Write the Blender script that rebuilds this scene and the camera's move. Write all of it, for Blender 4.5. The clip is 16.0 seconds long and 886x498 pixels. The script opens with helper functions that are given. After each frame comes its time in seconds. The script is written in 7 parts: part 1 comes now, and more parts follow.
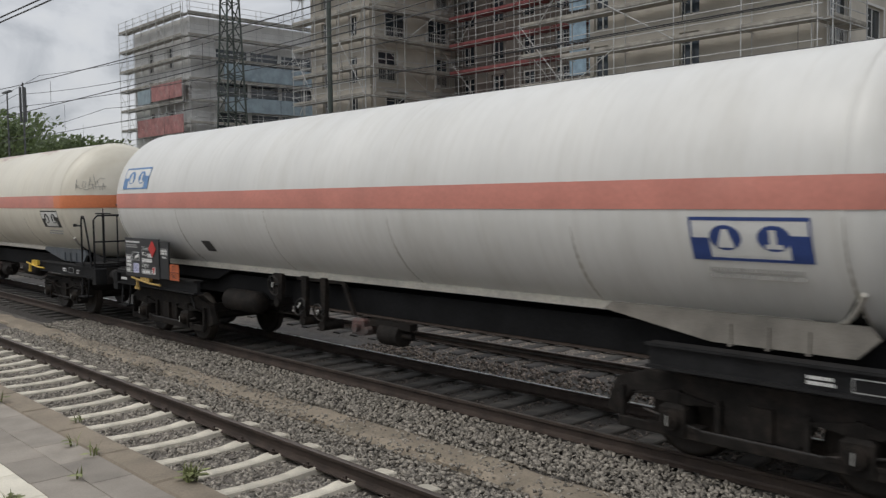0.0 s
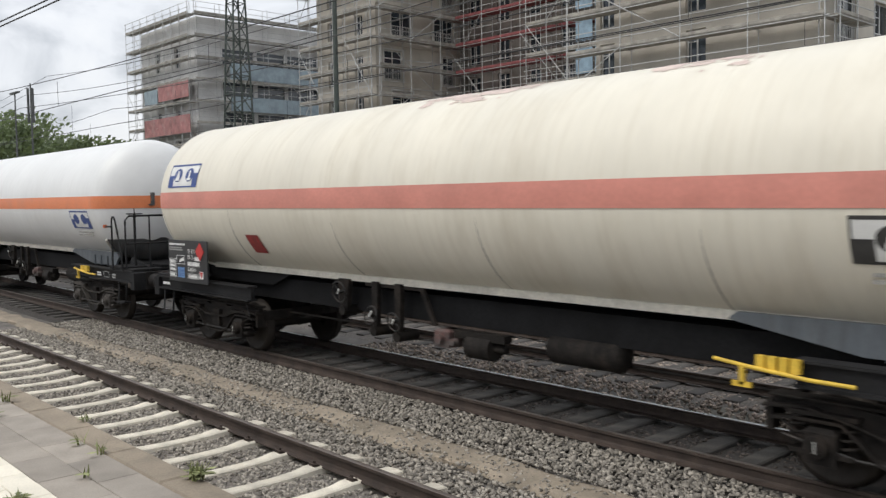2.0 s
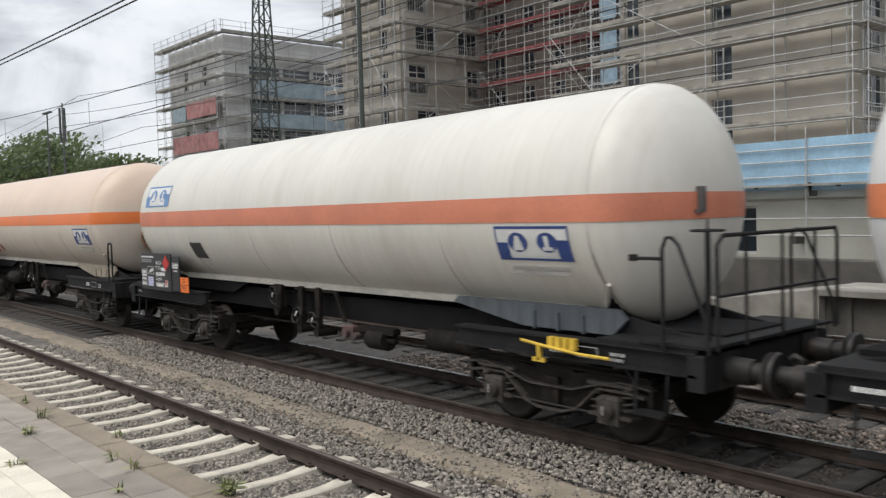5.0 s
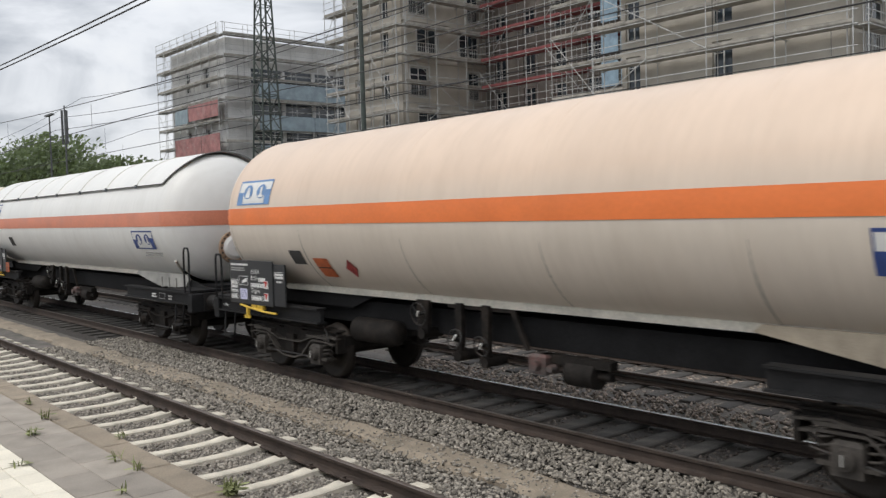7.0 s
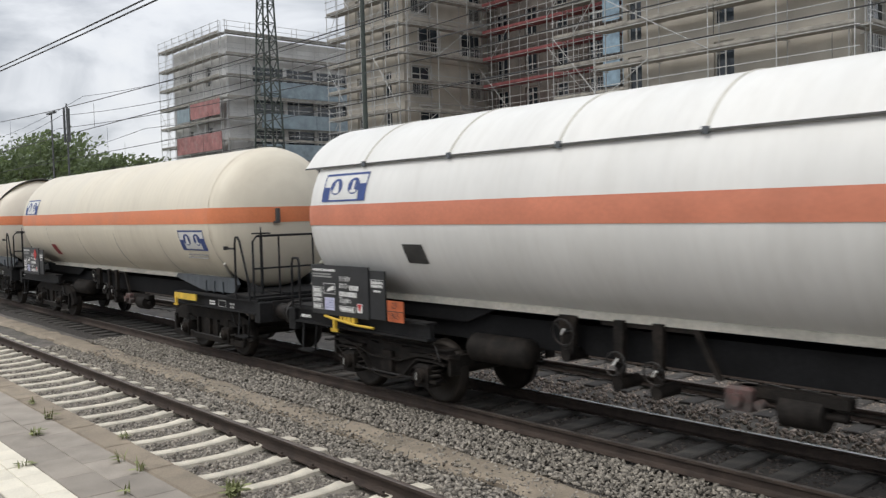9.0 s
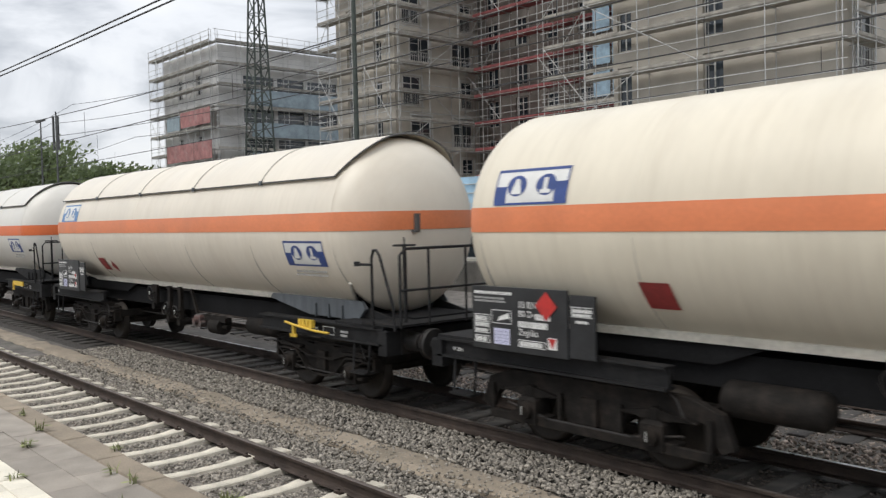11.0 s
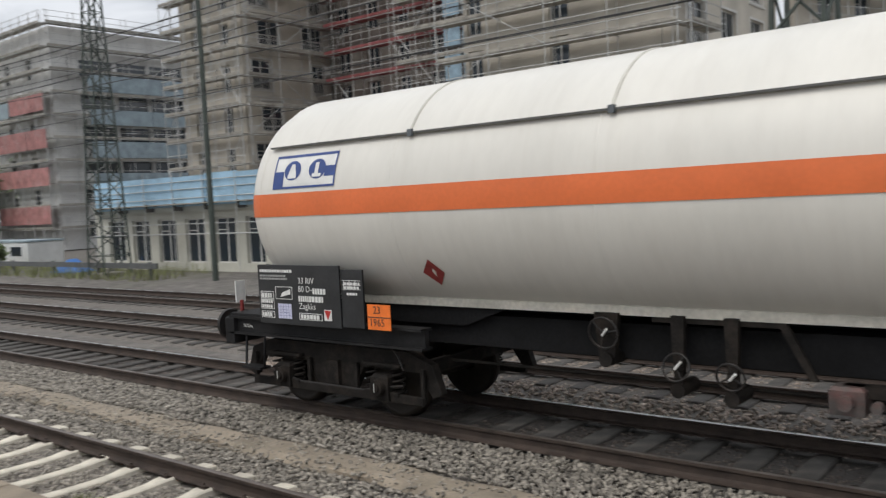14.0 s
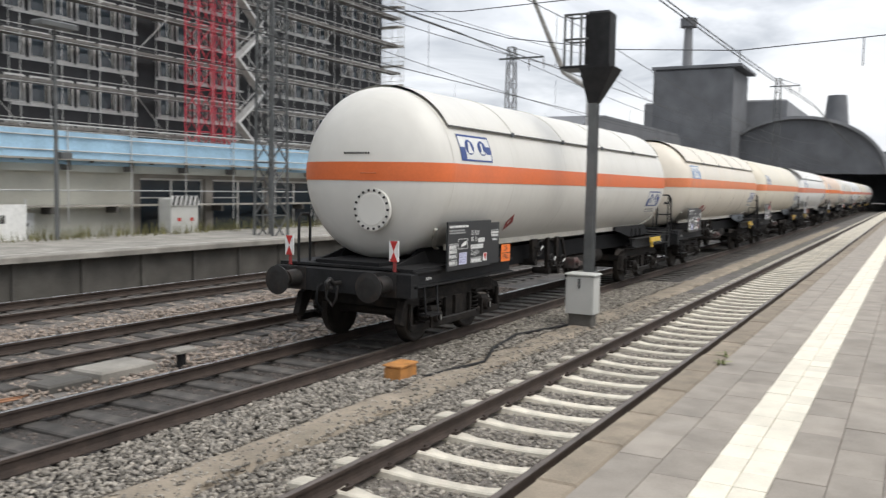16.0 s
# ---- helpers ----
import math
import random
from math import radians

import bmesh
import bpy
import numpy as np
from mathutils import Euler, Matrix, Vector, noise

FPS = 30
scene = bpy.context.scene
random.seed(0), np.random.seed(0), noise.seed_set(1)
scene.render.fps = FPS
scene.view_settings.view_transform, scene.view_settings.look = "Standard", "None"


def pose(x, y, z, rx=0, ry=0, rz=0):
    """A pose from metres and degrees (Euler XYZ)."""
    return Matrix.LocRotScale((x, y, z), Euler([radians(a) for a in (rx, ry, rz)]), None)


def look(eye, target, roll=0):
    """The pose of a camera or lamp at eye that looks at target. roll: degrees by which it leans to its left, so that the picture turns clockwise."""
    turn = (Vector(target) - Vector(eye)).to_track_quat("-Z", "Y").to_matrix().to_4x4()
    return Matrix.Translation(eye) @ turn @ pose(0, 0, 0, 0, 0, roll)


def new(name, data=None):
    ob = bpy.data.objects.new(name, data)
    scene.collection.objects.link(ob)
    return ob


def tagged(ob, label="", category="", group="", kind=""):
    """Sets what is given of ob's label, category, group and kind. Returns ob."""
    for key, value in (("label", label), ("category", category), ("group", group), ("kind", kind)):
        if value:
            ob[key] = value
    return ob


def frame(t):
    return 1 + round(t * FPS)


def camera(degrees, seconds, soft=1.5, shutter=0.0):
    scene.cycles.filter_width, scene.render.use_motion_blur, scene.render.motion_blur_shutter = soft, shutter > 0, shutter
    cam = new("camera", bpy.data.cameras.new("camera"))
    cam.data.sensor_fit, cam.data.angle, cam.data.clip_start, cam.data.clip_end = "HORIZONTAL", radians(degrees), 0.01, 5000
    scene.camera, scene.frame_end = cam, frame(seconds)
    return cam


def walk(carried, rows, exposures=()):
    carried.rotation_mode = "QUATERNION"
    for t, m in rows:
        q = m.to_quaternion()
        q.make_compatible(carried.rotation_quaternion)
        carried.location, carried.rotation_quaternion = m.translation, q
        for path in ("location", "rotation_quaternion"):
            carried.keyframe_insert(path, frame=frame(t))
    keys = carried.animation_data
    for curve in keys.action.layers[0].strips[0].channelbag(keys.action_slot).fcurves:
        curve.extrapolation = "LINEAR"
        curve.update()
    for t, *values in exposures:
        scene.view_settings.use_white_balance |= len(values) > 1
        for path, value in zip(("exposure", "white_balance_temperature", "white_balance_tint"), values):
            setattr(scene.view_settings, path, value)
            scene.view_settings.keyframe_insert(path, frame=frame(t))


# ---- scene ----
cam = camera(54.57, 16.0, soft=1.35, shutter=0.15)
# seconds, eye x y z in metres, yaw, pitch, roll in degrees; x runs along the tracks, y across them, z = 0 is the rail head
ROWS = [
    (0.0, 0.000, -0.000, 2.777, 47.04, -3.40, 0.64),
    (0.5, 0.004, -0.001, 2.774, 47.02, -3.52, 0.48),
    (1.0, -0.005, 0.009, 2.772, 47.09, -3.66, 0.54),
    (1.5, -0.002, 0.012, 2.772, 47.22, -3.57, 0.66),
    (2.0, 0.008, 0.010, 2.774, 47.48, -3.46, 0.84),
    (2.5, 0.017, 0.009, 2.775, 47.86, -3.54, 0.87),
    (3.0, 0.019, 0.016, 2.777, 47.90, -3.26, 0.97),
    (3.5, 0.033, 0.011, 2.785, 48.00, -2.86, 1.17),
    (6.0, 0.035, -0.027, 2.790, 49.68, -2.57, 1.66),
    (6.5, 0.070, -0.035, 2.798, 49.52, -2.41, 1.69),
    (7.0, 0.098, -0.051, 2.804, 49.32, -2.46, 1.59),
    (7.5, 0.108, -0.062, 2.806, 49.50, -2.61, 1.46),
    (8.0, 0.120, -0.082, 2.824, 49.59, -2.77, 1.37),
    (8.5, 0.141, -0.084, 2.840, 49.55, -2.69, 1.40),
    (11.0, 0.123, -0.124, 2.876, 48.74, -1.98, 1.28),
    (11.5, 0.112, -0.145, 2.904, 48.73, -1.91, 1.13),
    (12.0, 0.112, -0.133, 2.896, 48.79, -2.27, 1.05),
    (12.5, 0.108, -0.140, 2.872, 48.69, -2.76, 1.57),
    (13.0, 0.110, -0.121, 2.867, 48.42, -3.01, 1.95),
    (13.5, 0.105, -0.079, 2.876, 47.43, -3.08, 2.32),
    (13.8, 0.002, -0.135, 2.829, 44.26, -3.26, 3.21),
    (14.0, -0.051, -0.064, 2.777, 39.15, -3.24, 2.84),
    (14.2, -0.102, -0.034, 2.732, 31.00, -3.44, 2.46),
    (14.5, -0.110, 0.056, 2.724, 14.49, -3.91, 1.77),
    (14.7, -0.105, 0.115, 2.718, 2.20, -3.96, 0.99),
    (15.0, -0.119, 0.129, 2.732, -15.25, -3.92, 0.94),
    (15.2, -0.118, 0.299, 2.736, -25.96, -3.97, 0.52),
    (15.5, -0.112, 0.466, 2.680, -40.86, -3.94, 0.17),
    (15.8, -0.108, 0.709, 2.667, -54.07, -4.28, -0.25),
    (16.0, -0.100, 0.844, 2.588, -61.17, -4.14, -1.08),
]
EXPOSURES = [(0.0, 0.29, 6650, 8.5), (1.0, 0.54, 6650, 8.5), (1.6, 0.78, 6650, 8.5), (3.0, 0.82, 6650, 8.5), (6.0, 0.74, 6650, 8.5), (8.5, 0.70, 6650, 8.5), (11.5, 0.82, 6650, 8.5), (13.0, 0.81, 6650, 8.5), (14.0, 0.68, 6650, 8.5), (14.6, 0.70, 6650, 8.5), (15.0, 0.94, 6650, 8.5), (15.5, 0.96, 6650, 8.5), (16.0, 0.98, 6650, 8.5)]
walk(cam, [(t, pose(x, y, z, 90 + pitch, roll, yaw)) for t, x, y, z, yaw, pitch, roll in ROWS], EXPOSURES)

# ---- light: an overcast day, a broad soft sun behind the cloud ----
SUN_EL, SUN_AZ = 57.0, 184.0


def make_world():
    w = bpy.data.worlds.new("overcast_sky")
    scene.world = w
    w.use_nodes = True
    nt = w.node_tree
    nt.nodes.clear()
    out = nt.nodes.new("ShaderNodeOutputWorld")
    bg = nt.nodes.new("ShaderNodeBackground")
    sky = nt.nodes.new("ShaderNodeTexSky")
    sky.sky_type, sky.sun_disc = "NISHITA", False
    sky.sun_elevation, sky.sun_rotation = radians(SUN_EL), radians(SUN_AZ)
    sky.air_density, sky.dust_density = 1.0, 3.0
    tc = nt.nodes.new("ShaderNodeTexCoord")
    mp = nt.nodes.new("ShaderNodeMapping")
    mp.inputs["Scale"].default_value = (1.0, 1.0, 3.2)
    nz = nt.nodes.new("ShaderNodeTexNoise")
    nz.inputs["Scale"].default_value, nz.inputs["Detail"].default_value, nz.inputs["Roughness"].default_value = 3.4, 6.0, 0.55
    nz.inputs["Distortion"].default_value = 0.6
    cr = nt.nodes.new("ShaderNodeValToRGB")
    e = cr.color_ramp.elements
    e[0].position, e[0].color = 0.4, (3.3, 3.52, 3.95, 1)
    e[1].position, e[1].color = 0.74, (6.4, 6.5, 6.7, 1)
    m = e.new(0.55)
    m.color = (5.4, 5.6, 6.05, 1)
    mix = nt.nodes.new("ShaderNodeMix")
    mix.data_type = "RGBA"
    mix.inputs[0].default_value = 0.93
    nt.links.new(tc.outputs["Generated"], mp.inputs["Vector"])
    nt.links.new(mp.outputs["Vector"], nz.inputs["Vector"])
    nt.links.new(nz.outputs[0], cr.inputs[0])
    nt.links.new(sky.outputs[0], mix.inputs[6])
    nt.links.new(cr.outputs[0], mix.inputs[7])
    # an overcast sky is brighter overhead than at the horizon
    sp, mr, mu = nt.nodes.new("ShaderNodeSeparateXYZ"), nt.nodes.new("ShaderNodeMapRange"), nt.nodes.new("ShaderNodeVectorMath")
    mu.operation = "SCALE"
    mr.inputs[3].default_value, mr.inputs[4].default_value = 0.8, 1.3
    nt.links.new(tc.outputs["Generated"], sp.inputs[0])
    nt.links.new(sp.outputs[2], mr.inputs[0])
    nt.links.new(mix.outputs[2], mu.inputs[0])
    nt.links.new(mr.outputs[0], mu.inputs["Scale"])
    nt.links.new(mu.outputs[0], bg.inputs["Color"])
    bg.inputs["Strength"].default_value = 0.108
    nt.links.new(bg.outputs[0], out.inputs[0])


make_world()
sun = new("sun", bpy.data.lights.new("sun", "SUN"))
sun.data.energy, sun.data.angle, sun.data.color = 0.9, radians(40), (1.0, 0.97, 0.92)
_a = radians(SUN_AZ)
sun.matrix_world = look((0, 0, 40), (-40 * math.sin(_a), -40 * math.cos(_a), 40 - 40 * math.tan(radians(SUN_EL))))

# ---- tools for meshes ----
class Mesh:
    """Collects vertices and faces of one part."""

    def __init__(self):
        self.v, self.f, self.smooth = [], [], set()

    def add(self, verts, faces, smooth=False):
        n = len(self.v)
        self.v.extend(tuple(p) for p in verts)
        for f in faces:
            if smooth:
                self.smooth.add(len(self.f))
            self.f.append(tuple(i + n for i in f))
        return self

    def box(self, x0, y0, z0, x1, y1, z1, m=None):
        vs = [Vector(p) for p in ((x0, y0, z0), (x1, y0, z0), (x1, y1, z0), (x0, y1, z0), (x0, y0, z1), (x1, y0, z1), (x1, y1, z1), (x0, y1, z1))]
        if m:
            vs = [m @ p for p in vs]
        return self.add(vs, [(0, 3, 2, 1), (4, 5, 6, 7), (0, 1, 5, 4), (1, 2, 6, 5), (2, 3, 7, 6), (3, 0, 4, 7)])

    def chamfer(self, x0, y0, z0, x1, y1, z1, c=0.02):
        """A box whose top edges are chamfered."""
        vs = [(x0, y0, z0), (x1, y0, z0), (x1, y1, z0), (x0, y1, z0), (x0, y0, z1 - c), (x1, y0, z1 - c), (x1, y1, z1 - c), (x0, y1, z1 - c),
              (x0 + c, y0 + c, z1), (x1 - c, y0 + c, z1), (x1 - c, y1 - c, z1), (x0 + c, y1 - c, z1)]
        fs = [(0, 3, 2, 1), (8, 9, 10, 11)]
        for i in range(4):
            j = (i + 1) % 4
            fs += [(i, j, 4 + j, 4 + i), (4 + i, 4 + j, 8 + j, 8 + i)]
        return self.add(vs, fs)

    def rod(self, a, b, r, n=8, r1=None, caps=True):
        a, b = Vector(a), Vector(b)
        d = (b - a).normalized()
        u = d.orthogonal().normalized()
        w = d.cross(u)
        r1 = r if r1 is None else r1
        vs = []
        for p, q in ((a, r), (b, r1)):
            vs += [p + q * (math.cos(2 * math.pi * i / n) * u + math.sin(2 * math.pi * i / n) * w) for i in range(n)]
        self.add(vs, [(i, (i + 1) % n, n + (i + 1) % n, n + i) for i in range(n)], smooth=n > 5)
        if caps:
            self.add(vs[:n], [tuple(range(n))[::-1]])
            self.add(vs[n:], [tuple(range(n))])
        return self

    def pipe(self, pts, r, n=8, closed=False):
        """A bent tube through the points, mitred at the bends."""
        pts = [Vector(p) for p in pts]
        k = len(pts)
        vs = []
        u = None
        for i, p in enumerate(pts):
            if closed:
                d = (pts[(i + 1) % k] - pts[i - 1]).normalized()
            else:
                d = (pts[min(i + 1, k - 1)] - pts[max(i - 1, 0)]).normalized()
            u = d.orthogonal().normalized() if u is None else (u - d * u.dot(d)).normalized()
            w = d.cross(u)
            vs += [p + r * (math.cos(2 * math.pi * j / n) * u + math.sin(2 * math.pi * j / n) * w) for j in range(n)]
        fs = []
        for i in range(k if closed else k - 1):
            a, b = i * n, ((i + 1) % k) * n
            fs += [(a + j, a + (j + 1) % n, b + (j + 1) % n, b + j) for j in range(n)]
        self.add(vs, fs, smooth=True)
        if not closed:
            self.add(vs[:n], [tuple(range(n))[::-1]])
            self.add(vs[-n:], [tuple(range(n))])
        return self

    def prism(self, poly, y0, y1):
        """An outline in x and z, drawn out from y0 to y1."""
        n = len(poly)
        vs = [(x, y0, z) for x, z in poly] + [(x, y1, z) for x, z in poly]
        return self.add(vs, [tuple(range(n)), tuple(range(2 * n - 1, n - 1, -1))] + [(i, n + i, n + (i + 1) % n, (i + 1) % n) for i in range(n)])

    def extrude_x(self, poly, x0, x1):
        """An outline in y and z, drawn out from x0 to x1."""
        n = len(poly)
        vs = [(x0, y, z) for y, z in poly] + [(x1, y, z) for y, z in poly]
        return self.add(vs, [tuple(range(n))[::-1], tuple(range(n, 2 * n))] + [(i, (i + 1) % n, n + (i + 1) % n, n + i) for i in range(n)])

    def data(self, name, material=None, bevel=0.0):
        me = bpy.data.meshes.new(name)
        me.from_pydata([tuple(p) for p in self.v], [], self.f)
        if self.smooth:
            me.polygons.foreach_set("use_smooth", [i in self.smooth for i in range(len(self.f))])
        if bevel:
            bm = bmesh.new()
            bm.from_mesh(me)
            bmesh.ops.remove_doubles(bm, verts=bm.verts, dist=1e-5)
            bmesh.ops.bevel(bm, geom=[e for e in bm.edges if e.calc_face_angle(0) > 0.5], offset=bevel, segments=1, affect="EDGES")
            bm.to_mesh(me)
            bm.free()
        if material:
            me.materials.append(material)
        me.update()
        return me


def part(name, mesh, material, parent=None, label="", at=None, bevel=0.0):
    """Links a mesh as one object under a thing or a part."""
    ob = new(name, mesh if isinstance(mesh, bpy.types.Mesh) else mesh.data(name, material, bevel))
    if parent:
        ob.parent = parent
    if at is not None:
        ob.matrix_basis = at
    return tagged(ob, label)


def thing(name, label, category, group="", kind="", at=None):
    ob = tagged(new(name), label, category, group, kind)
    ob.empty_display_size = 0.2
    if at is not None:
        ob.matrix_basis = at
    return ob


# ---- materials ----
def mat(name, color, rough=0.7, metal=0.0, var=0.25, scale=4.0, stretch=(1, 1, 1), dark=None, bump=0.15, fine=60.0, spots=0.0, spot_color=(0.05, 0.04, 0.03), spot_scale=2.0, rand=0.0, spec=0.5, island=False):
    """A surface whose colour varies at two scales, with a fine relief and blotches of wear."""
    m = bpy.data.materials.new(name)
    m.use_nodes = True
    nt = m.node_tree
    N, Lk = nt.nodes.new, nt.links.new
    b = nt.nodes["Principled BSDF"]
    b.inputs["Metallic"].default_value, b.inputs["Specular IOR Level"].default_value = metal, spec
    tc, mp = N("ShaderNodeTexCoord"), N("ShaderNodeMapping")
    mp.inputs["Scale"].default_value = stretch
    Lk(tc.outputs["Object"], mp.inputs["Vector"])
    n1, n2 = N("ShaderNodeTexNoise"), N("ShaderNodeTexNoise")
    for n, s, d in ((n1, scale, 5.0), (n2, fine, 3.0)):
        n.inputs["Scale"].default_value, n.inputs["Detail"].default_value = s, d
        Lk(mp.outputs["Vector"], n.inputs["Vector"])
    dark = dark or tuple(c * (1 - var) for c in color)
    lite = tuple(min(1.0, c * (1 + var * 0.5)) for c in color)
    r1 = N("ShaderNodeValToRGB")
    r1.color_ramp.elements[0].position, r1.color_ramp.elements[0].color = 0.3, (*dark, 1)
    r1.color_ramp.elements[1].position, r1.color_ramp.elements[1].color = 0.7, (*lite, 1)
    Lk(n1.outputs[0], r1.inputs[0])
    mx = N("ShaderNodeMix")
    mx.data_type, mx.blend_type = "RGBA", "MULTIPLY"
    r2 = N("ShaderNodeValToRGB")
    g = 1 - 0.6 * var
    r2.color_ramp.elements[0].position, r2.color_ramp.elements[0].color = 0.35, (g, g, g, 1)
    r2.color_ramp.elements[1].position, r2.color_ramp.elements[1].color = 0.65, (1, 1, 1, 1)
    Lk(n2.outputs[0], r2.inputs[0])
    mx.inputs[0].default_value = 1.0
    Lk(r1.outputs[0], mx.inputs[6])
    Lk(r2.outputs[0], mx.inputs[7])
    last = mx.outputs[2]
    if spots:
        n3, r3, m3 = N("ShaderNodeTexNoise"), N("ShaderNodeValToRGB"), N("ShaderNodeMix")
        n3.inputs["Scale"].default_value, n3.inputs["Detail"].default_value, n3.inputs["Roughness"].default_value = spot_scale, 8.0, 0.65
        Lk(mp.outputs["Vector"], n3.inputs["Vector"])
        r3.color_ramp.elements[0].position, r3.color_ramp.elements[0].color = 0.5, (0, 0, 0, 1)
        r3.color_ramp.elements[1].position, r3.color_ramp.elements[1].color = 0.78, (spots, spots, spots, 1)
        Lk(n3.outputs[0], r3.inputs[0])
        m3.data_type = "RGBA"
        m3.inputs[7].default_value = (*spot_color, 1)
        Lk(r3.outputs[0], m3.inputs[0])
        Lk(last, m3.inputs[6])
        last = m3.outputs[2]
    if rand:
        if island:
            src = N("ShaderNodeNewGeometry").outputs["Random Per Island"]
        else:
            src = N("ShaderNodeObjectInfo").outputs["Random"]
        mr, m4 = N("ShaderNodeMapRange"), N("ShaderNodeMix")
        mr.inputs[3].default_value, mr.inputs[4].default_value = 1 - rand, 1 + rand
        Lk(src, mr.inputs[0])
        m4.data_type, m4.blend_type = "RGBA", "MULTIPLY"
        m4.inputs[0].default_value = 1.0
        Lk(last, m4.inputs[6])
        Lk(mr.outputs[0], m4.inputs[7])
        last = m4.outputs[2]
    Lk(last, b.inputs["Base Color"])
    rr = N("ShaderNodeMapRange")
    rr.inputs[3].default_value, rr.inputs[4].default_value = max(0.03, rough - 0.12), min(1.0, rough + 0.12)
    Lk(n1.outputs[0], rr.inputs[0])
    Lk(rr.outputs[0], b.inputs["Roughness"])
    if bump:
        bp = N("ShaderNodeBump")
        bp.inputs["Strength"].default_value, bp.inputs["Distance"].default_value = bump, 0.01
        Lk(n2.outputs[0], bp.inputs["Height"])
        Lk(bp.outputs[0], b.inputs["Normal"])
    return m


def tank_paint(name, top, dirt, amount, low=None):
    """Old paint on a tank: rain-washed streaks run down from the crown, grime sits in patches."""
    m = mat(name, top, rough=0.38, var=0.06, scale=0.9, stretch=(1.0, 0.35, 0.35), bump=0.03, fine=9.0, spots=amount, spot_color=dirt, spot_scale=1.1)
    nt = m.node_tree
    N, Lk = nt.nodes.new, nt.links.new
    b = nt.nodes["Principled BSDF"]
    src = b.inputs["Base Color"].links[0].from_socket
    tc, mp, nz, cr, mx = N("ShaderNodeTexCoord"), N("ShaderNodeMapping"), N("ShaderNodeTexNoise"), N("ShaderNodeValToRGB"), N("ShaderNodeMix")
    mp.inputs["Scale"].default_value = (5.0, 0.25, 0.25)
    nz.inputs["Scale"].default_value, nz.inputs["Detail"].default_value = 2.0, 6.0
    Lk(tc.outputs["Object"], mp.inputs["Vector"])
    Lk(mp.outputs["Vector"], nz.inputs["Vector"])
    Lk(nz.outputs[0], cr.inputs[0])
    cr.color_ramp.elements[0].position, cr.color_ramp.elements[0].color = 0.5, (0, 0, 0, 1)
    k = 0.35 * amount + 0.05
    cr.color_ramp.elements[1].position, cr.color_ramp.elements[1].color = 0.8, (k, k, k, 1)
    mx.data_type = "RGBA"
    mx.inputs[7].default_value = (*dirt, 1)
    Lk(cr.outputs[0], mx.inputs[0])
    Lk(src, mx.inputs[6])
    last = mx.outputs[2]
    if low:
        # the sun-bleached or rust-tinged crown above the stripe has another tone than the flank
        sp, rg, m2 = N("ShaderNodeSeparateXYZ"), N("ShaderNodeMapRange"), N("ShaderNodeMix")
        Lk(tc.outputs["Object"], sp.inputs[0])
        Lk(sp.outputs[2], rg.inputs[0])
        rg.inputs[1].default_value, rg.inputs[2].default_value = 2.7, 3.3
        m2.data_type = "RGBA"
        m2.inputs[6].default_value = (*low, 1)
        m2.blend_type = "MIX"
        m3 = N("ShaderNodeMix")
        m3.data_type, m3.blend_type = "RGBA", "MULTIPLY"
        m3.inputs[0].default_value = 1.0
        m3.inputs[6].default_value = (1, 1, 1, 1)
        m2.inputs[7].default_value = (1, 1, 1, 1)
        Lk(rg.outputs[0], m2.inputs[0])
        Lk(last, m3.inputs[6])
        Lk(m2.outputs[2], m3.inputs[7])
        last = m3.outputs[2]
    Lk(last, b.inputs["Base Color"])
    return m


def glass(name):
    m = bpy.data.materials.new(name)
    m.use_nodes = True
    b = m.node_tree.nodes["Principled BSDF"]
    # near-black base stands in for the unlit rooms behind the panes
    b.inputs["Base Color"].default_value = (0.03, 0.04, 0.05, 1)
    b.inputs["Roughness"].default_value, b.inputs["Specular IOR Level"].default_value = 0.06, 0.8
    return m


M_BALLAST = mat("ballast", (0.2, 0.178, 0.157), 0.95, var=0.6, scale=26, fine=70, bump=1.0, spots=0.5, spot_color=(0.10, 0.075, 0.055), spot_scale=0.7)
M_STONE = mat("ballast_stone", (0.295, 0.268, 0.23), 0.9, var=0.3, scale=14, fine=60, bump=0.3, rand=0.55, island=True)
M_STONE_BROWN = mat("rusty_ballast_stone", (0.36, 0.295, 0.245), 0.95, var=0.35, scale=14, fine=60, bump=0.3, rand=0.5, island=True)
# oil stains and the shade under the train share this dark colour
M_BALLAST_DARK = mat("oily_shaded_ballast", (0.068, 0.06, 0.054), 0.95, var=0.6, scale=26, fine=70, bump=1.0, spots=0.5, spot_color=(0.05, 0.04, 0.034), spot_scale=0.7)
M_STONE_OILY = mat("oily_ballast_stone", (0.12, 0.1, 0.088), 0.95, var=0.35, scale=14, fine=60, bump=0.3, rand=0.5, island=True)
M_EARTH = mat("oily_earth", (0.11, 0.09, 0.075), 0.95, var=0.5, scale=3, fine=40, bump=0.7, spots=0.6, spot_color=(0.17, 0.13, 0.10), spot_scale=1.2)
M_GROUND = mat("gravel_ground", (0.17, 0.155, 0.14), 0.95, var=0.45, scale=2, fine=30, bump=0.6, spots=0.5, spot_color=(0.09, 0.10, 0.05), spot_scale=0.25)
M_RAILSIDE = mat("rusted_rail", (0.075, 0.055, 0.045), 0.75, metal=0.3, var=0.4, scale=5, fine=60, bump=0.3)
M_RAILTOP = mat("worn_rail_head", (0.55, 0.54, 0.53), 0.28, metal=1.0, var=0.15, scale=3, fine=40, bump=0.05)
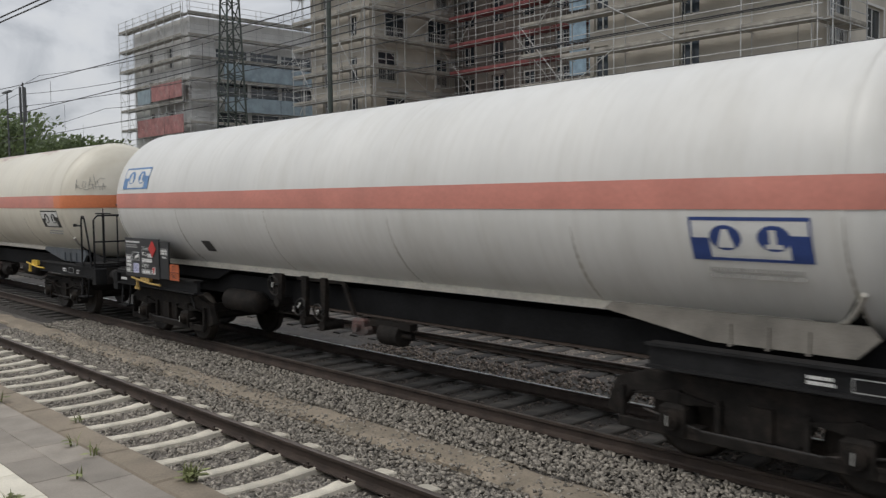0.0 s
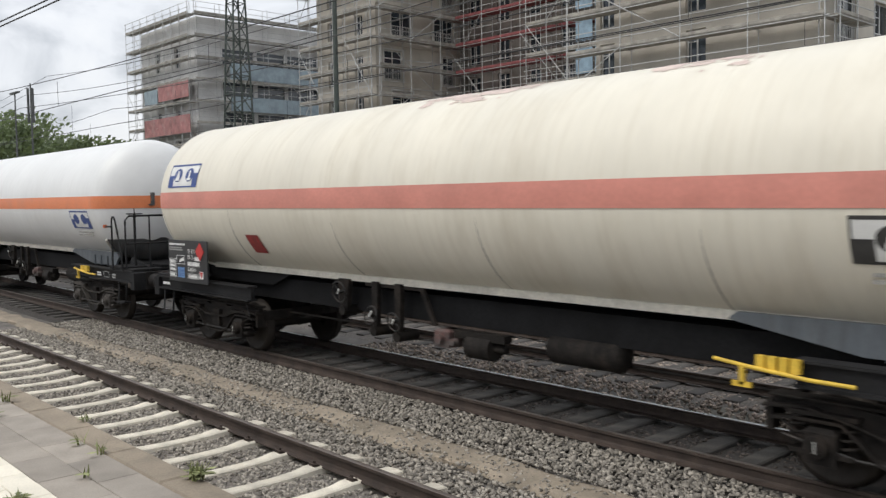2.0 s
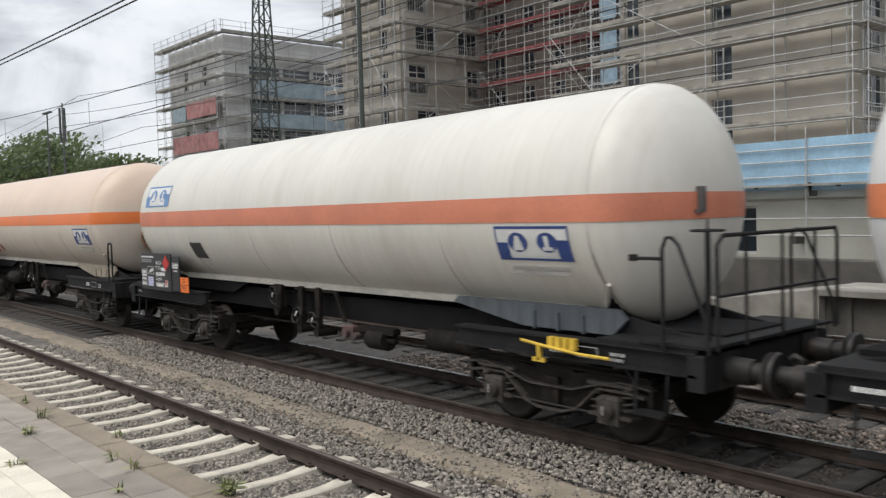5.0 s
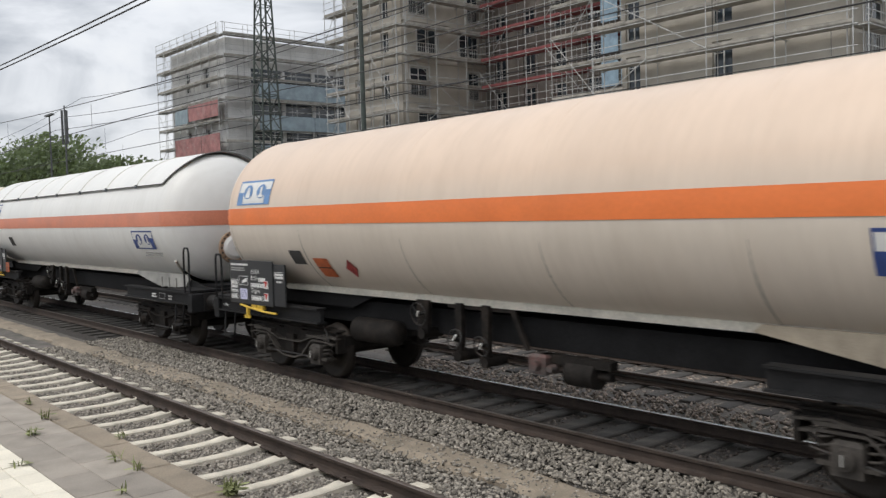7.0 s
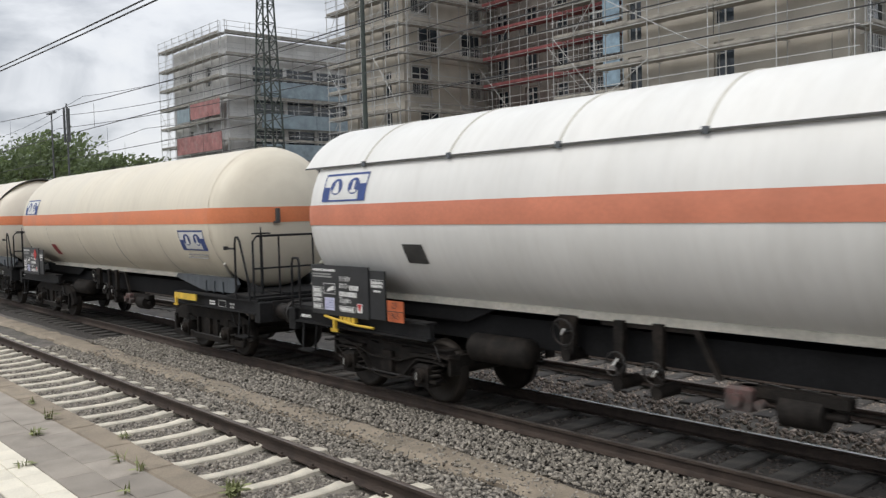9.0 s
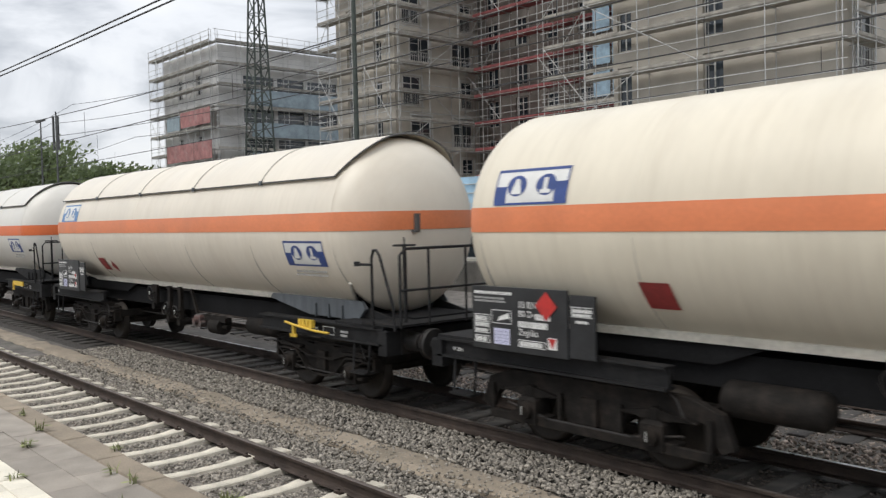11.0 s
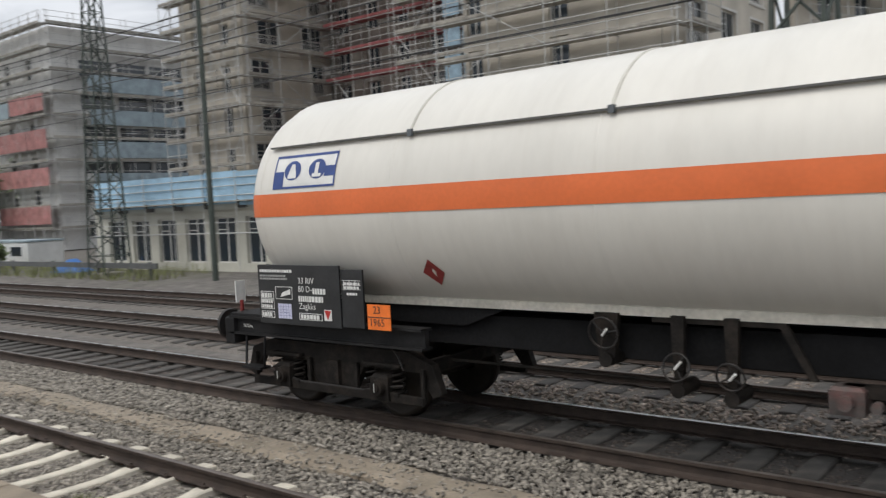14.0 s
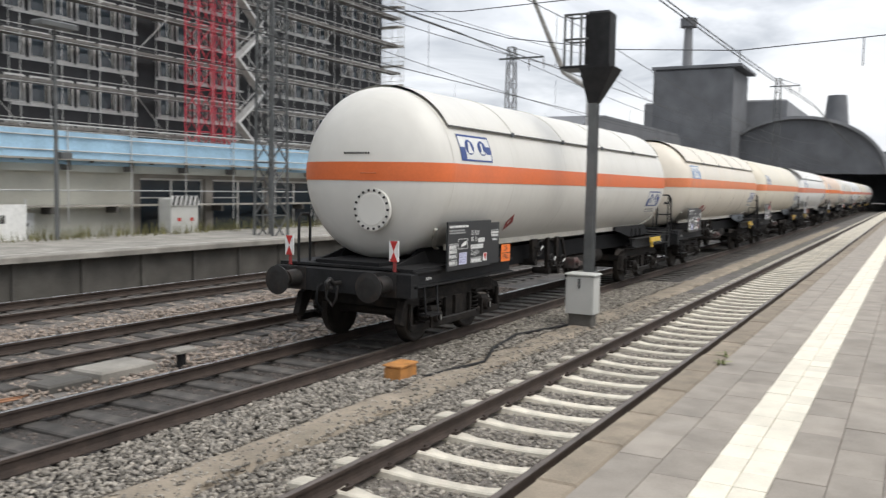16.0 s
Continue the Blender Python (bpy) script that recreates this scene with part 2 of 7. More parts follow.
M_RAILDULL = mat("dull_rail_head", (0.22, 0.19, 0.17), 0.5, metal=0.8, var=0.3, scale=3, fine=40, bump=0.1)
M_SLEEPER = mat("pale_concrete_sleeper", (0.68, 0.63, 0.53), 0.9, var=0.25, scale=5, fine=80, bump=0.25, spots=0.5, spot_color=(0.33, 0.28, 0.22), spot_scale=3, rand=0.12)
# sleeper tone is lowered for the shade under the train, besides its wear
M_SLEEPER_OLD = mat("dark_sleeper", (0.088, 0.081, 0.074), 0.95, var=0.4, scale=5, fine=60, bump=0.4, spots=0.5, spot_color=(0.13, 0.11, 0.095), spot_scale=3, rand=0.3)
M_TROUGH = mat("cable_trough_lid", (0.33, 0.275, 0.21), 0.95, var=0.3, scale=3, fine=60, bump=0.3, spots=0.7, spot_color=(0.2, 0.16, 0.12), spot_scale=1.6, rand=0.25)
M_SAND = mat("sandy_earth", (0.31, 0.26, 0.2), 0.97, var=0.3, scale=2.2, fine=45, bump=0.6, spots=0.8, spot_color=(0.17, 0.15, 0.11), spot_scale=1.6)
M_PAVING = mat("grey_paving_slab", (0.31, 0.275, 0.235), 0.9, var=0.22, scale=3, fine=90, bump=0.25, spots=0.4, spot_color=(0.27, 0.25, 0.22), spot_scale=1.5, rand=0.13)
M_COPING = mat("platform_coping", (0.28, 0.232, 0.175), 0.92, var=0.3, scale=4, fine=70, bump=0.35, spots=0.6, spot_color=(0.13, 0.105, 0.085), spot_scale=2, rand=0.12)
M_TACTILE = mat("white_guidance_tile", (0.74, 0.69, 0.58), 0.85, var=0.15, scale=4, fine=70, bump=0.2, spots=0.3, spot_color=(0.4, 0.36, 0.3), spot_scale=2, rand=0.08)
M_JOINT = mat("sandy_joint", (0.10, 0.09, 0.075), 1.0, var=0.4, scale=8, fine=60, bump=0.4)
M_WEED = mat("weed_green", (0.24, 0.26, 0.11), 0.8, var=0.4, scale=5, bump=0, rand=0.3, island=True)
M_BLACK = mat("black_underframe_paint", (0.024, 0.024, 0.025), 0.6, var=0.35, scale=4, fine=40, bump=0.15, spots=0.35, spot_color=(0.035, 0.03, 0.026), spot_scale=2, spec=0.15)
# dust and the highlights on flanges, boxes and springs share this paler colour
M_BOGIEDUST = mat("dusty_lit_bogie_steel", (0.085, 0.076, 0.068), 0.7, var=0.45, scale=7, fine=40, bump=0.3, spots=0.5, spot_color=(0.03, 0.027, 0.025), spot_scale=4, spec=0.25)
M_BOGIE = mat("grimy_bogie_steel", (0.025, 0.022, 0.02), 0.75, var=0.5, scale=6, fine=40, bump=0.3, spots=0.5, spot_color=(0.055, 0.04, 0.03), spot_scale=3, spec=0.15)
# shade under the tank is mixed into this black coat
M_BELLY = mat("shaded_belly_coat", (0.016, 0.016, 0.017), 0.85, var=0.4, scale=2, fine=30, bump=0.2, spec=0.15)
M_STEELGREY = mat("grey_saddle_paint", (0.12, 0.135, 0.15), 0.6, var=0.3, scale=3, fine=40, bump=0.1, spots=0.5, spot_color=(0.05, 0.045, 0.04), spot_scale=1.6, stretch=(3, 1, 0.5))
M_WHEEL = mat("wheel_steel", (0.045, 0.037, 0.031), 0.6, metal=0.5, var=0.4, scale=5, bump=0.2)
M_BUFFER = mat("buffer_steel", (0.032, 0.03, 0.029), 0.5, metal=0.3, var=0.4, scale=6, bump=0.15, spots=0.4, spot_color=(0.11, 0.07, 0.05), spot_scale=4)
M_YELLOW = mat("yellow_lever_paint", (0.75, 0.5, 0.06), 0.55, var=0.2, scale=8, spots=0.4, spot_color=(0.25, 0.17, 0.06), spot_scale=6)
M_CHALK = mat("grey_chalk", (0.4, 0.4, 0.38), 0.9, var=0.2, scale=20, bump=0)
M_WHITE = mat("white_marking", (0.75, 0.75, 0.73), 0.7, var=0.12, scale=10, bump=0)
M_PLATE = mat("black_lettering_board", (0.025, 0.026, 0.028), 0.45, var=0.3, scale=4, fine=30, bump=0.05, spots=0.3, spot_color=(0.06, 0.055, 0.05), spot_scale=2)
M_RED = mat("red_placard", (0.55, 0.035, 0.03), 0.5, var=0.25, scale=8, bump=0)
M_DARKRED = mat("faded_red_placard", (0.3, 0.04, 0.038), 0.6, var=0.3, scale=8, bump=0)
M_HAZARD = mat("orange_hazard_plate", (0.9, 0.2, 0.03), 0.5, var=0.12, scale=8, bump=0)
M_NAVY = mat("blue_emblem_paint", (0.035, 0.07, 0.24), 0.5, var=0.2, scale=6, bump=0)
M_SKYBLUE = mat("faded_blue_emblem_paint", (0.14, 0.27, 0.5), 0.5, var=0.2, scale=6, bump=0)
M_GRIME = mat("dirt_dark", (0.05, 0.048, 0.045), 0.9, var=0.3, scale=8, bump=0)
M_LILAC = mat("pale_paper_grid", (0.62, 0.62, 0.78), 0.7, var=0.1, scale=8, bump=0)
M_CHROME = mat("bare_metal", (0.6, 0.6, 0.58), 0.35, metal=0.9, var=0.2, scale=8, bump=0.05)

# ---- the railway: ground, tracks, platforms ----
T1, T2, T3, T4 = 4.575, 8.885, 12.54, 16.71  # middle lines of the four tracks
GAUGE = 0.7525
PLAT = 0.71  # height of both platforms over the rail head
EDGE = 2.92  # edge of the platform on which the camera stands
OPP = 18.8  # edge of the platform across the tracks

g = Mesh()
# one sheet to the horizon, with a bed that is a little lower under the tracks
xs = [-2500, -400, -120, -60, -30, 0, 30, 60, 120, 400, 2500]
ys = [(-2500, -0.3), (-200, -0.3), (2.6, -0.3), (3.0, -0.26), (7.2, -0.25), (18.6, -0.26), (24, -0.1), (80, 0.0), (300, 0.0), (2500, 0.0)]
g.add([(x, y, z) for y, z in ys for x in xs], [(j * len(xs) + i, j * len(xs) + i + 1, (j + 1) * len(xs) + i + 1, (j + 1) * len(xs) + i) for j in range(len(ys) - 1) for i in range(len(xs) - 1)])
ground = tagged(part("ground", g, M_GROUND), "brownish gravel ground between and beside the tracks", "ground", kind="structure")


def bed(name, y0, y1, z, material, label):
    m = Mesh()
    nx, ny = 240, 8
    rng = random.Random(7)
    vs = []
    for j in range(ny + 1):
        for i in range(nx + 1):
            x, y = -120 + 290 * i / nx, y0 + (y1 - y0) * j / ny
            vs.append((x, y, z + (0 if j in (0, ny) else 0.02 * noise.noise((x * 0.9, y * 1.5, 3.1)))) if j not in (0, ny) else (x, y, z - 0.06))
    m.add(vs, [(j * (nx + 1) + i, j * (nx + 1) + i + 1, (j + 1) * (nx + 1) + i + 1, (j + 1) * (nx + 1) + i) for j in range(ny) for i in range(nx)], smooth=True)
    return tagged(part(name, m, material), label, "track bed", kind="structure")


bed("ballast_bed", 2.75, 6.3, -0.238, M_BALLAST, "grey crushed-stone ballast under the near track")
bed("ballast_bed", 6.9, 10.8, -0.235, M_BALLAST_DARK, "stained ballast under the freight track, darkened for the train's shade")
bed("ballast_bed", 10.9, 14.4, -0.215, M_BALLAST, "brown dirty ballast under a through track")
bed("ballast_bed", 14.8, 18.5, -0.215, M_BALLAST, "brown dirty ballast under a far track")

RAIL = [(-0.075, -0.172), (0.075, -0.172), (0.075, -0.16), (0.02, -0.145), (0.01, -0.12), (0.01, -0.05), (0.036, -0.035), (0.036, -0.004), (-0.036, -0.004), (-0.036, -0.035), (-0.01, -0.05), (-0.01, -0.12), (-0.02, -0.145), (-0.075, -0.16)]


def rail(y, x0, x1, head, parent):
    m = Mesh().extrude_x([(p[0] + y, p[1]) for p in RAIL], x0, x1)
    r = part("rail", m, M_RAILSIDE, parent, "rust-brown steel rail")
    part("rail_head", Mesh().extrude_x([(y - 0.03, -0.004), (y + 0.03, -0.004), (y + 0.022, 0.0), (y - 0.022, 0.0)], x0, x1), head, r, "polished running surface")


def sleeper_mesh(pale):
    m = Mesh()
    if pale:
        # concrete sleeper: waisted middle, raised rail seats, sloping ends
        secs = [(-1.3, 0.06, -0.235), (-1.27, 0.085, -0.185), (-1.2, 0.112, -0.16), (-0.9, 0.112, -0.148), (-0.56, 0.104, -0.158), (-0.4, 0.085, -0.176), (-0.15, 0.078, -0.185), (0.15, 0.078, -0.185), (0.4, 0.085, -0.178), (0.56, 0.104, -0.158), (0.9, 0.112, -0.148), (1.2, 0.112, -0.16), (1.27, 0.085, -0.185), (1.3, 0.06, -0.235)]
    else:
        secs = [(-1.3, 0.125, -0.2), (-1.29, 0.13, -0.19), (0, 0.13, -0.187), (1.29, 0.13, -0.19), (1.3, 0.125, -0.2)]
    vs, fs = [], []
    for y, w, z in secs:
        vs += [(-w - 0.02, y, -0.36), (-w, y, z - 0.015), (-w + 0.02, y, z), (w - 0.02, y, z), (w, y, z - 0.015), (w + 0.02, y, -0.36)]
    for i in range(len(secs) - 1):
        for k in range(5):
            fs.append((6 * i + k, 6 * i + k + 1, 6 * i + 7 + k, 6 * i + 6 + k))
    fs += [tuple(range(6))[::-1], tuple(range(6 * len(secs) - 6, 6 * len(secs)))]
    return m.add(vs, fs)


def fastening_mesh():
    m = Mesh()
    for s in (-1, 1):
        for q in (-1, 1):
            y = s * GAUGE + q * 0.11
            m.box(-0.06, y - 0.035, -0.17, 0.06, y + 0.035, -0.145)
            m.pipe([(-0.05, y - q * 0.02, -0.14), (-0.05, y + q * 0.03, -0.125), (0.05, y + q * 0.03, -0.125), (0.05, y - q * 0.02, -0.14)], 0.011, 5)
            m.rod((0, y, -0.15), (0, y, -0.1), 0.016, 6)
    return m


S_PALE, S_DARK, S_CLIP = sleeper_mesh(True).data("sleeper", M_SLEEPER), sleeper_mesh(False).data("sleeper", M_SLEEPER_OLD), fastening_mesh().data("rail_clip", M_RAILSIDE)


def track(name, y, label, pale, step, near, heads, phase=0.0):
    t = thing(name, label, "railway track", kind="structure")
    for s, h in zip((-1, 1), heads):
        rail(y + s * GAUGE, -130, 190, h, t)
    rng = random.Random(int(y * 10))
    far = Mesh()
    base = sleeper_mesh(pale)
    x = -118 + phase
    while x < 175:
        a = rng.uniform(-0.6, 0.6)
        if near[0] < x < near[1]:
            at = pose(x + rng.uniform(-0.012, 0.012), y, rng.uniform(-0.006, 0.003), 0, 0, a)
            part("sleeper", S_PALE if pale else S_DARK, None, t, at=at)
            if near[2]:
                part("rail_clip", S_CLIP, None, t, at=at)
        else:
            far.add([(px + x, py + y, pz) for px, py, pz in base.v], base.f)
        x += step
    tagged(part("far_sleepers", far, M_SLEEPER if pale else M_SLEEPER_OLD, t, "sleepers further along the track"), kind="stuff")
    return t


SLEEPER_STEP = 0.700
track("track_near", T1, "platform track with rusty rails on pale concrete sleepers", True, SLEEPER_STEP, (-42, 62, True), (M_RAILDULL, M_RAILDULL), 0.260)
track("track_freight", T2, "freight track with dark worn sleepers and shiny rail heads", False, 0.63, (-40, 45, False), (M_RAILDULL, M_RAILTOP))
track("track_through", T3, "through track of rusty rails on brown sleepers", False, 0.63, (-30, 45, False), (M_RAILDULL, M_RAILTOP), 0.3)
track("track_far", T4, "far track beside the opposite platform with rusty rails", False, 0.63, (-30, 45, False), (M_RAILDULL, M_RAILTOP), 0.1)


def stones(name, y0, y1, x0, x1, per_m2, size, z, material, label, skip=()):
    """Loose ballast: broken stones of uneven shape, each with its own faces."""
    rng = np.random.default_rng(int(abs(y0) * 100))
    shapes = []
    for k in range(10):
        d = rng.normal(size=(8, 3))
        d /= np.linalg.norm(d, axis=1)[:, None]
        bm = bmesh.new()
        for p in d * rng.uniform(0.75, 1.2, (8, 1)) * (1.15, 0.78, 0.6):
            bm.verts.new(p)
        bmesh.ops.convex_hull(bm, input=bm.verts)
        bmesh.ops.triangulate(bm, faces=bm.faces)
        bm.verts.ensure_lookup_table()
        use = [v for v in bm.verts if v.link_faces]
        idx = {v: i for i, v in enumerate(use)}
        shapes.append((np.array([v.co[:] for v in use]), np.array([[idx[v] for v in f.verts] for f in bm.faces])))
        bm.free()
    n = int((y1 - y0) * (x1 - x0) * per_m2)
    xs, ys, sz, kk, an = rng.uniform(x0, x1, n), rng.uniform(y0, y1, n), size * rng.uniform(0.55, 1.35, n), rng.integers(0, 10, n), rng.uniform(0, 6.28, (n, 2))
    vs, fs, c = [], [], 0
    for i in range(n):
        if any(a < ys[i] < b for a, b in skip):
            continue
        p, f = shapes[kk[i]]
        ca, sa, cb, sb = math.cos(an[i, 0]), math.sin(an[i, 0]), math.cos(an[i, 1]), math.sin(an[i, 1])
        q = p * sz[i]
        q = np.stack([q[:, 0], q[:, 1] * cb - q[:, 2] * sb, q[:, 1] * sb + q[:, 2] * cb], 1)
        q = np.stack([q[:, 0] * ca - q[:, 1] * sa, q[:, 0] * sa + q[:, 1] * ca, q[:, 2]], 1)
        vs.append(q + (xs[i], ys[i], z + sz[i] * 0.25))
        fs.append(f + c)
        c += len(p)
    me = bpy.data.meshes.new(name)
    V, F = np.concatenate(vs), np.concatenate(fs)
    me.vertices.add(len(V))
    me.vertices.foreach_set("co", V.ravel())
    me.loops.add(F.size)
    me.loops.foreach_set("vertex_index", F.ravel().astype(np.int32))
    me.polygons.add(len(F))
    me.polygons.foreach_set("loop_start", np.arange(0, F.size, 3, dtype=np.int32))
    me.update(calc_edges=True)
    me.validate()
    me.materials.append(material)
    return tagged(new(name, me), label, "ballast", kind="stuff")


SK1 = ((T1 - GAUGE - 0.08, T1 - GAUGE + 0.08), (T1 + GAUGE - 0.08, T1 + GAUGE + 0.08))
SK2 = ((T2 - GAUGE - 0.08, T2 - GAUGE + 0.08), (T2 + GAUGE - 0.08, T2 + GAUGE + 0.08))
stones("ballast_stones", 5.4, 6.4, -22, 24, 640, 0.035, -0.235, M_STONE, "grey broken ballast stones beside the near track")
stones("ballast_stones", 3.0, 5.4, -22, 24, 560, 0.034, -0.243, M_STONE, "grey broken ballast stones between pale sleepers", SK1)
stones("ballast_stones", 6.98, 8.05, -22, 26, 640, 0.036, -0.192, M_STONE, "grey broken ballast stones along the freight track", SK2)
stones("ballast_stones", 8.2, 9.65, -18, 24, 240, 0.034, -0.25, M_STONE_OILY, "oily dark ballast stones between the freight rails", SK2)
stones("ballast_stones", 9.75, 15.9, -14, 22, 170, 0.04, -0.235, M_STONE_BROWN, "rust-brown ballast stones between the far tracks", ((11.7, 11.87), (13.2, 13.37)))

# cable trough between the two nearest tracks: concrete lids end to end
trough = thing("cable_trough", "sandy concrete cable trough lids half buried in ballast", "cable trough", kind="structure")
rng = random.Random(3)
for k, x in enumerate(np.arange(-60, 80, 0.5)):
    m = Mesh().chamfer(x + 0.005, 6.47, -0.34, x + 0.492, 6.93, -0.185 + rng.uniform(-0.012, 0.006), 0.015)
    part("trough_lid", m, M_TROUGH, trough)
# sandy earth silted over the lids, with ragged edges
sv, sn = [], 560
for i in range(sn + 1):
    x = -60 + 140 * i / sn
    w0, w1 = 0.13 * noise.noise((x * 1.1, 0.0, 5.0)), 0.13 * noise.noise((x * 1.3, 4.0, 9.0))
    for j in range(9):
        u = j / 8
        y = 6.42 + w0 + (6.98 + w1 - 6.42 - w0) * u
        sv.append((x, y, -0.17 + 0.022 * noise.noise((x * 2.1, y * 3.0, 1.0)) - (0.07 if j in (0, 8) else 0.0)))
tagged(part("sandy_strip", Mesh().add(sv, [(i * 9 + j, (i + 1) * 9 + j, (i + 1) * 9 + j + 1, i * 9 + j + 1) for i in range(sn) for j in range(8)], smooth=True), M_SAND), "trodden sandy earth silted over a cable trough", "earth", kind="structure")
stones("ballast_stones", 6.3, 7.05, -20, 22, 190, 0.026, -0.176, M_STONE, "scattered ballast stones on the cable trough")


# the platform on which the camera stands
def platform_near():
    p = thing("platform_near", "grey paved station platform with a pale guidance strip", "platform", kind="structure")
    part("platform_wall", Mesh().box(-120, EDGE - 0.35, -0.6, 180, EDGE - 0.1, PLAT - 0.12), M_COPING, p, "weathered concrete platform wall")
    part("platform_fill", Mesh().box(-120, -9.0, -0.6, 180, EDGE - 0.351, PLAT - 0.05), M_JOINT, p, "sandy joint filling")
    r = random.Random(5)
    # coping stones along the edge
    far = Mesh()
    for x in np.arange(-120, 180, 1.0):
        z = PLAT + r.uniform(-0.006, 0.004)
        a = (x + 0.006, EDGE - 0.28, PLAT - 0.16, x + 0.994, EDGE + r.uniform(-0.008, 0.008), z, 0.02)
        if -30 < x < 45:
            part("coping_stone", Mesh().chamfer(*a), M_COPING, p)
        else:
            far.chamfer(*a)
    # slabs: rows of paving, the white guidance strip, more paving
    y = EDGE - 0.288
    tones = Mesh()
    k = 0
    while y > -2.2:
        white = k in (2, 3)
        size = 0.21 if white else 0.32
        for x in np.arange(-30, 45, 0.64 if not white else 0.32):
            off = 0.32 if k % 2 and not white else 0.0
            w = 0.64 if not white else 0.32
            z = PLAT + r.uniform(-0.004, 0.003)
            a = (x + off + 0.002, y - size + 0.002, PLAT - 0.06, x + off + w - 0.002, y - 0.002, z, 0.004)
            near = -10 < x < 12 and y > 0.9
            if near:
                part("guidance_tile" if white else "paving_slab", Mesh().chamfer(*a), M_TACTILE if white else M_PAVING, p)
            else:
                (far_white if white else tones).chamfer(*a)
        y -= size
        k += 1
    tagged(part("far_coping", far, M_COPING, p, "coping stones further along"), kind="stuff")
    tagged(part("far_paving", tones, M_PAVING, p, "paving further along"), kind="stuff")
    tagged(part("far_guidance", far_white, M_TACTILE, p, "white guidance strip further along"), kind="stuff")
    for nm, x0, x1 in (("long_paving", -120, -30), ("long_paving", 45, 180)):
        part(nm, Mesh().box(x0, -9, PLAT - 0.05, x1, EDGE - 0.29, PLAT - 0.004), M_PAVING, p)
        part("long_guidance", Mesh().box(x0, 1.575, PLAT - 0.02, x1, 1.99, PLAT), M_TACTILE, p)
    part("long_paving", Mesh().box(-30, -9, PLAT - 0.05, 45, -2.25, PLAT - 0.004), M_PAVING, p)


far_white = Mesh()
platform_near()


def weed(x, y, z, h, n, seed):
    r = random.Random(seed)
    m = Mesh()
    for k in range(n):
        a, l = r.uniform(0, 6.28), h * r.uniform(0.5, 1.1)
        lean = r.uniform(0.1, 0.55)
        d = Vector((math.cos(a), math.sin(a), 0))
        s = Vector((-math.sin(a), math.cos(a), 0)) * 0.006
        b = Vector((r.uniform(-0.04, 0.04), r.uniform(-0.04, 0.04), 0))
        pts = [b, b + d * l * lean * 0.3 + Vector((0, 0, l * 0.5)), b + d * l * lean + Vector((0, 0, l))]
        m.add([pts[0] - s, pts[0] + s, pts[1] + s * 1.2, pts[1] - s * 1.2, pts[2]], [(0, 1, 2, 3), (3, 2, 4)])
        if k % 2:
            q = pts[1] + d * 0.05
            m.add([pts[1], q + s * 4, q + d * 0.05, q - s * 4], [(0, 1, 2, 3)])
    ob = part("weed", m, M_WEED, at=pose(x, y, z))
    return tagged(ob, "small green weed growing from a paving joint", "weed", "platform weeds", "")


for k, (x, y, h, n) in enumerate([(-5.86, 2.87, 0.15, 50), (-7.0, 2.62, 0.15, 7), (-6.5, 2.3, 0.1, 5), (-9.6, 2.6, 0.15, 12), (-9.0, 2.3, 0.1, 14), (-10.6, 2.7, 0.12, 8), (-7.4, 2.6, 0.14, 6), (-6.3, 1.75, 0.1, 16), (-7.9, 1.9, 0.08, 8), (-5.2, 2.62, 0.1, 8), (9.5, 2.62, 0.1, 14), (10.0, 2.66, 0.08, 9), (-12.5, 2.62, 0.12, 8), (-8.2, 2.9, 0.12, 7)]):
    weed(x, y, PLAT - 0.01, h, n, k)

# the platform across the tracks: a thin slab on short piers, with dark openings under its edge
OPZ = 0.79
opp = thing("platform_opposite", "disused platform across the tracks, concrete slab on piers", "platform", kind="structure")
M_OLDCON = mat("old_grey_concrete", (0.33, 0.31, 0.275), 0.92, var=0.35, scale=1.4, fine=40, bump=0.3, spots=0.6, spot_color=(0.14, 0.125, 0.105), spot_scale=0.9)
M_DARKCON = mat("dark_and_shaded_concrete", (0.105, 0.098, 0.088), 0.92, var=0.35, scale=1.2, fine=30, bump=0.3, spots=0.5, spot_color=(0.17, 0.16, 0.14), spot_scale=0.7)
M_GRASS = mat("dry_grass", (0.2, 0.19, 0.08), 0.9, var=0.5, scale=3, bump=0, rand=0.4, island=True)
M_WORNLINE = mat("worn_white_line", (0.45, 0.43, 0.39), 0.9, var=0.3, scale=4, bump=0.1, spots=0.9, spot_color=(0.27, 0.25, 0.22), spot_scale=3)
part("slab", Mesh().chamfer(-9, OPP, OPZ - 0.14, 12, OPP + 1.9, OPZ + 0.02, 0.03), M_OLDCON, opp, "weathered concrete platform surface")
part("slab", Mesh().chamfer(12.004, OPP, OPZ - 0.14, 150, OPP + 5.0, OPZ + 0.018, 0.03), M_OLDCON, opp, "weathered concrete platform surface")
part("ramp", Mesh().prism([(-16, -0.3), (-9, -0.3), (-9, OPZ), (-16, -0.2)], OPP, OPP + 1.9), M_OLDCON, opp)
# dark concrete on wall and piers also stands in for shade below the slab
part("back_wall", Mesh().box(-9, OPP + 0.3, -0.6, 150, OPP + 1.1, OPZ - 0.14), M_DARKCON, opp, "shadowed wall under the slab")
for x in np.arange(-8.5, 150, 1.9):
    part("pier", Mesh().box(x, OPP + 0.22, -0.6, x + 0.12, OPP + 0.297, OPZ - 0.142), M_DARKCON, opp)
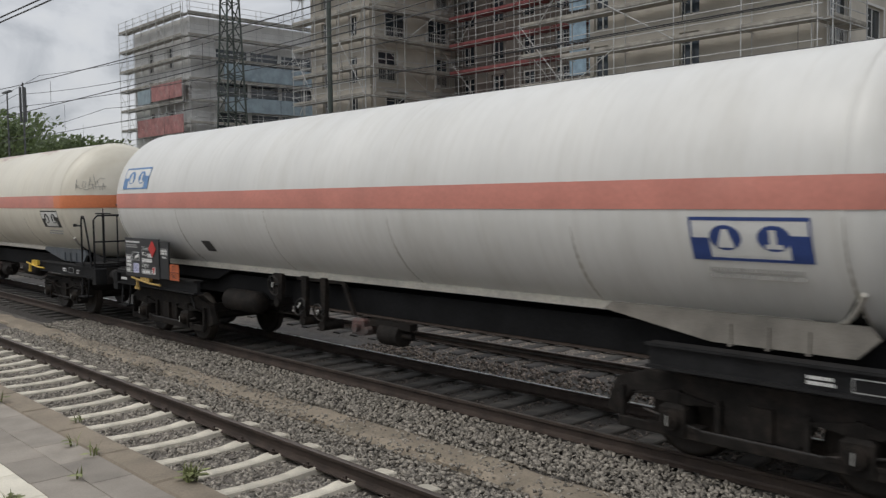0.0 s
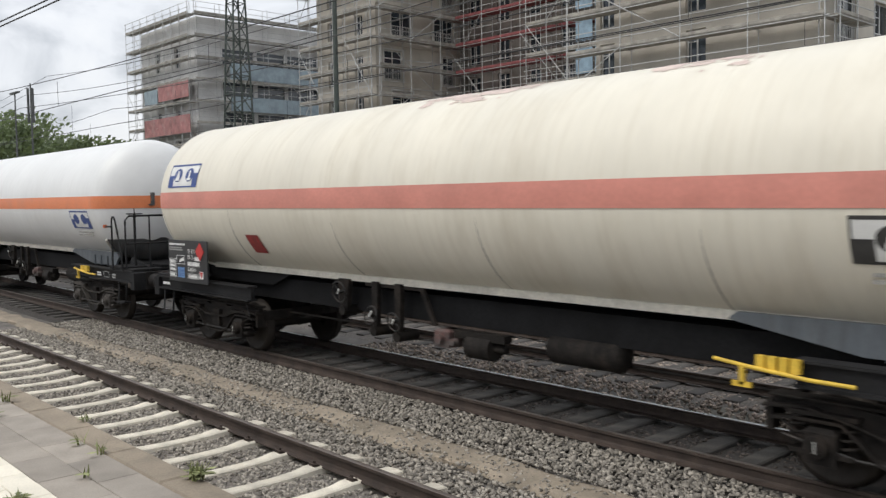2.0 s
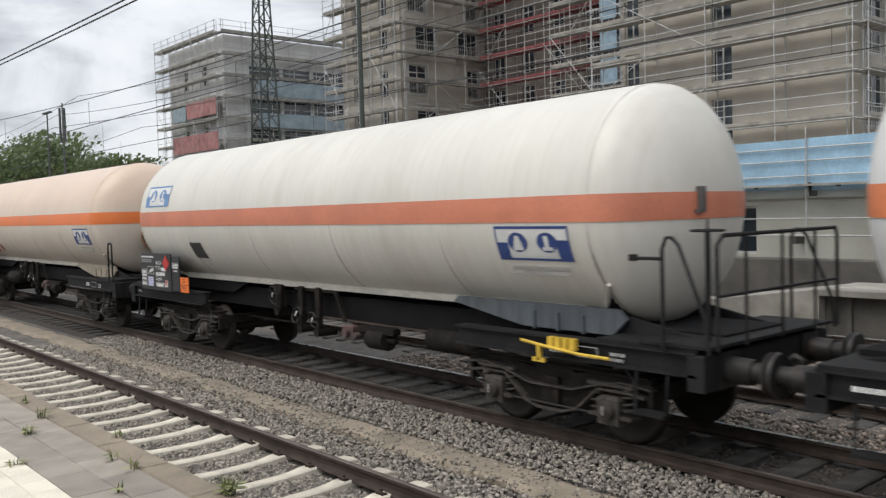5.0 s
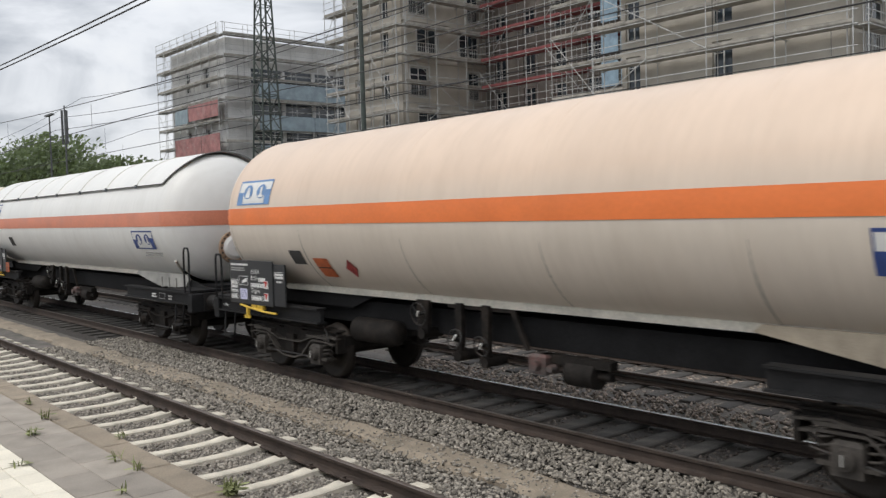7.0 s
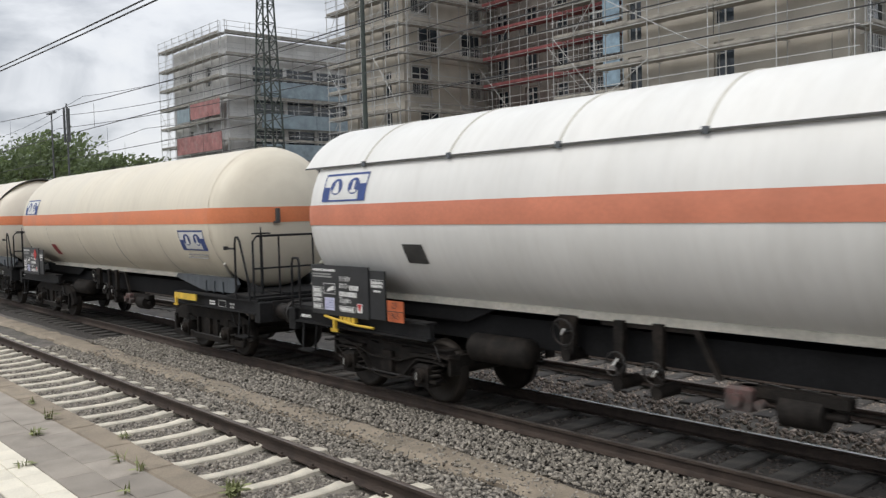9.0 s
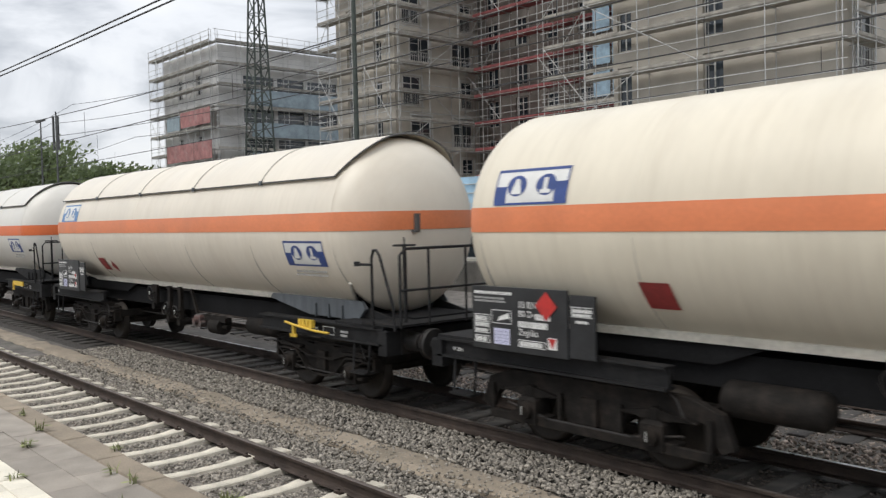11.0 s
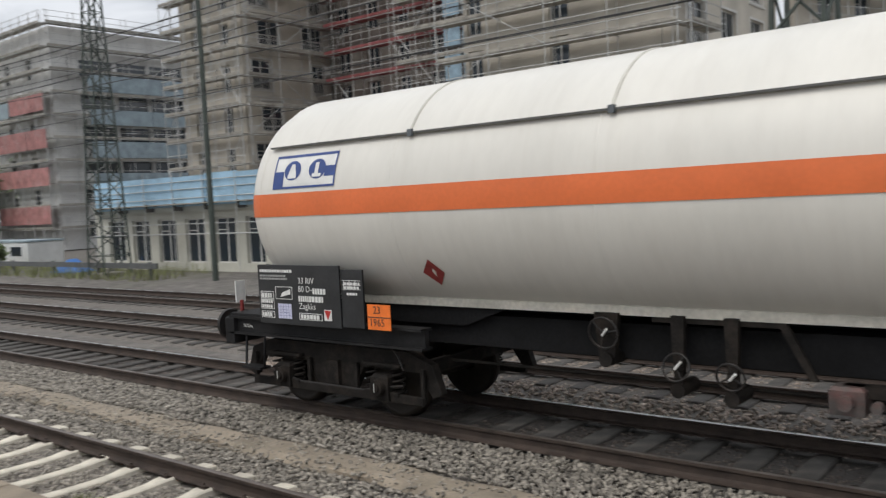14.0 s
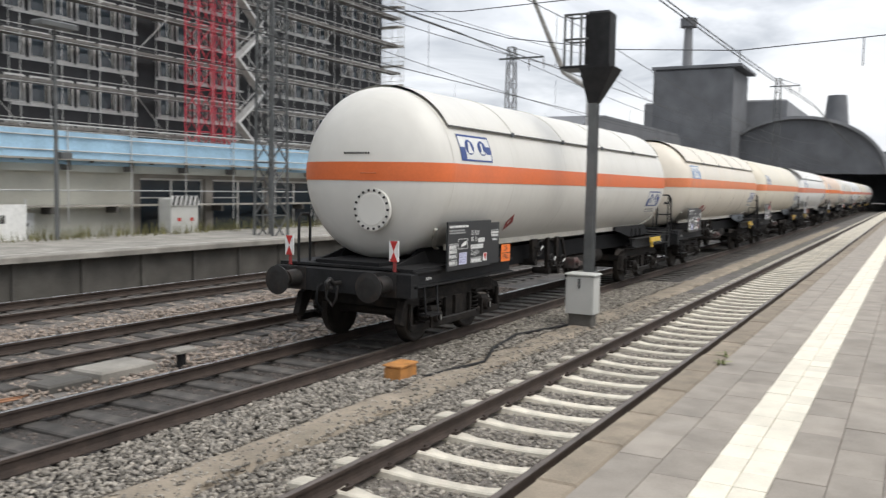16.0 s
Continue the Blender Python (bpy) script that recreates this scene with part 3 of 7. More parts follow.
part("edge_line", Mesh().box(-9, OPP + 0.35, OPZ + 0.02, 150, OPP + 0.5, OPZ + 0.026), M_WORNLINE, opp, "worn white safety line")

# ---- the freight train: liquid-gas tank wagons ----
ZC, RAD = 2.8, 1.455  # height of the tank's axis and its radius
DOME = 0.72


def ring(x, r, a0, a1, n):
    """Points round the tank's axis; 0 degrees faces the platform, 90 is the crown."""
    return [(x, -r * math.cos(radians(a0 + (a1 - a0) * i / n)), ZC + r * math.sin(radians(a0 + (a1 - a0) * i / n))) for i in range(n + 1)]


def shell(m, prof, a0, a1, n, closed=False):
    """Turns a profile of (x, radius) about the tank's axis."""
    vs = [p for x, r in prof for p in ring(x, r, a0, a1, n)]
    k = n + 1
    m.add(vs, [(i * k + j, (i + 1) * k + j, (i + 1) * k + j + 1, i * k + j + 1) for i in range(len(prof) - 1) for j in range(n)], smooth=True)
    return m


def tank_profile(x0, x1, extra=0.0):
    pr = []
    for i in range(9):
        a = radians(90 * i / 8)
        pr.append((x0 + DOME - (DOME + extra) * math.cos(a), (RAD + extra) * math.sin(a)))
    return pr + [(x0 + (x1 - x0) * i / 12, RAD + extra) for i in range(1, 12)] + [(x0 + x1 - x, r) for x, r in reversed(pr)]


def band(x0, x1, z0, z1, off):
    """The painted stripe, level all round, over both flanks and both dished ends."""
    m = Mesh()
    r = RAD + off
    for s in (-1, 1):
        vs, k = [], 4
        for x in np.linspace(x0 + DOME, x1 - DOME, 9):
            for i in range(k + 1):
                z = z0 + (z1 - z0) * i / k
                vs.append((x, s * math.sqrt(r * r - (z - ZC) ** 2), z))
        m.add(vs, [(i * 5 + j, (i + 1) * 5 + j, (i + 1) * 5 + j + 1, i * 5 + j + 1) for i in range(8) for j in range(k)], smooth=True)
    for end, sgn in ((x0 + DOME, -1), (x1 - DOME, 1)):
        vs = []
        for q in range(25):
            t = -1 + 2 * q / 24
            t = math.sin(t * math.pi / 2)
            for i in range(5):
                z = z0 + (z1 - z0) * i / 4
                y = t * math.sqrt(r * r - (z - ZC) ** 2)
                h = max(0.0, 1 - (y * y + (z - ZC) ** 2) / (r * r))
                vs.append((end + sgn * (DOME + off) * math.sqrt(h), y, z))
        m.add(vs, [(q * 5 + j, (q + 1) * 5 + j, (q + 1) * 5 + j + 1, q * 5 + j + 1) for q in range(24) for j in range(4)], smooth=True)
    return m


def on_tank(x, z, off):
    """A place on the near flank."""
    r = RAD + off
    return (x, -math.sqrt(max(0.0, r * r - (z - ZC) ** 2)), z)


def patch(poly, off, nx=1):
    """A flat outline in x and z laid on the near flank of the tank."""
    return Mesh().add([on_tank(x, z, off) for x, z in poly], [tuple(range(len(poly)))])


def patch_grid(x0, x1, z0, z1, off, n=8, lean=0.0):
    vs = [on_tank(x + lean * (z - z0), z, off) for z in np.linspace(z0, z1, n + 1) for x in (x0, x1)]
    return Mesh().add(vs, [(2 * i, 2 * i + 1, 2 * i + 3, 2 * i + 2) for i in range(n)], smooth=True)


def merge(*ms):
    out = Mesh()
    for m in ms:
        n = len(out.f)
        sm = [n + i for i in m.smooth]
        out.add(m.v, m.f)
        out.smooth.update(sm)
    return out


def emblem(parent, x, z, w, h, ink, variant, torn=False):
    """The owner's mark as plain shapes: a framed field, a low coloured band and two round badges."""
    e = part("emblem", patch_grid(x, x + w, z, z + h, 0.006), M_EMBLEM_FIELD, parent, "painted two-tone emblem with two round badges")
    t = 0.035
    right = x + w
    m = merge(patch_grid(x, right, z + h - t, z + h, 0.009, 1), patch_grid(x, right, z, z + t * 0.8, 0.009, 1), patch_grid(x, x + t * 0.7, z, z + h, 0.009, 6), patch_grid(right - t * 0.7, right, z, z + h, 0.009, 6))
    part("emblem_frame", m, ink, e)
    part("emblem_band", patch_grid(x, x + w * 0.17, z, z + h * 0.52, 0.0095, 4), ink, e)
    part("emblem_band", patch_grid(right - w * 0.17, right, z + (h * 0.3 if torn else 0), z + h * 0.6, 0.0095, 4), ink, e)
    for cx, tall in ((0.31, False), (0.71, True)):
        m = Mesh()
        c = [on_tank(x + w * cx + w * 0.135 * math.cos(2 * math.pi * i / 20), z + h * 0.53 + h * 0.29 * math.sin(2 * math.pi * i / 20), 0.011) for i in range(20)]
        m.add(c, [tuple(range(20))])
        d = part("emblem_badge", m, ink, e)
        if variant:
            k = w * 0.07
            q = [(x + w * cx - k, z + h * 0.3), (x + w * cx + k, z + h * 0.3), (x + w * cx + k, z + h * 0.38), (x + w * cx + k * 0.35, z + h * 0.72), (x + w * cx - k * 0.35, z + h * 0.72), (x + w * cx - k, z + h * 0.38)]
            if tall:
                q = [(x + w * cx - k, z + h * 0.3), (x + w * cx + k, z + h * 0.3), (x + w * cx + k, z + h * 0.4), (x + w * cx + k * 0.3, z + h * 0.4), (x + w * cx + k * 0.3, z + h * 0.72), (x + w * cx - k * 0.5, z + h * 0.72), (x + w * cx - k * 0.5, z + h * 0.4), (x + w * cx - k, z + h * 0.4)]
            part("emblem_core", patch(q, 0.014), M_EMBLEM_FIELD, d)
    part("emblem_foot", patch_grid(x + w * 0.18, right - w * 0.18, z + h * 0.12, z + h * 0.24, 0.0097, 2), M_EMBLEM_FIELD, e)


M_EMBLEM_FIELD = mat("emblem_white", (0.72, 0.72, 0.7), 0.5, var=0.1, scale=5, bump=0)


def text(parent, s, x, y, z, size, material, name="lettering"):
    """Raised paint lettering on a board that faces the platform."""
    c = bpy.data.curves.new(name, "FONT")
    c.body, c.size, c.align_y = s, size, "BOTTOM"
    c.resolution_u = 2
    ob = bpy.data.objects.new(name, c)
    scene.collection.objects.link(ob)
    bpy.context.view_layer.update()
    me = bpy.data.meshes.new_from_object(ob.evaluated_get(bpy.context.evaluated_depsgraph_get()))
    bpy.data.objects.remove(ob)
    bpy.data.curves.remove(c)
    me.materials.clear()
    me.materials.append(material)
    return part(name, me, None, parent, at=pose(x, y, z, 90, 0, 0))


def bars(parent, x, y, z, w, h, rows, material, name="illegible_lettering", seed=0):
    """Writing that cannot be read: short bars of its size."""
    r = random.Random(seed)
    m = Mesh()
    for k in range(rows):
        zz = z + h * (rows - 1 - k) / rows
        q = x
        while q < x + w - 0.02:
            l = min(r.uniform(0.022, 0.055), x + w - q)
            m.box(q, y - 0.003, zz, q + l, y, zz + 0.62 * h / rows)
            q += l + 0.013
    return part(name, m, material, parent)


def outline(parent, x, y, z, w, h, material, t=0.012):
    m = Mesh().box(x, y - 0.003, z, x + w, y, z + t).box(x, y - 0.003, z + h - t, x + w, y, z + h).box(x, y - 0.003, z, x + t, y, z + h).box(x + w - t, y - 0.003, z, x + w, y, z + h)
    return part("printed_frame", m, material, parent)


def wheelset_mesh():
    m = Mesh()
    prof = [(-0.07, 0.1), (-0.06, 0.2), (-0.03, 0.36), (-0.065, 0.4), (-0.065, 0.455), (0.04, 0.46), (0.065, 0.49), (0.075, 0.47), (0.07, 0.4), (0.02, 0.36), (0.03, 0.2), (0.09, 0.12)]
    n = 28
    for s in (-1, 1):
        vs = [(r * math.cos(2 * math.pi * i / n), s * GAUGE - s * x * 1.0, r * math.sin(2 * math.pi * i / n)) for x, r in prof for i in range(n)]
        m.add(vs, [(k * n + i, k * n + (i + 1) % n, (k + 1) * n + (i + 1) % n, (k + 1) * n + i) for k in range(len(prof) - 1) for i in range(n)], smooth=True)
        m.box(-0.3, s * 0.80, -0.015, 0.3, s * 0.803 + 0.004, 0.015)
    m.rod((0, -1.0, 0), (0, 1.0, 0), 0.08, 12)
    return m


WHEELSET = None
BOGIE = {}


def coil(m, x, y, z0, z1, r, turns=4):
    pts = [(x + r * math.cos(2 * math.pi * i / 8), y + r * math.sin(2 * math.pi * i / 8), z0 + (z1 - z0) * i / (8 * turns)) for i in range(8 * turns + 1)]
    m.pipe(pts, 0.016, 5)


CHALK = Mesh().box(-0.008, -0.229, -0.05, 0.008, -0.226, 0.06).data("chalk_dash", M_CHALK)


def bogie(parent, x, leafs, dusty=False, heavy=False):
    """A two-axle freight bogie: pressed side frames, axle boxes, springs, wheelsets."""
    kind = (leafs, dusty, heavy)
    steel = M_BOGIEDUST if dusty else M_BOGIE
    if kind not in BOGIE:
        d = {}
        fr = {}
        for s in (-1, 1):
            y0, y1 = s * 1.0 - 0.05, s * 1.0 + 0.05
            m = Mesh()
            top = [(-1.5, 0.72), (-1.42, 0.84), (-0.75, 0.86), (-0.4, 0.8), (0.4, 0.8), (0.75, 0.86), (1.42, 0.84), (1.5, 0.72)]
            low = [(1.2, 0.7), (0.72, 0.7), (0.5, 0.42), (0.2, 0.34), (-0.2, 0.34), (-0.5, 0.42), (-0.72, 0.7), (-1.2, 0.7)]
            m.prism(top + low, y0, y1)
            for q in (-1, 1):  # flanges that stand out from the web
                m.box(q * 1.45 - 0.03, y0 - 0.05, 0.5, q * 1.45 + 0.03, y1 + 0.05, 0.8)
            m.box(-1.45, y0 - 0.06, 0.84, 1.45, y1 + 0.06, 0.87)
            m.pipe([(-0.75, s * 1.07, 0.66), (-0.5, s * 1.08, 0.42), (-0.2, s * 1.08, 0.33), (0.2, s * 1.08, 0.33), (0.5, s * 1.08, 0.42), (0.75, s * 1.07, 0.66)], 0.028, 6)
            m.rod((-1.35, s * 1.12, 0.66), (-1.05, s * 1.12, 0.45), 0.02, 6)
            fr[s] = m
        if heavy:  # a long box frame with sloping ends and a low safety beam
            for s in (-1, 1):
                y0, y1 = s * 1.0 - 0.06, s * 1.0 + 0.06
                fr[s] = Mesh().prism([(-1.85, 0.42), (-1.72, 0.78), (-1.3, 0.92), (1.3, 0.92), (1.72, 0.78), (1.85, 0.42), (1.7, 0.36), (1.5, 0.66), (0.55, 0.66), (0.35, 0.36), (-0.35, 0.36), (-0.55, 0.66), (-1.5, 0.66), (-1.7, 0.36)], y0, y1)
                fr[s].box(-1.62, s * 1.12 - 0.03, 0.27, 1.62, s * 1.12 + 0.03, 0.38)
                for q in (-1.6, -0.45, 0.45, 1.6):
                    fr[s].box(q - 0.03, s * 1.1 - 0.03, 0.3, q + 0.03, s * 1.1 + 0.03, 0.72)
        d["side_frame"] = [fr[-1].data("side_frame", M_BOGIE, 0.008), fr[1].data("side_frame", M_BOGIE, 0.008)]
        low = [(-1.4, 0.66), (-1.2, 0.69), (-0.76, 0.69), (-0.6, 0.56), (-0.42, 0.4), (-0.2, 0.335), (0.2, 0.335), (0.42, 0.4), (0.6, 0.56), (0.76, 0.69), (1.2, 0.69), (1.4, 0.66)]
        top = [(-1.5, 0.76), (-1.1, 0.8), (-0.7, 0.72), (-0.35, 0.62), (0.35, 0.62), (0.7, 0.72), (1.1, 0.8), (1.5, 0.76)]
        for nm, line, t in (("lower_flange", low, 0.03), ("upper_flange", top, 0.024)):
            n = len(line)
            vs = [(xa, y, za - dz) for y, dz in ((-1.15, 0), (-1.045, 0), (-1.045, t), (-1.15, t)) for xa, za in line]
            fs = [(r * n + i, r * n + i + 1, (r + 1) % 4 * n + i + 1, (r + 1) % 4 * n + i) for r in range(4) for i in range(n - 1)] + [(0, n, 2 * n, 3 * n), (4 * n - 1, 3 * n - 1, 2 * n - 1, n - 1)]
            d[nm] = Mesh().add(vs, fs).data(nm, steel)
        d["bolster"] = Mesh().chamfer(-0.3, -1.05, 0.55, 0.3, 1.05, 0.88, 0.04).box(-0.12, -1.12, 0.4, 0.12, 1.12, 0.72).data("bolster", M_BOGIE)
        d["end_beam"] = Mesh().box(-0.04, -0.95, 0.62, 0.04, 0.95, 0.78).data("end_beam", M_BOGIE)
        ab = Mesh()
        ab.chamfer(-0.15, -0.13, -0.17, 0.15, 0.13, 0.16, 0.04)
        ab.rod((0, -0.12, 0), (0, -0.2, 0), 0.115, 12, 0.1).rod((0, -0.2, 0), (0, -0.225, 0), 0.06, 8)
        ab.box(-0.3, -0.1, -0.1, 0.3, 0.1, -0.06)
        d["axle_box"] = ab.data("axle_box", steel)
        sp = Mesh()
        if leafs:
            for k in range(6):
                w = 0.52 - 0.065 * k
                z = 0.28 - 0.02 * k
                pts = [(-w, z + 0.09 * (w / 0.52) ** 2 * -1 + 0.0), (0, z), (w, z - 0.09 * (w / 0.52) ** 2)]
                sp.prism([(-w, pts[0][1] - 0.008), (0, z - 0.008), (w, pts[2][1] - 0.008), (w, pts[2][1] + 0.008), (0, z + 0.008), (-w, pts[0][1] + 0.008)], -0.06, 0.06)
            sp.box(-0.05, -0.075, 0.14, 0.05, 0.075, 0.3)
        else:
            coil(sp, -0.23, 0, -0.06, 0.26, 0.075)
            coil(sp, 0.23, 0, -0.06, 0.26, 0.075)
            sp.box(-0.33, -0.09, 0.26, 0.33, 0.09, 0.3)
        d["spring"] = sp.data("spring", steel)
        d["brake_rod"] = Mesh().pipe([(-1.3, -1.13, 0.5), (-0.6, -1.13, 0.38), (0.6, -1.13, 0.38), (1.3, -1.13, 0.5)], 0.018, 6).pipe([(1.15, -1.14, 0.95), (1.25, -1.16, 0.88), (1.33, -1.16, 0.7)], 0.013, 6).data("brake_rod", M_BUFFER)
        BOGIE[kind] = d
    d = BOGIE[kind]
    b = thing("bogie", "", "")
    b.parent = parent
    b.matrix_basis = pose(x, 0, 0)
    part("side_frame", d["side_frame"][0], None, b)
    part("side_frame", d["side_frame"][1], None, b)
    for s in () if heavy else (0, 180):
        part("lower_flange", d["lower_flange"], None, b, "dusty curved lower flange", at=pose(0, 0, 0, 0, 0, s))
        part("upper_flange", d["upper_flange"], None, b, "dusty dipped upper flange", at=pose(0, 0, 0, 0, 0, s))
    part("bolster", d["bolster"], None, b)
    part("end_beam", d["end_beam"], None, b, at=pose(-1.46, 0, 0))
    part("end_beam", d["end_beam"], None, b, at=pose(1.46, 0, 0))
    part("brake_rod", d["brake_rod"], None, b, "thin bent brake rodding")
    ws = []
    for q in (-0.93, 0.93):
        for s in (-1, 1):
            at = pose(q, s * 1.06, 0.46, 0, 0, 0 if s < 0 else 180)
            part("axle_box", d["axle_box"], None, b, at=at)
            part("chalk_dash", CHALK, None, b, "white inspection dash", at=at)
            part("spring", d["spring"], None, b, "stacked leaf spring" if leafs else "paired coil springs", at=at)
        ws.append(part("wheelset", WHEELSET, None, b, at=pose(q, 0, 0.46)))
    return b, ws


def hoop(m, pts, r=0.022):
    m.pipe(pts, r, 8)


WHEELSETS, WAGONS = [], []


def handwheel(parent, x, y, z, r, tilt, seed):
    m = Mesh().pipe([(r * math.cos(2 * math.pi * i / 16), 0, r * math.sin(2 * math.pi * i / 16)) for i in range(16)], 0.013, 5, True)
    for a in (0, 2.1, 4.2):
        m.rod((0, 0, 0), (r * math.cos(a + seed), 0, r * math.sin(a + seed)), 0.01, 5)
    m.rod((0, -0.03, 0), (0, 0.2, 0), 0.03, 6)
    w = part("handwheel", m, M_BUFFER, parent, "grey valve handwheel", at=pose(x, y, z, tilt, 0, 0))
    part("tie_wire", Mesh().rod((0.0, -0.03, -0.02), (0.07, -0.05, 0.06), 0.014, 6), M_WHITE, w, "white sealing tag")


def wagon(spec):
    """One bogie tank wagon; its own x = 0 is the face of the rear buffers."""
    L = spec["length"]
    paint, stripe = spec["paint"], spec["stripe"]
    w = thing("tank_wagon", spec["label"], "tank wagon", "wagons of the freight train")
    x0, x1 = spec["tank_span"]
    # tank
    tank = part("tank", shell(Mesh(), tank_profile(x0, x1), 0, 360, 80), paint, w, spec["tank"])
    part("belly", shell(Mesh(), [(x0 + DOME + 0.55, RAD + 0.001), (x0 + DOME + 0.6, RAD + 0.006), (x1 - DOME - 0.35, RAD + 0.006), (x1 - DOME - 0.3, RAD + 0.001)], 242, 298, 12), M_BELLY, tank, "black-coated, shade-darkened underside")
    part("stripe", band(x0, x1, *spec["stripe_z"], 0.008), stripe, tank, spec["stripe_label"])
    for d in (-1, 1):
        part("drip_rim", Mesh().extrude_x([(d * 0.775, 1.475), (d * 0.806, 1.475), (d * 0.812, 1.57), (d * 0.781, 1.59)], x0 + 1.6, x1 - 1.25), spec.get("rim", M_RIM), tank, "pale rim along the flank's lower edge")
    # the cladding's lower edge curls up round both dished ends
    for d, xs, run in ((1, x1 - 1.3, 0.66), (-1, x0 + 1.75, 1.1)):
        sweep = []
        for q in range(9):
            u = q / 8
            aa, xx = radians(-62 + 24 * u ** 2.2), xs + d * run * u
            deep = max(0.0, (xx - x1 + DOME) if d > 0 else (x0 + DOME - xx)) / DOME
            rr = (RAD + 0.02) * math.sqrt(max(0.3, 1 - deep ** 2 * 0.7))
            sweep.append((xx, -rr * math.cos(aa), ZC + rr * math.sin(aa)))
        part("rim_end", Mesh().pipe(sweep, 0.03, 6), M_RIM, tank, "pale rim that curls up round the dished end")
    # black coat and painted-in shade show where the cladding curls from the front end
    xs, xe_ = x1 - 1.3, x1 - (0.03 if spec.get("darkend") else DOME)
    cv, na, nx = [], 24, 22
    for q in range(nx + 1):
        xx = xs + (xe_ - xs) * q / nx
        deep = max(0.0, xx - x1 + DOME) / DOME
        rr = RAD * math.sqrt(max(0.0, 1 - deep ** 2)) + 0.005
        top = ZC + RAD * math.sin(radians(-62 + 24 * min(1.0, (xx - xs) / 0.6) ** 2.2))
        au = math.degrees(math.asin(max(-1.0, (top - ZC) / max(rr, 0.01))))
        cv += ring(xx, rr, -180 - au, au, na)
    part("belly_end", Mesh().add(cv, [(q * (na + 1) + j, q * (na + 1) + j + 1, (q + 1) * (na + 1) + j + 1, (q + 1) * (na + 1) + j) for q in range(nx) for j in range(na)], smooth=True), M_SOOT if spec.get("darkend") else M_BELLY, tank, "dark coat and painted shade below the curled cladding edge")
    rings = ([x0 + DOME, x1 - DOME] + [x0 + 1.45 + (x1 - x0 - 2.9) * (k + 0.6) / 4.3 for k in range(4)]) if spec.get("seams", True) else []
    for x in rings:
        g_ = part("girth_weld", shell(Mesh(), [(x - 0.022, RAD + 0.001), (x - 0.014, RAD + 0.0044), (x + 0.014, RAD + 0.0044), (x + 0.022, RAD + 0.001)], -61, 241, 60), paint, tank)
        if spec["weld"] is W_GREY:
            # grime caught on the weld: a tapering smear that starts and ends at odd heights
            gr = random.Random(int(x * 100) + int(L * 10))
            a_lo, a_hi, wide, drift = gr.uniform(-61, -56), gr.uniform(-16, -6), gr.uniform(0.012, 0.024), gr.uniform(0.0, 0.05)
            gv = []
            for q in range(17):
                u = q / 16
                hw = wide * math.sin(math.pi * (0.06 + 0.88 * u)) ** 0.8
                gx = x + drift * (1 - u) ** 2
                aa = radians(a_lo + (a_hi - a_lo) * u)
                for e_, r_ in ((-hw, RAD + 0.0015), (0, RAD + 0.007), (hw, RAD + 0.0015)):
                    gv.append((gx + e_, -r_ * math.cos(aa), ZC + r_ * math.sin(aa)))
            part("weld_grime", Mesh().add(gv, [(q * 3 + k, q * 3 + k + 1, q * 3 + k + 4, q * 3 + k + 3) for q in range(16) for k in range(2)], smooth=True), W_GREY, g_, "grey grime caught on the weld")
    if spec.get("shield"):
        a0 = 32
        m = Mesh()
        s0, s1, cut, strap0, pitch = spec["shield_span"]
        outer, inner = RAD + 0.05, RAD + 0.04
        n, rows_ = 40, 12
        def end(a):
            """The shield's front end sweeps back in a curve toward its lower edge."""
            u = min(a - a0, 180 - a0 - a) / (90 - a0)
            return s1 - cut * max(0.0, 1 - u * 1.9) ** 1.5
        for r, flip in ((outer, False), (inner, True)):
            vs = []
            for j in range(n + 1):
                a = a0 + (180 - 2 * a0) * j / n
                e = end(a)
                for i in range(rows_ + 1):
                    x = s0 + (e - s0) * i / rows_
                    vs.append((x, -r * math.cos(radians(a)), ZC + r * math.sin(radians(a))))
            k = rows_ + 1
            m.add(vs, [(j * k + i, j * k + i + 1, (j + 1) * k + i + 1, (j + 1) * k + i) for j in range(n) for i in range(rows_)], smooth=True)
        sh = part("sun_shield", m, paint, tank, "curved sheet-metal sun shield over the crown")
        em = Mesh()
        for a in (a0, 180 - a0):
            y, z = -(outer + 0.002) * math.cos(radians(a)), ZC + (outer + 0.002) * math.sin(radians(a))
            em.box(s0, y - 0.01, z - 0.018, end(a), y + 0.01, z + 0.006)
        em.pipe([(end(a0 + (180 - 2 * a0) * j / 30), -(RAD + 0.045) * math.cos(radians(a0 + (180 - 2 * a0) * j / 30)), ZC + (RAD + 0.045) * math.sin(radians(a0 + (180 - 2 * a0) * j / 30))) for j in range(31)], 0.016, 5)
        part("shield_edge", em, M_EDGE, sh, "dark edge of the shield")
        nst = 1 + int((s1 - 0.9 - strap0) / pitch)
        for k in range(nst):
            x = strap0 + pitch * k
            st = part("shield_strap", shell(Mesh(), [(x - 0.02, outer + 0.001), (x - 0.016, outer + 0.012), (x + 0.016, outer + 0.012), (x + 0.02, outer + 0.001)], a0, 180 - a0, 30), spec["weld"], sh)
            y, z = -(outer + 0.01) * math.cos(radians(a0)), ZC + (outer + 0.01) * math.sin(radians(a0))
            part("strap_bolt", Mesh().box(x - 0.035, y - 0.02, z - 0.05, x + 0.035, y + 0.02, z + 0.03), M_STEELGREY, st)
    # emblems and placards
    emblem(tank, x0 + spec.get("rear_mark", 0.96), 3.03, 1.18, 0.44, spec["ink_rear"], spec.get("core", True), spec.get("torn", False))
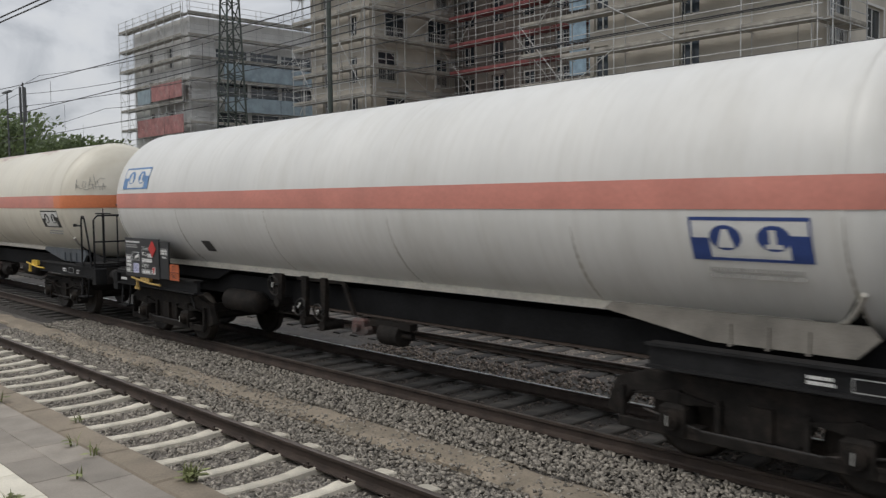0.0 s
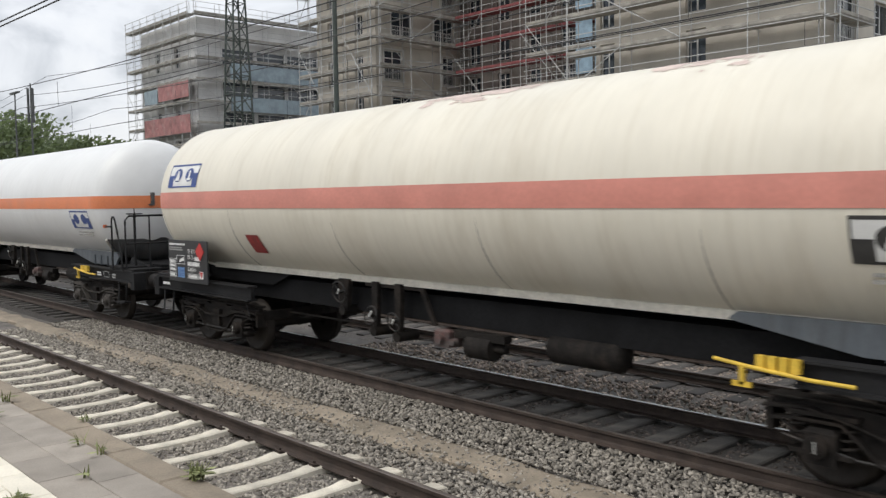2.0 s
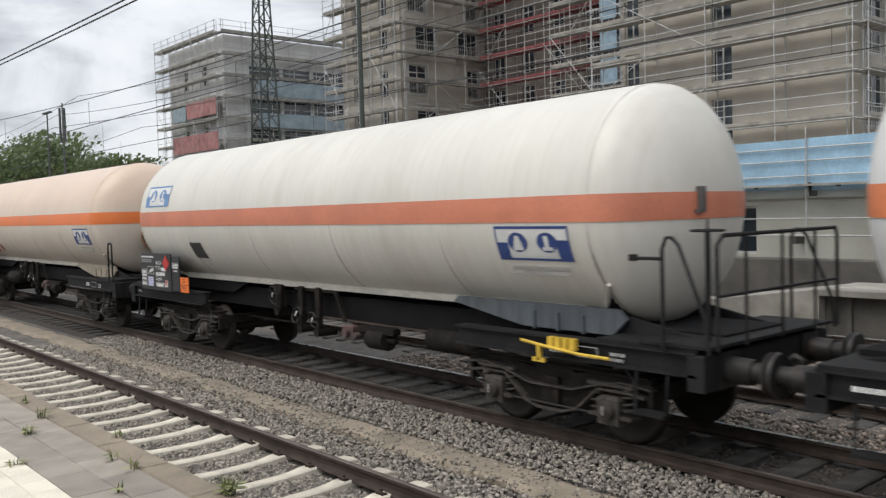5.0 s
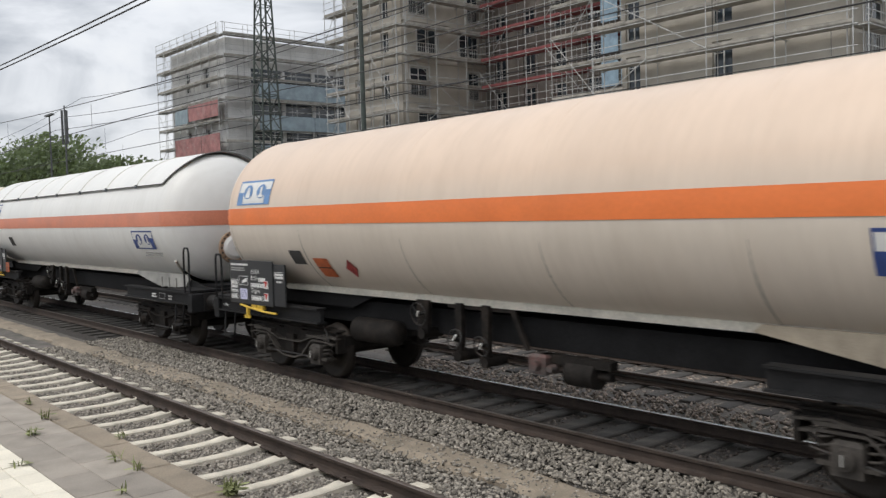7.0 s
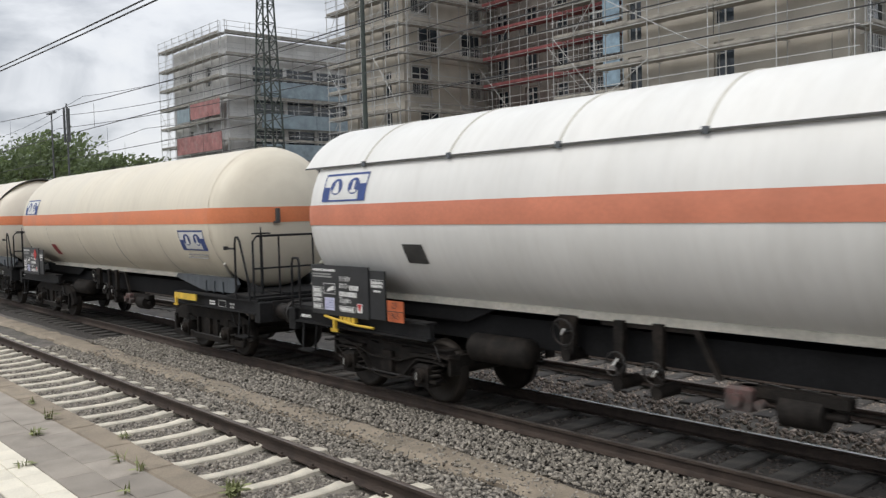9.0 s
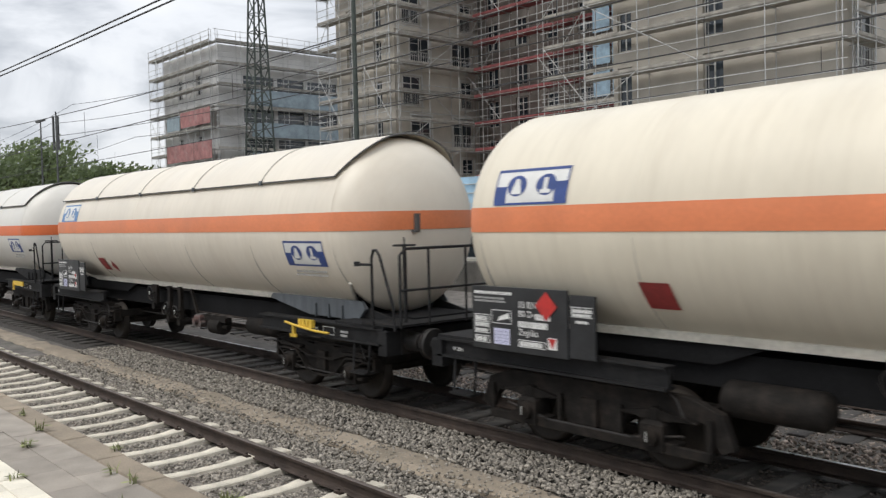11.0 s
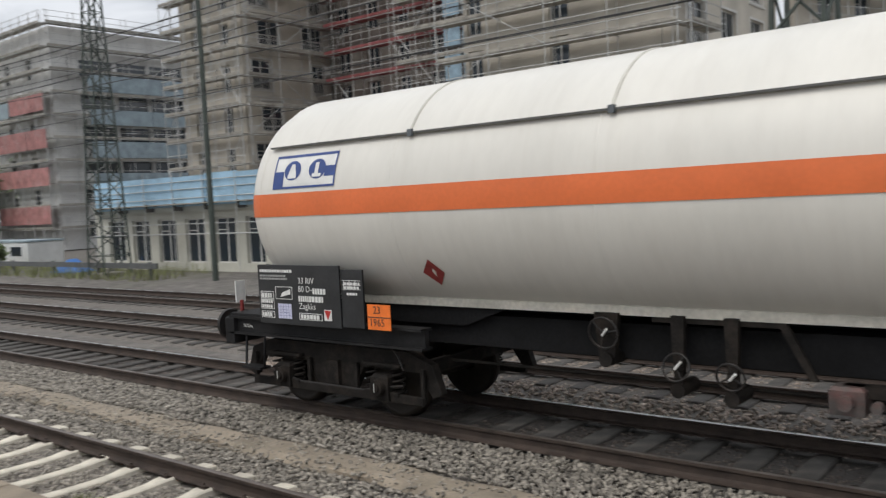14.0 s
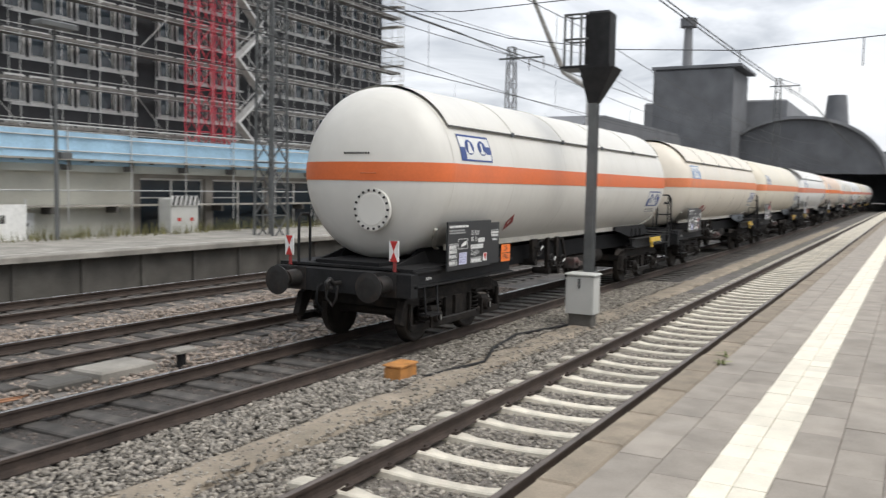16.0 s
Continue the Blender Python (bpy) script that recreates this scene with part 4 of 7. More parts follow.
    emblem(tank, x1 - spec.get("mark", 2.2), 2.15, 1.2, 0.42, spec["ink_front"], spec.get("core", True))
    bars(tank, x1 - 2.05, -RAD * 0.865, 1.98, 0.95, 0.12, 2, M_FADE, seed=int(L * 10))
    for kind, x, z, s in spec.get("placards", ()):
        if kind == "diamond":
            q = [(x, z + s), (x + s, z), (x, z - s), (x - s, z)]
            part("hazard_diamond", patch(q, 0.012), M_DARKRED, tank, "red diamond placard")
        elif kind == "orange":
            oc = part("placard", patch_grid(x, x + s * 1.3, z, z + s, 0.014, 4, -0.1), M_OLDHAZ, tank, "scuffed orange hazard plate")
            part("placard_rule", patch_grid(x - 0.05 * s, x + s * 1.25, z + s * 0.47, z + s * 0.53, 0.017, 1, -0.1), M_GRIME, oc)
        elif kind == "card":
            pl = part("placard", patch_grid(x, x + s * 1.3, z, z + s, 0.014, 4, -0.1), M_DARKRED, tank, "faded dark red rectangular placard")
        else:
            part("removed_placard", patch_grid(x, x + s * 1.3, z, z + s * 0.8, 0.010, 4, -0.1), M_GRIME, tank, "grey-black empty placard holder")
    for sx, r0, st in spec.get("rust", ()):
        m = Mesh()
        for i in range(int(st / 0.04)):
            for j in range(24):
                fade = min(i, st / 0.04 - i) / 14.0 + min(j, 24 - j) / 8.0 - 1.0
                if noise.noise((i * 0.11 + sx, j * 0.2, 2.0)) + 0.35 * noise.noise((i * 0.5, j * 0.6, sx)) + 0.3 * min(fade, 1.0) > 0.12:
                    a_, b_ = ring(sx + i * 0.04, RAD + 0.004, 58 + j * 1.6, 59.7 + j * 1.6, 1), ring(sx + i * 0.04 + 0.042, RAD + 0.004, 58 + j * 1.6, 59.7 + j * 1.6, 1)
                    m.add([a_[0], b_[0], b_[1], a_[1]], [(0, 1, 2, 3)], smooth=True)
        part("rust_stain", m, M_RUSTSTAIN, tank, "pinkish rust bloom on the crown")
    # saddles that carry the tank
    for sx, far in ((x0 + 0.9, False), (x1 - 3.2, True)):
        a, b = (sx, sx + 3.0)
        for s in (-1, 1):
            y = s * (0.86 if far else 0.7)
            poly = [(a - 0.3, 1.58), (b - 0.5, 1.58), (b - 0.4, 1.46), (b - 0.6, 1.27), (a + 0.95, 1.27), (a - 0.4, 1.5)] if far else [(a, 1.56), (b, 1.56), (b + 0.3, 1.46), (b - 0.3, 1.24), (a - 0.4, 1.24), (a - 0.2, 1.46)]
            # near saddles take the same shade-black as the belly
            part("saddle", Mesh().prism(poly, y - 0.02 + (-0.02 if s < 0 else 0.02), y + 0.02), spec["saddle"] if far else M_BELLY, w, "streaked grey saddle plate" if far else "")
            if far:
                for q in (1.15, 1.55, 1.95):
                    part("saddle_rib", Mesh().box(a + q, y + s * 0.02 - 0.05, 1.25, a + q + 0.03, y + s * 0.02 + 0.05, 1.48), spec["saddle"], w)
    # underframe at both ends
    for e, (a, b) in enumerate(((0.62, 4.3), (L - 4.3, L - 0.62))):
        for s in (-1, 1):
            y = s * 1.22
            part("solebar", Mesh().extrude_x([(y - 0.11, 1.0), (y + 0.09, 1.0), (y + 0.09, 1.03), (y + 0.03, 1.03), (y + 0.03, 1.23), (y + 0.09, 1.23), (y + 0.09, 1.26), (y - 0.11, 1.26), (y - 0.11, 1.23), (y - 0.04, 1.23), (y - 0.04, 1.03), (y - 0.11, 1.03)], a, b), M_BLACK, w)
        xa = a if e == 0 else b
        part("headstock", Mesh().chamfer(xa - 0.1, -1.33, 0.86, xa + 0.1, 1.33, 1.24, 0.02), M_BLACK, w)
        part("end_deck", Mesh().box(min(xa, a + 0.1 if e == 0 else b - 1.3), -1.3, 1.262, max(xa, a + 1.3 if e == 0 else b - 0.1), 1.3, 1.30), M_BLACK, w)
        for s in (-1, 1):
            brace = [(xa + (0.1 if e == 0 else -0.1), 1.28), (xa + (1.2 if e == 0 else -1.2), 1.5), (xa + (1.35 if e == 0 else -1.35), 1.28)]
            part("end_brace", Mesh().prism(brace, s * 0.8 - 0.02, s * 0.8 + 0.02), M_BLACK, w)
        d = -1 if e == 0 else 1
        face = 0.0 if e == 0 else L
        for s in (-1, 1):
            y = s * 0.875
            bf = part("buffer", Mesh().rod((xa + d * 0.08, y, 1.05), (xa + d * 0.4, y, 1.05), 0.15, 16, 0.135).box(xa + d * 0.1 - 0.02, y - 0.19, 0.86, xa + d * 0.1 + 0.02, y + 0.19, 1.24), M_BUFFER, w, "dark round buffer")
            part("plunger", Mesh().rod((xa + d * 0.38, y, 1.05), (face - d * 0.05, y, 1.05), 0.105, 14), M_BUFFER, bf)
            bh = Mesh()
            bh.rod((face - d * 0.055, y, 1.05), (face - d * 0.012, y, 1.05), 0.225, 20, 0.235)
            bh.rod((face - d * 0.012, y, 1.05), (face, y, 1.05), 0.235, 20, 0.15)
            part("buffer_head", bh, M_BUFFER, bf)
        ck = Mesh().pipe([(xa, 0, 1.02), (xa + d * 0.28, 0, 1.02), (xa + d * 0.38, 0, 1.1), (xa + d * 0.46, 0, 1.06), (xa + d * 0.44, 0, 0.96), (xa + d * 0.34, 0, 0.95)], 0.04, 8)
        ck.pipe([(xa + d * 0.3, 0.1, 1.0), (xa + d * 0.34, 0.1, 0.8), (xa + d * 0.3, 0, 0.66), (xa + d * 0.34, -0.1, 0.8), (xa + d * 0.3, -0.1, 1.0)], 0.022, 6)
        part("coupling", ck, M_BUFFER, w, "hanging screw coupling")
        part("air_hose", Mesh().pipe([(xa, 0.35, 1.0), (xa + d * 0.22, 0.36, 0.95), (xa + d * 0.25, 0.36, 0.7), (xa + d * 0.12, 0.34, 0.55)], 0.024, 6), M_BELLY, w)
        # shunter's step and handles at the corners
        sm = Mesh().pipe([(xa + d * -0.35, -1.3, 1.0), (xa - d * 0.35, -1.34, 0.55), (xa - d * 0.75, -1.34, 0.55), (xa - d * 0.75, -1.3, 1.0)], 0.02, 6).box(xa - d * 0.55 - 0.2, -1.42, 0.54, xa - d * 0.55 + 0.2, -1.22, 0.57)
        part("shunter_step", sm, M_BLACK, w)
    # bogies
    for x in (spec.get("bogie", x0 + 2.15), x1 - 1.6):
        b, ws = bogie(w, x, spec.get("leaf", False), spec.get("dusty", False), spec.get("heavy", False))
        WHEELSETS.extend(ws)
    # lettering board with its writing, at the rear on both sides
    bx, bw, bz0, bz1, by = 1.47, spec.get("board", 1.6), 1.22, 2.02, -1.44
    board = part("lettering_board", Mesh().box(bx, by, bz0, bx + bw, by + 0.03, bz1), M_PLATE, w, "black board with white wagon markings", bevel=0.004)
    yy = by - 0.002
    bars(board, bx + 0.05, yy, bz1 - 0.1, 0.66, 0.06, 1, M_WHITE, "owner_line", 1)
    bars(board, bx + 0.05, yy, bz1 - 0.2, 0.56, 0.08, 2, M_FADEWHITE, "contact_line", 2)
    text(board, "33 RIV", bx + 0.82, yy - 0.002, bz1 - 0.265, 0.115, M_WHITE)
    text(board, "80 D-", bx + 0.82, yy - 0.002, bz1 - 0.375, 0.115, M_WHITE)
    bars(board, bx + 1.1, yy, bz1 - 0.375, 0.24, 0.12, 1, M_WHITE, "owner_code", 3)
    bars(board, bx + 0.82, yy, bz1 - 0.48, 0.5, 0.12, 1, M_WHITE, "wagon_number", 4)
    text(board, "Zagkks", bx + 0.82, yy - 0.002, bz1 - 0.6, 0.115, M_WHITE)
    outline(board, bx + 0.82, yy, bz1 - 0.72, 0.44, 0.09, M_WHITE, 0.008)
    bars(board, bx + 0.85, yy, bz1 - 0.705, 0.38, 0.09, 1, M_WHITE, "home_station", 5)
    for k, (zz, hh) in enumerate(((0.46, 0.1), (0.6, 0.13), (0.72, 0.09))):
        outline(board, bx + 0.05, yy, bz1 - zz, 0.27, hh, M_WHITE, 0.008)
        bars(board, bx + 0.07, yy, bz1 - zz + 0.015, 0.22, hh, 1 if hh < 0.12 else 2, M_WHITE, "load_figure", 6 + k)
    outline(board, bx + 0.36, yy, bz1 - 0.46, 0.34, 0.17, M_WHITE, 0.008)
    part("hump_symbol", Mesh().prism([(bx + 0.46, bz1 - 0.43), (bx + 0.66, bz1 - 0.39), (bx + 0.66, bz1 - 0.32), (bx + 0.5, bz1 - 0.37)], yy - 0.004, yy), M_WHITE, board)
    part("inspection_grid", Mesh().box(bx + 0.4, yy - 0.004, bz1 - 0.72, bx + 0.67, yy, bz1 - 0.52), spec.get("grid", M_LILAC), board, "pale inspection grid sticker")
    gm = Mesh()
    for k in range(1, 5):
        gm.box(bx + 0.4 + 0.054 * k, yy - 0.0065, bz1 - 0.72, bx + 0.403 + 0.054 * k, yy - 0.0042, bz1 - 0.52)
        gm.box(bx + 0.4, yy - 0.0065, bz1 - 0.72 + 0.04 * k, bx + 0.67, yy - 0.0042, bz1 - 0.717 + 0.04 * k)
    part("grid_print", gm, M_NAVY, board)
    for k in range(spec.get("triangles", 1)):
        zc = bz1 - 0.64 + 0.22 * k
        part("warning_label", Mesh().box(bx + 1.3, yy - 0.004, zc - 0.07, bx + 1.44, yy, zc + 0.07), M_WHITE, board)
        part("warning_triangle", Mesh().prism([(bx + 1.31, zc + 0.06), (bx + 1.43, zc + 0.06), (bx + 1.37, zc - 0.06)], yy - 0.008, yy - 0.0045), M_RED, board, "red triangle label")
    if spec.get("flame"):
        c, q, s = bx + 1.13 + spec["flame"], bz1 - 0.2, 0.17
        part("flame_placard", Mesh().prism([(c, q + s), (c + s, q), (c, q - s), (c - s, q)], yy - 0.012, yy - 0.006), M_RED, board, "bright red diamond placard")
    # side panel with the load table
    ax = bx + bw + 0.01
    if spec.get("table", True):
        ap = part("table_board", Mesh().box(ax, by + 0.02, bz0 + 0.02, ax + 0.38, by + 0.05, bz1 - 0.05), M_PLATE, w, "small black board with a load table")
        tx = Mesh()
        for k in range(3):
            tx.box(ax + 0.05 + 0.1 * k, by + 0.013, bz1 - 0.3, ax + 0.058 + 0.1 * k, by + 0.019, bz1 - 0.18)
        for k in range(3):
            tx.box(ax + 0.03, by + 0.013, bz1 - 0.3 + 0.056 * k, ax + 0.35, by + 0.019, bz1 - 0.294 + 0.056 * k)
        part("load_table", tx, M_WHITE, ap)
        bars(ap, ax + 0.06, by + 0.019, bz1 - 0.29, 0.27, 0.1, 2, M_WHITE, "table_print", 12)
        bars(ap, ax + 0.1, by + 0.019, bz1 - 0.37, 0.18, 0.05, 1, M_WHITE, "table_caption", 13)
        ax += 0.4
    if spec.get("plate"):
        hp = part("hazard_plate", Mesh().box(ax + 0.06, by + 0.0, 1.24, ax + 0.44, by + 0.012, 1.55), M_HAZARD if spec["plate"] == 1 else M_OLDHAZ, w, "orange hazard number plate")
        part("plate_rule", Mesh().box(ax + 0.06, by - 0.004, 1.388, ax + 0.44, by - 0.001, 1.4), M_GRIME, hp)
        text(hp, "23", ax + 0.16, by - 0.005, 1.415, 0.13, M_GRIME)
        text(hp, "1965", ax + 0.09, by - 0.005, 1.26, 0.13, M_GRIME)
    text(w, "16.20m", 0.95, -1.335, 1.1, 0.07, M_WHITE, "length_mark") if L < 17 else bars(w, 0.95, -1.332, 1.1, 0.3, 0.08, 1, M_WHITE, "length_mark")
    bars(w, L - 2.6, -1.332, 1.08, 0.25, 0.1, 2, M_WHITE, "underframe_mark", 21)
    bars(w, L - 1.7, -1.332, 1.06, 0.2, 0.12, 2, M_FADEWHITE, "underframe_mark", 22)
    outline(w, L - 2.2, -1.331, 1.06, 0.32, 0.13, M_FADEWHITE, 0.01)
    # brake gear and valves hanging amidships
    for vx, vw, vz, wz, wr, tilt in ((6.5, 0.09, 1.0, 1.3, 0.17, 8), (7.3, 0.045, 0.75, 1.0, 0.14, -15), (7.85, 0.045, 0.72, 0.95, 0.14, 12)):
        v = part("valve_stand", Mesh().prism([(vx - vw * 1.6, 1.5), (vx + vw * 1.6, 1.5), (vx + vw, vz), (vx - vw, vz)], -0.86, -0.78).rod((vx, -0.9, vz), (vx, -0.5, vz), 0.08, 12), M_BOGIE, w, "bottom valve on a steel guard")
        handwheel(v, vx + 0.02, -0.96, wz, wr, tilt, vx)
    part("bracing", Mesh().box(7.0, -0.8, 1.42, 8.3, -0.72, 1.5).prism([(8.25, 1.5), (8.34, 1.5), (8.62, 0.95), (8.55, 0.95)], -0.8, -0.75), M_BOGIE, w)
    rx, ry, rz = (4.68, -0.8, 0.92) if spec.get("leaf") or spec["end"] == "flange" else (10.5, -0.5, 0.85)
    tv, tn = [], 20
    for dx, rr in ((0.0, 0.02), (0.01, 0.1), (0.04, 0.16), (0.09, 0.2), (1.1, 0.2), (1.15, 0.16), (1.18, 0.1), (1.19, 0.02)):
        tv += [(rx + dx, ry + rr * math.cos(2 * math.pi * i / tn), rz + rr * math.sin(2 * math.pi * i / tn)) for i in range(tn)]
    tk = Mesh().add(tv, [(k * tn + i, k * tn + (i + 1) % tn, (k + 1) * tn + (i + 1) % tn, (k + 1) * tn + i) for k in range(7) for i in range(tn)] + [tuple(range(tn)), tuple(range(7 * tn, 8 * tn))], smooth=True)
    part("air_reservoir", tk, M_BOGIE, w, "dark brake air reservoir")
    part("brake_cylinder", Mesh().rod((9.3, -0.75, 0.75), (9.75, -0.75, 0.75), 0.17, 16).rod((9.75, -0.75, 0.75), (9.95, -0.75, 0.75), 0.05, 8).box(8.85, -0.85, 0.85, 10.0, -0.7, 0.95), M_BOGIE, w)
    part("distributor_valve", Mesh().chamfer(8.75, -0.95, 0.7, 9.05, -0.7, 0.95, 0.03).rod((8.9, -0.95, 0.82), (8.9, -1.03, 0.82), 0.07, 10).rod((9.15, -0.9, 0.8), (9.15, -1.0, 0.8), 0.05, 8), M_VALVE, w, "faded red and grey brake valve")
    part("brake_pull_rod", Mesh().rod((4.0, -0.4, 0.72), (L - 4.0, -0.4, 0.72), 0.022, 6).rod((4.0, 0.35, 0.78), (L - 4.0, 0.35, 0.78), 0.022, 6), M_BOGIE, w)
    part("air_pipe", Mesh().rod((0.7, 0.1, 1.1), (L - 0.7, 0.1, 1.1), 0.03, 6), M_BOGIE, w)
    part("centre_sill", Mesh().box(0.7, -0.62, 0.98, L - 0.7, 0.62, 1.36), M_BELLY, w)
    # yellow brake change-over lever
    lv = spec.get("lever")
    if lv:
        lx, lz = (lv[1], 1.14)
        m = Mesh()
        if lv[0] == "bar":
            m.box(lx, -1.43, lz - 0.02, lx + 1.05, -1.4, lz + 0.11).box(lx + 0.08, -1.46, lz - 0.14, lx + 0.13, -1.41, lz + 0.02).box(lx + 0.02, -1.46, lz - 0.16, lx + 0.2, -1.43, lz - 0.12)
        else:
            m.pipe([(lx - 0.18, -1.42, lz + 0.05), (lx + 0.15, -1.44, lz + 0.02), (lx + 0.75, -1.44, lz - 0.03), (lx + 1.15, -1.42, lz - 0.04)], 0.022, 6)
            for q in range(4):
                m.box(lx + 0.25 + 0.11 * q, -1.43, lz + 0.0, lx + 0.33 + 0.11 * q, -1.36, lz + 0.13)
            m.box(lx + 0.1, -1.46, lz - 0.16, lx + 0.15, -1.41, lz + 0.02).box(lx + 0.03, -1.46, lz - 0.18, lx + 0.22, -1.43, lz - 0.13)
        part("brake_lever", m, M_STRIPED if lv[0] == "hatched" else M_YELLOW, w, "yellow brake change-over lever")
    # ends
    xe = spec.get("rail", x1 + 0.22) + 0.4
    if spec["end"] == "railing":
        m = Mesh()
        for s in (-1, 1):
            y = s * 1.36
            part("grab_hoop", Mesh().pipe([(xe - 0.4, y, 1.26), (xe - 0.4, y, 2.32), (xe - 0.35, y, 2.44), (xe - 0.28, y, 2.44), (xe - 0.2, y, 2.36), (xe + 0.1, y, 1.62), (xe + 0.14, y, 1.26)], 0.021, 8), M_BLACK, w, "bent black tubular grab rail")
        fb = part("flag_bracket", Mesh().rod((xe - 0.75, -1.37, 2.22), (xe - 0.4, -1.37, 2.22), 0.02, 6), M_BLACK, w)
        part("bracket_tip", Mesh().box(xe - 0.8, -1.4, 2.19, xe - 0.72, -1.34, 2.26), M_OLDHAZ if spec.get("yellowtip") else M_BLACK, fb)
        r = Mesh()
        r.pipe([(xe + 0.2, -1.3, 1.3), (xe + 0.2, -1.3, 2.36), (xe + 0.22, -1.22, 2.46), (xe + 0.22, 1.22, 2.46), (xe + 0.2, 1.3, 2.36), (xe + 0.2, 1.3, 1.3)], 0.022, 8)
        r.pipe([(xe + 0.2, -1.28, 1.85), (xe + 0.2, 1.28, 1.85)], 0.018, 6)
        for y in (-0.75, 0.0, 0.75):
            r.rod((xe + 0.2, y, 1.3), (xe + 0.2, y, 2.46), 0.018, 6)
        part("end_railing", r, M_BLACK, w, "black tubular railing round the end platform")
        part("brake_column", Mesh().rod((xe - 0.12, -0.95, 1.3), (xe - 0.12, -0.95, 2.5), 0.03, 8).pipe([(xe - 0.12 + 0.17 * math.cos(i * 0.5236), -0.95 + 0.17 * math.sin(i * 0.5236), 2.5) for i in range(12)], 0.014, 5, True).rod((xe - 0.29, -0.95, 2.5), (xe + 0.05, -0.95, 2.5), 0.012, 5).rod((xe - 0.12, -0.95, 2.5), (xe - 0.12, -0.95, 2.62), 0.012, 5), M_BLACK, w, "hand-brake column with wheel")
        part("end_walkway", Mesh().box(xe - 0.75, -1.32, 1.3, xe + 0.12, 1.32, 1.335), M_BLACK, w)
        yb = -0.24
        part("lamp_bracket", Mesh().box(x1 - 0.06, yb - 0.09, 2.7, x1 + 0.06, yb - 0.02, 2.98).box(x1 - 0.06, yb - 0.13, 2.68, x1 + 0.05, yb - 0.02, 2.72), M_SOOT, tank, "small grey bracket on the dished end")
    else:
        part("grab_hoop", Mesh().pipe([(xe - 0.4, -1.36, 1.26), (xe - 0.4, -1.36, 2.1), (xe - 0.35, -1.36, 2.2), (xe - 0.2, -1.36, 2.2), (xe - 0.15, -1.36, 2.1), (xe - 0.15, -1.36, 1.26)], 0.021, 8), M_BLACK, w, "black tubular grab rail")
        part("grab_hoop", Mesh().pipe([(xe - 0.3, 1.36, 1.26), (xe - 0.3, 1.36, 2.1), (xe - 0.2, 1.36, 2.2), (xe - 0.1, 1.36, 2.1), (xe - 0.1, 1.36, 1.26)], 0.021, 8), M_BLACK, w)
        manhole(tank, x1, -0.1, spec.get("hatch_z", 2.32), 1, spec["hatch"])
    part("rear_hoop", Mesh().pipe([(0.72, -1.36, 1.26), (0.72, -1.36, 2.0), (0.76, -1.36, 2.1), (0.92, -1.36, 2.1), (0.96, -1.36, 2.0), (0.96, -1.36, 1.26)], 0.02, 8) if spec.get("rear_hoop") else Mesh().pipe([(0.6, 0.9, 1.26), (0.6, 0.9, 2.0), (0.65, 0.9, 2.1), (0.85, 0.9, 2.1), (0.9, 0.9, 2.0), (0.9, 0.9, 1.26)], 0.024, 8), M_BLACK, w, "black tubular grab rail")
    WAGONS.append((w, spec["offset"]))
    return w, tank, x0, x1


def manhole(tank, x, y, z, d, material, proud=0.1):
    """A bolted inspection flange on a dished end."""
    h = math.sqrt(max(0.0, 1 - (y * y + (z - ZC) ** 2) / RAD ** 2))
    xs = x - d * DOME * (1 - h)
    m = Mesh().rod((xs - d * 0.12, y, z), (xs + d * proud, y, z), 0.3, 28).rod((xs + d * proud, y, z), (xs + d * (proud + 0.04), y, z), 0.36, 28, 0.35)
    fl = part("manhole", m, material, tank, "bolted round inspection flange")
    if proud < 0.05:
        part("manhole_cover", Mesh().rod((xs + d * (proud + 0.04), y, z), (xs + d * (proud + 0.05), y, z), 0.27, 24, 0.26), tank.data.materials[0], fl)
    else:
        part("manhole_cover", Mesh().rod((xs + d * 0.14, y, z), (xs + d * 0.19, y, z), 0.27, 24, 0.2).rod((xs + d * 0.19, y, z), (xs + d * 0.26, y, z), 0.035, 8), tank.data.materials[0], fl)
    for k in range(18):
        a = 2 * math.pi * k / 18
        part("bolt", Mesh().rod((xs + d * (proud + 0.035), y + 0.315 * math.cos(a), z + 0.315 * math.sin(a)), (xs + d * (proud + 0.065), y + 0.315 * math.cos(a), z + 0.315 * math.sin(a)), 0.021, 6), M_BUFFER, fl)
    part("handrail", Mesh().pipe([(xs + d * 0.12, y - 0.12, 2.79), (xs + d * 0.2, y - 0.12, 2.79), (xs + d * 0.2, y + 0.12, 2.79), (xs + d * 0.12, y + 0.12, 2.79)], 0.01, 6), M_OLDHAZ, tank)


M_SOOT = mat("sooty_grey_coat", (0.1, 0.1, 0.1), 0.7, var=0.35, scale=3, bump=0.05)
M_RIM = mat("pale_rim_paint", (0.66, 0.63, 0.56), 0.5, var=0.3, scale=3, fine=20, spots=0.4, spot_color=(0.3, 0.24, 0.17), spot_scale=3)
M_EDGE = mat("shield_edge_dark", (0.1, 0.1, 0.095), 0.6, var=0.2, scale=6)
M_FADE = mat("faded_lettering", (0.33, 0.32, 0.3), 0.8, var=0.2, scale=9, bump=0)
M_FADEWHITE = mat("faded_white_lettering", (0.38, 0.38, 0.37), 0.8, var=0.2, scale=9, bump=0)
M_OLDHAZ = mat("faded_orange_plate", (0.5, 0.12, 0.04), 0.6, var=0.3, scale=8, bump=0)
M_VALVE = mat("red_grey_valve", (0.1, 0.085, 0.08), 0.6, var=0.4, scale=7, spots=0.5, spot_color=(0.2, 0.05, 0.04), spot_scale=5)
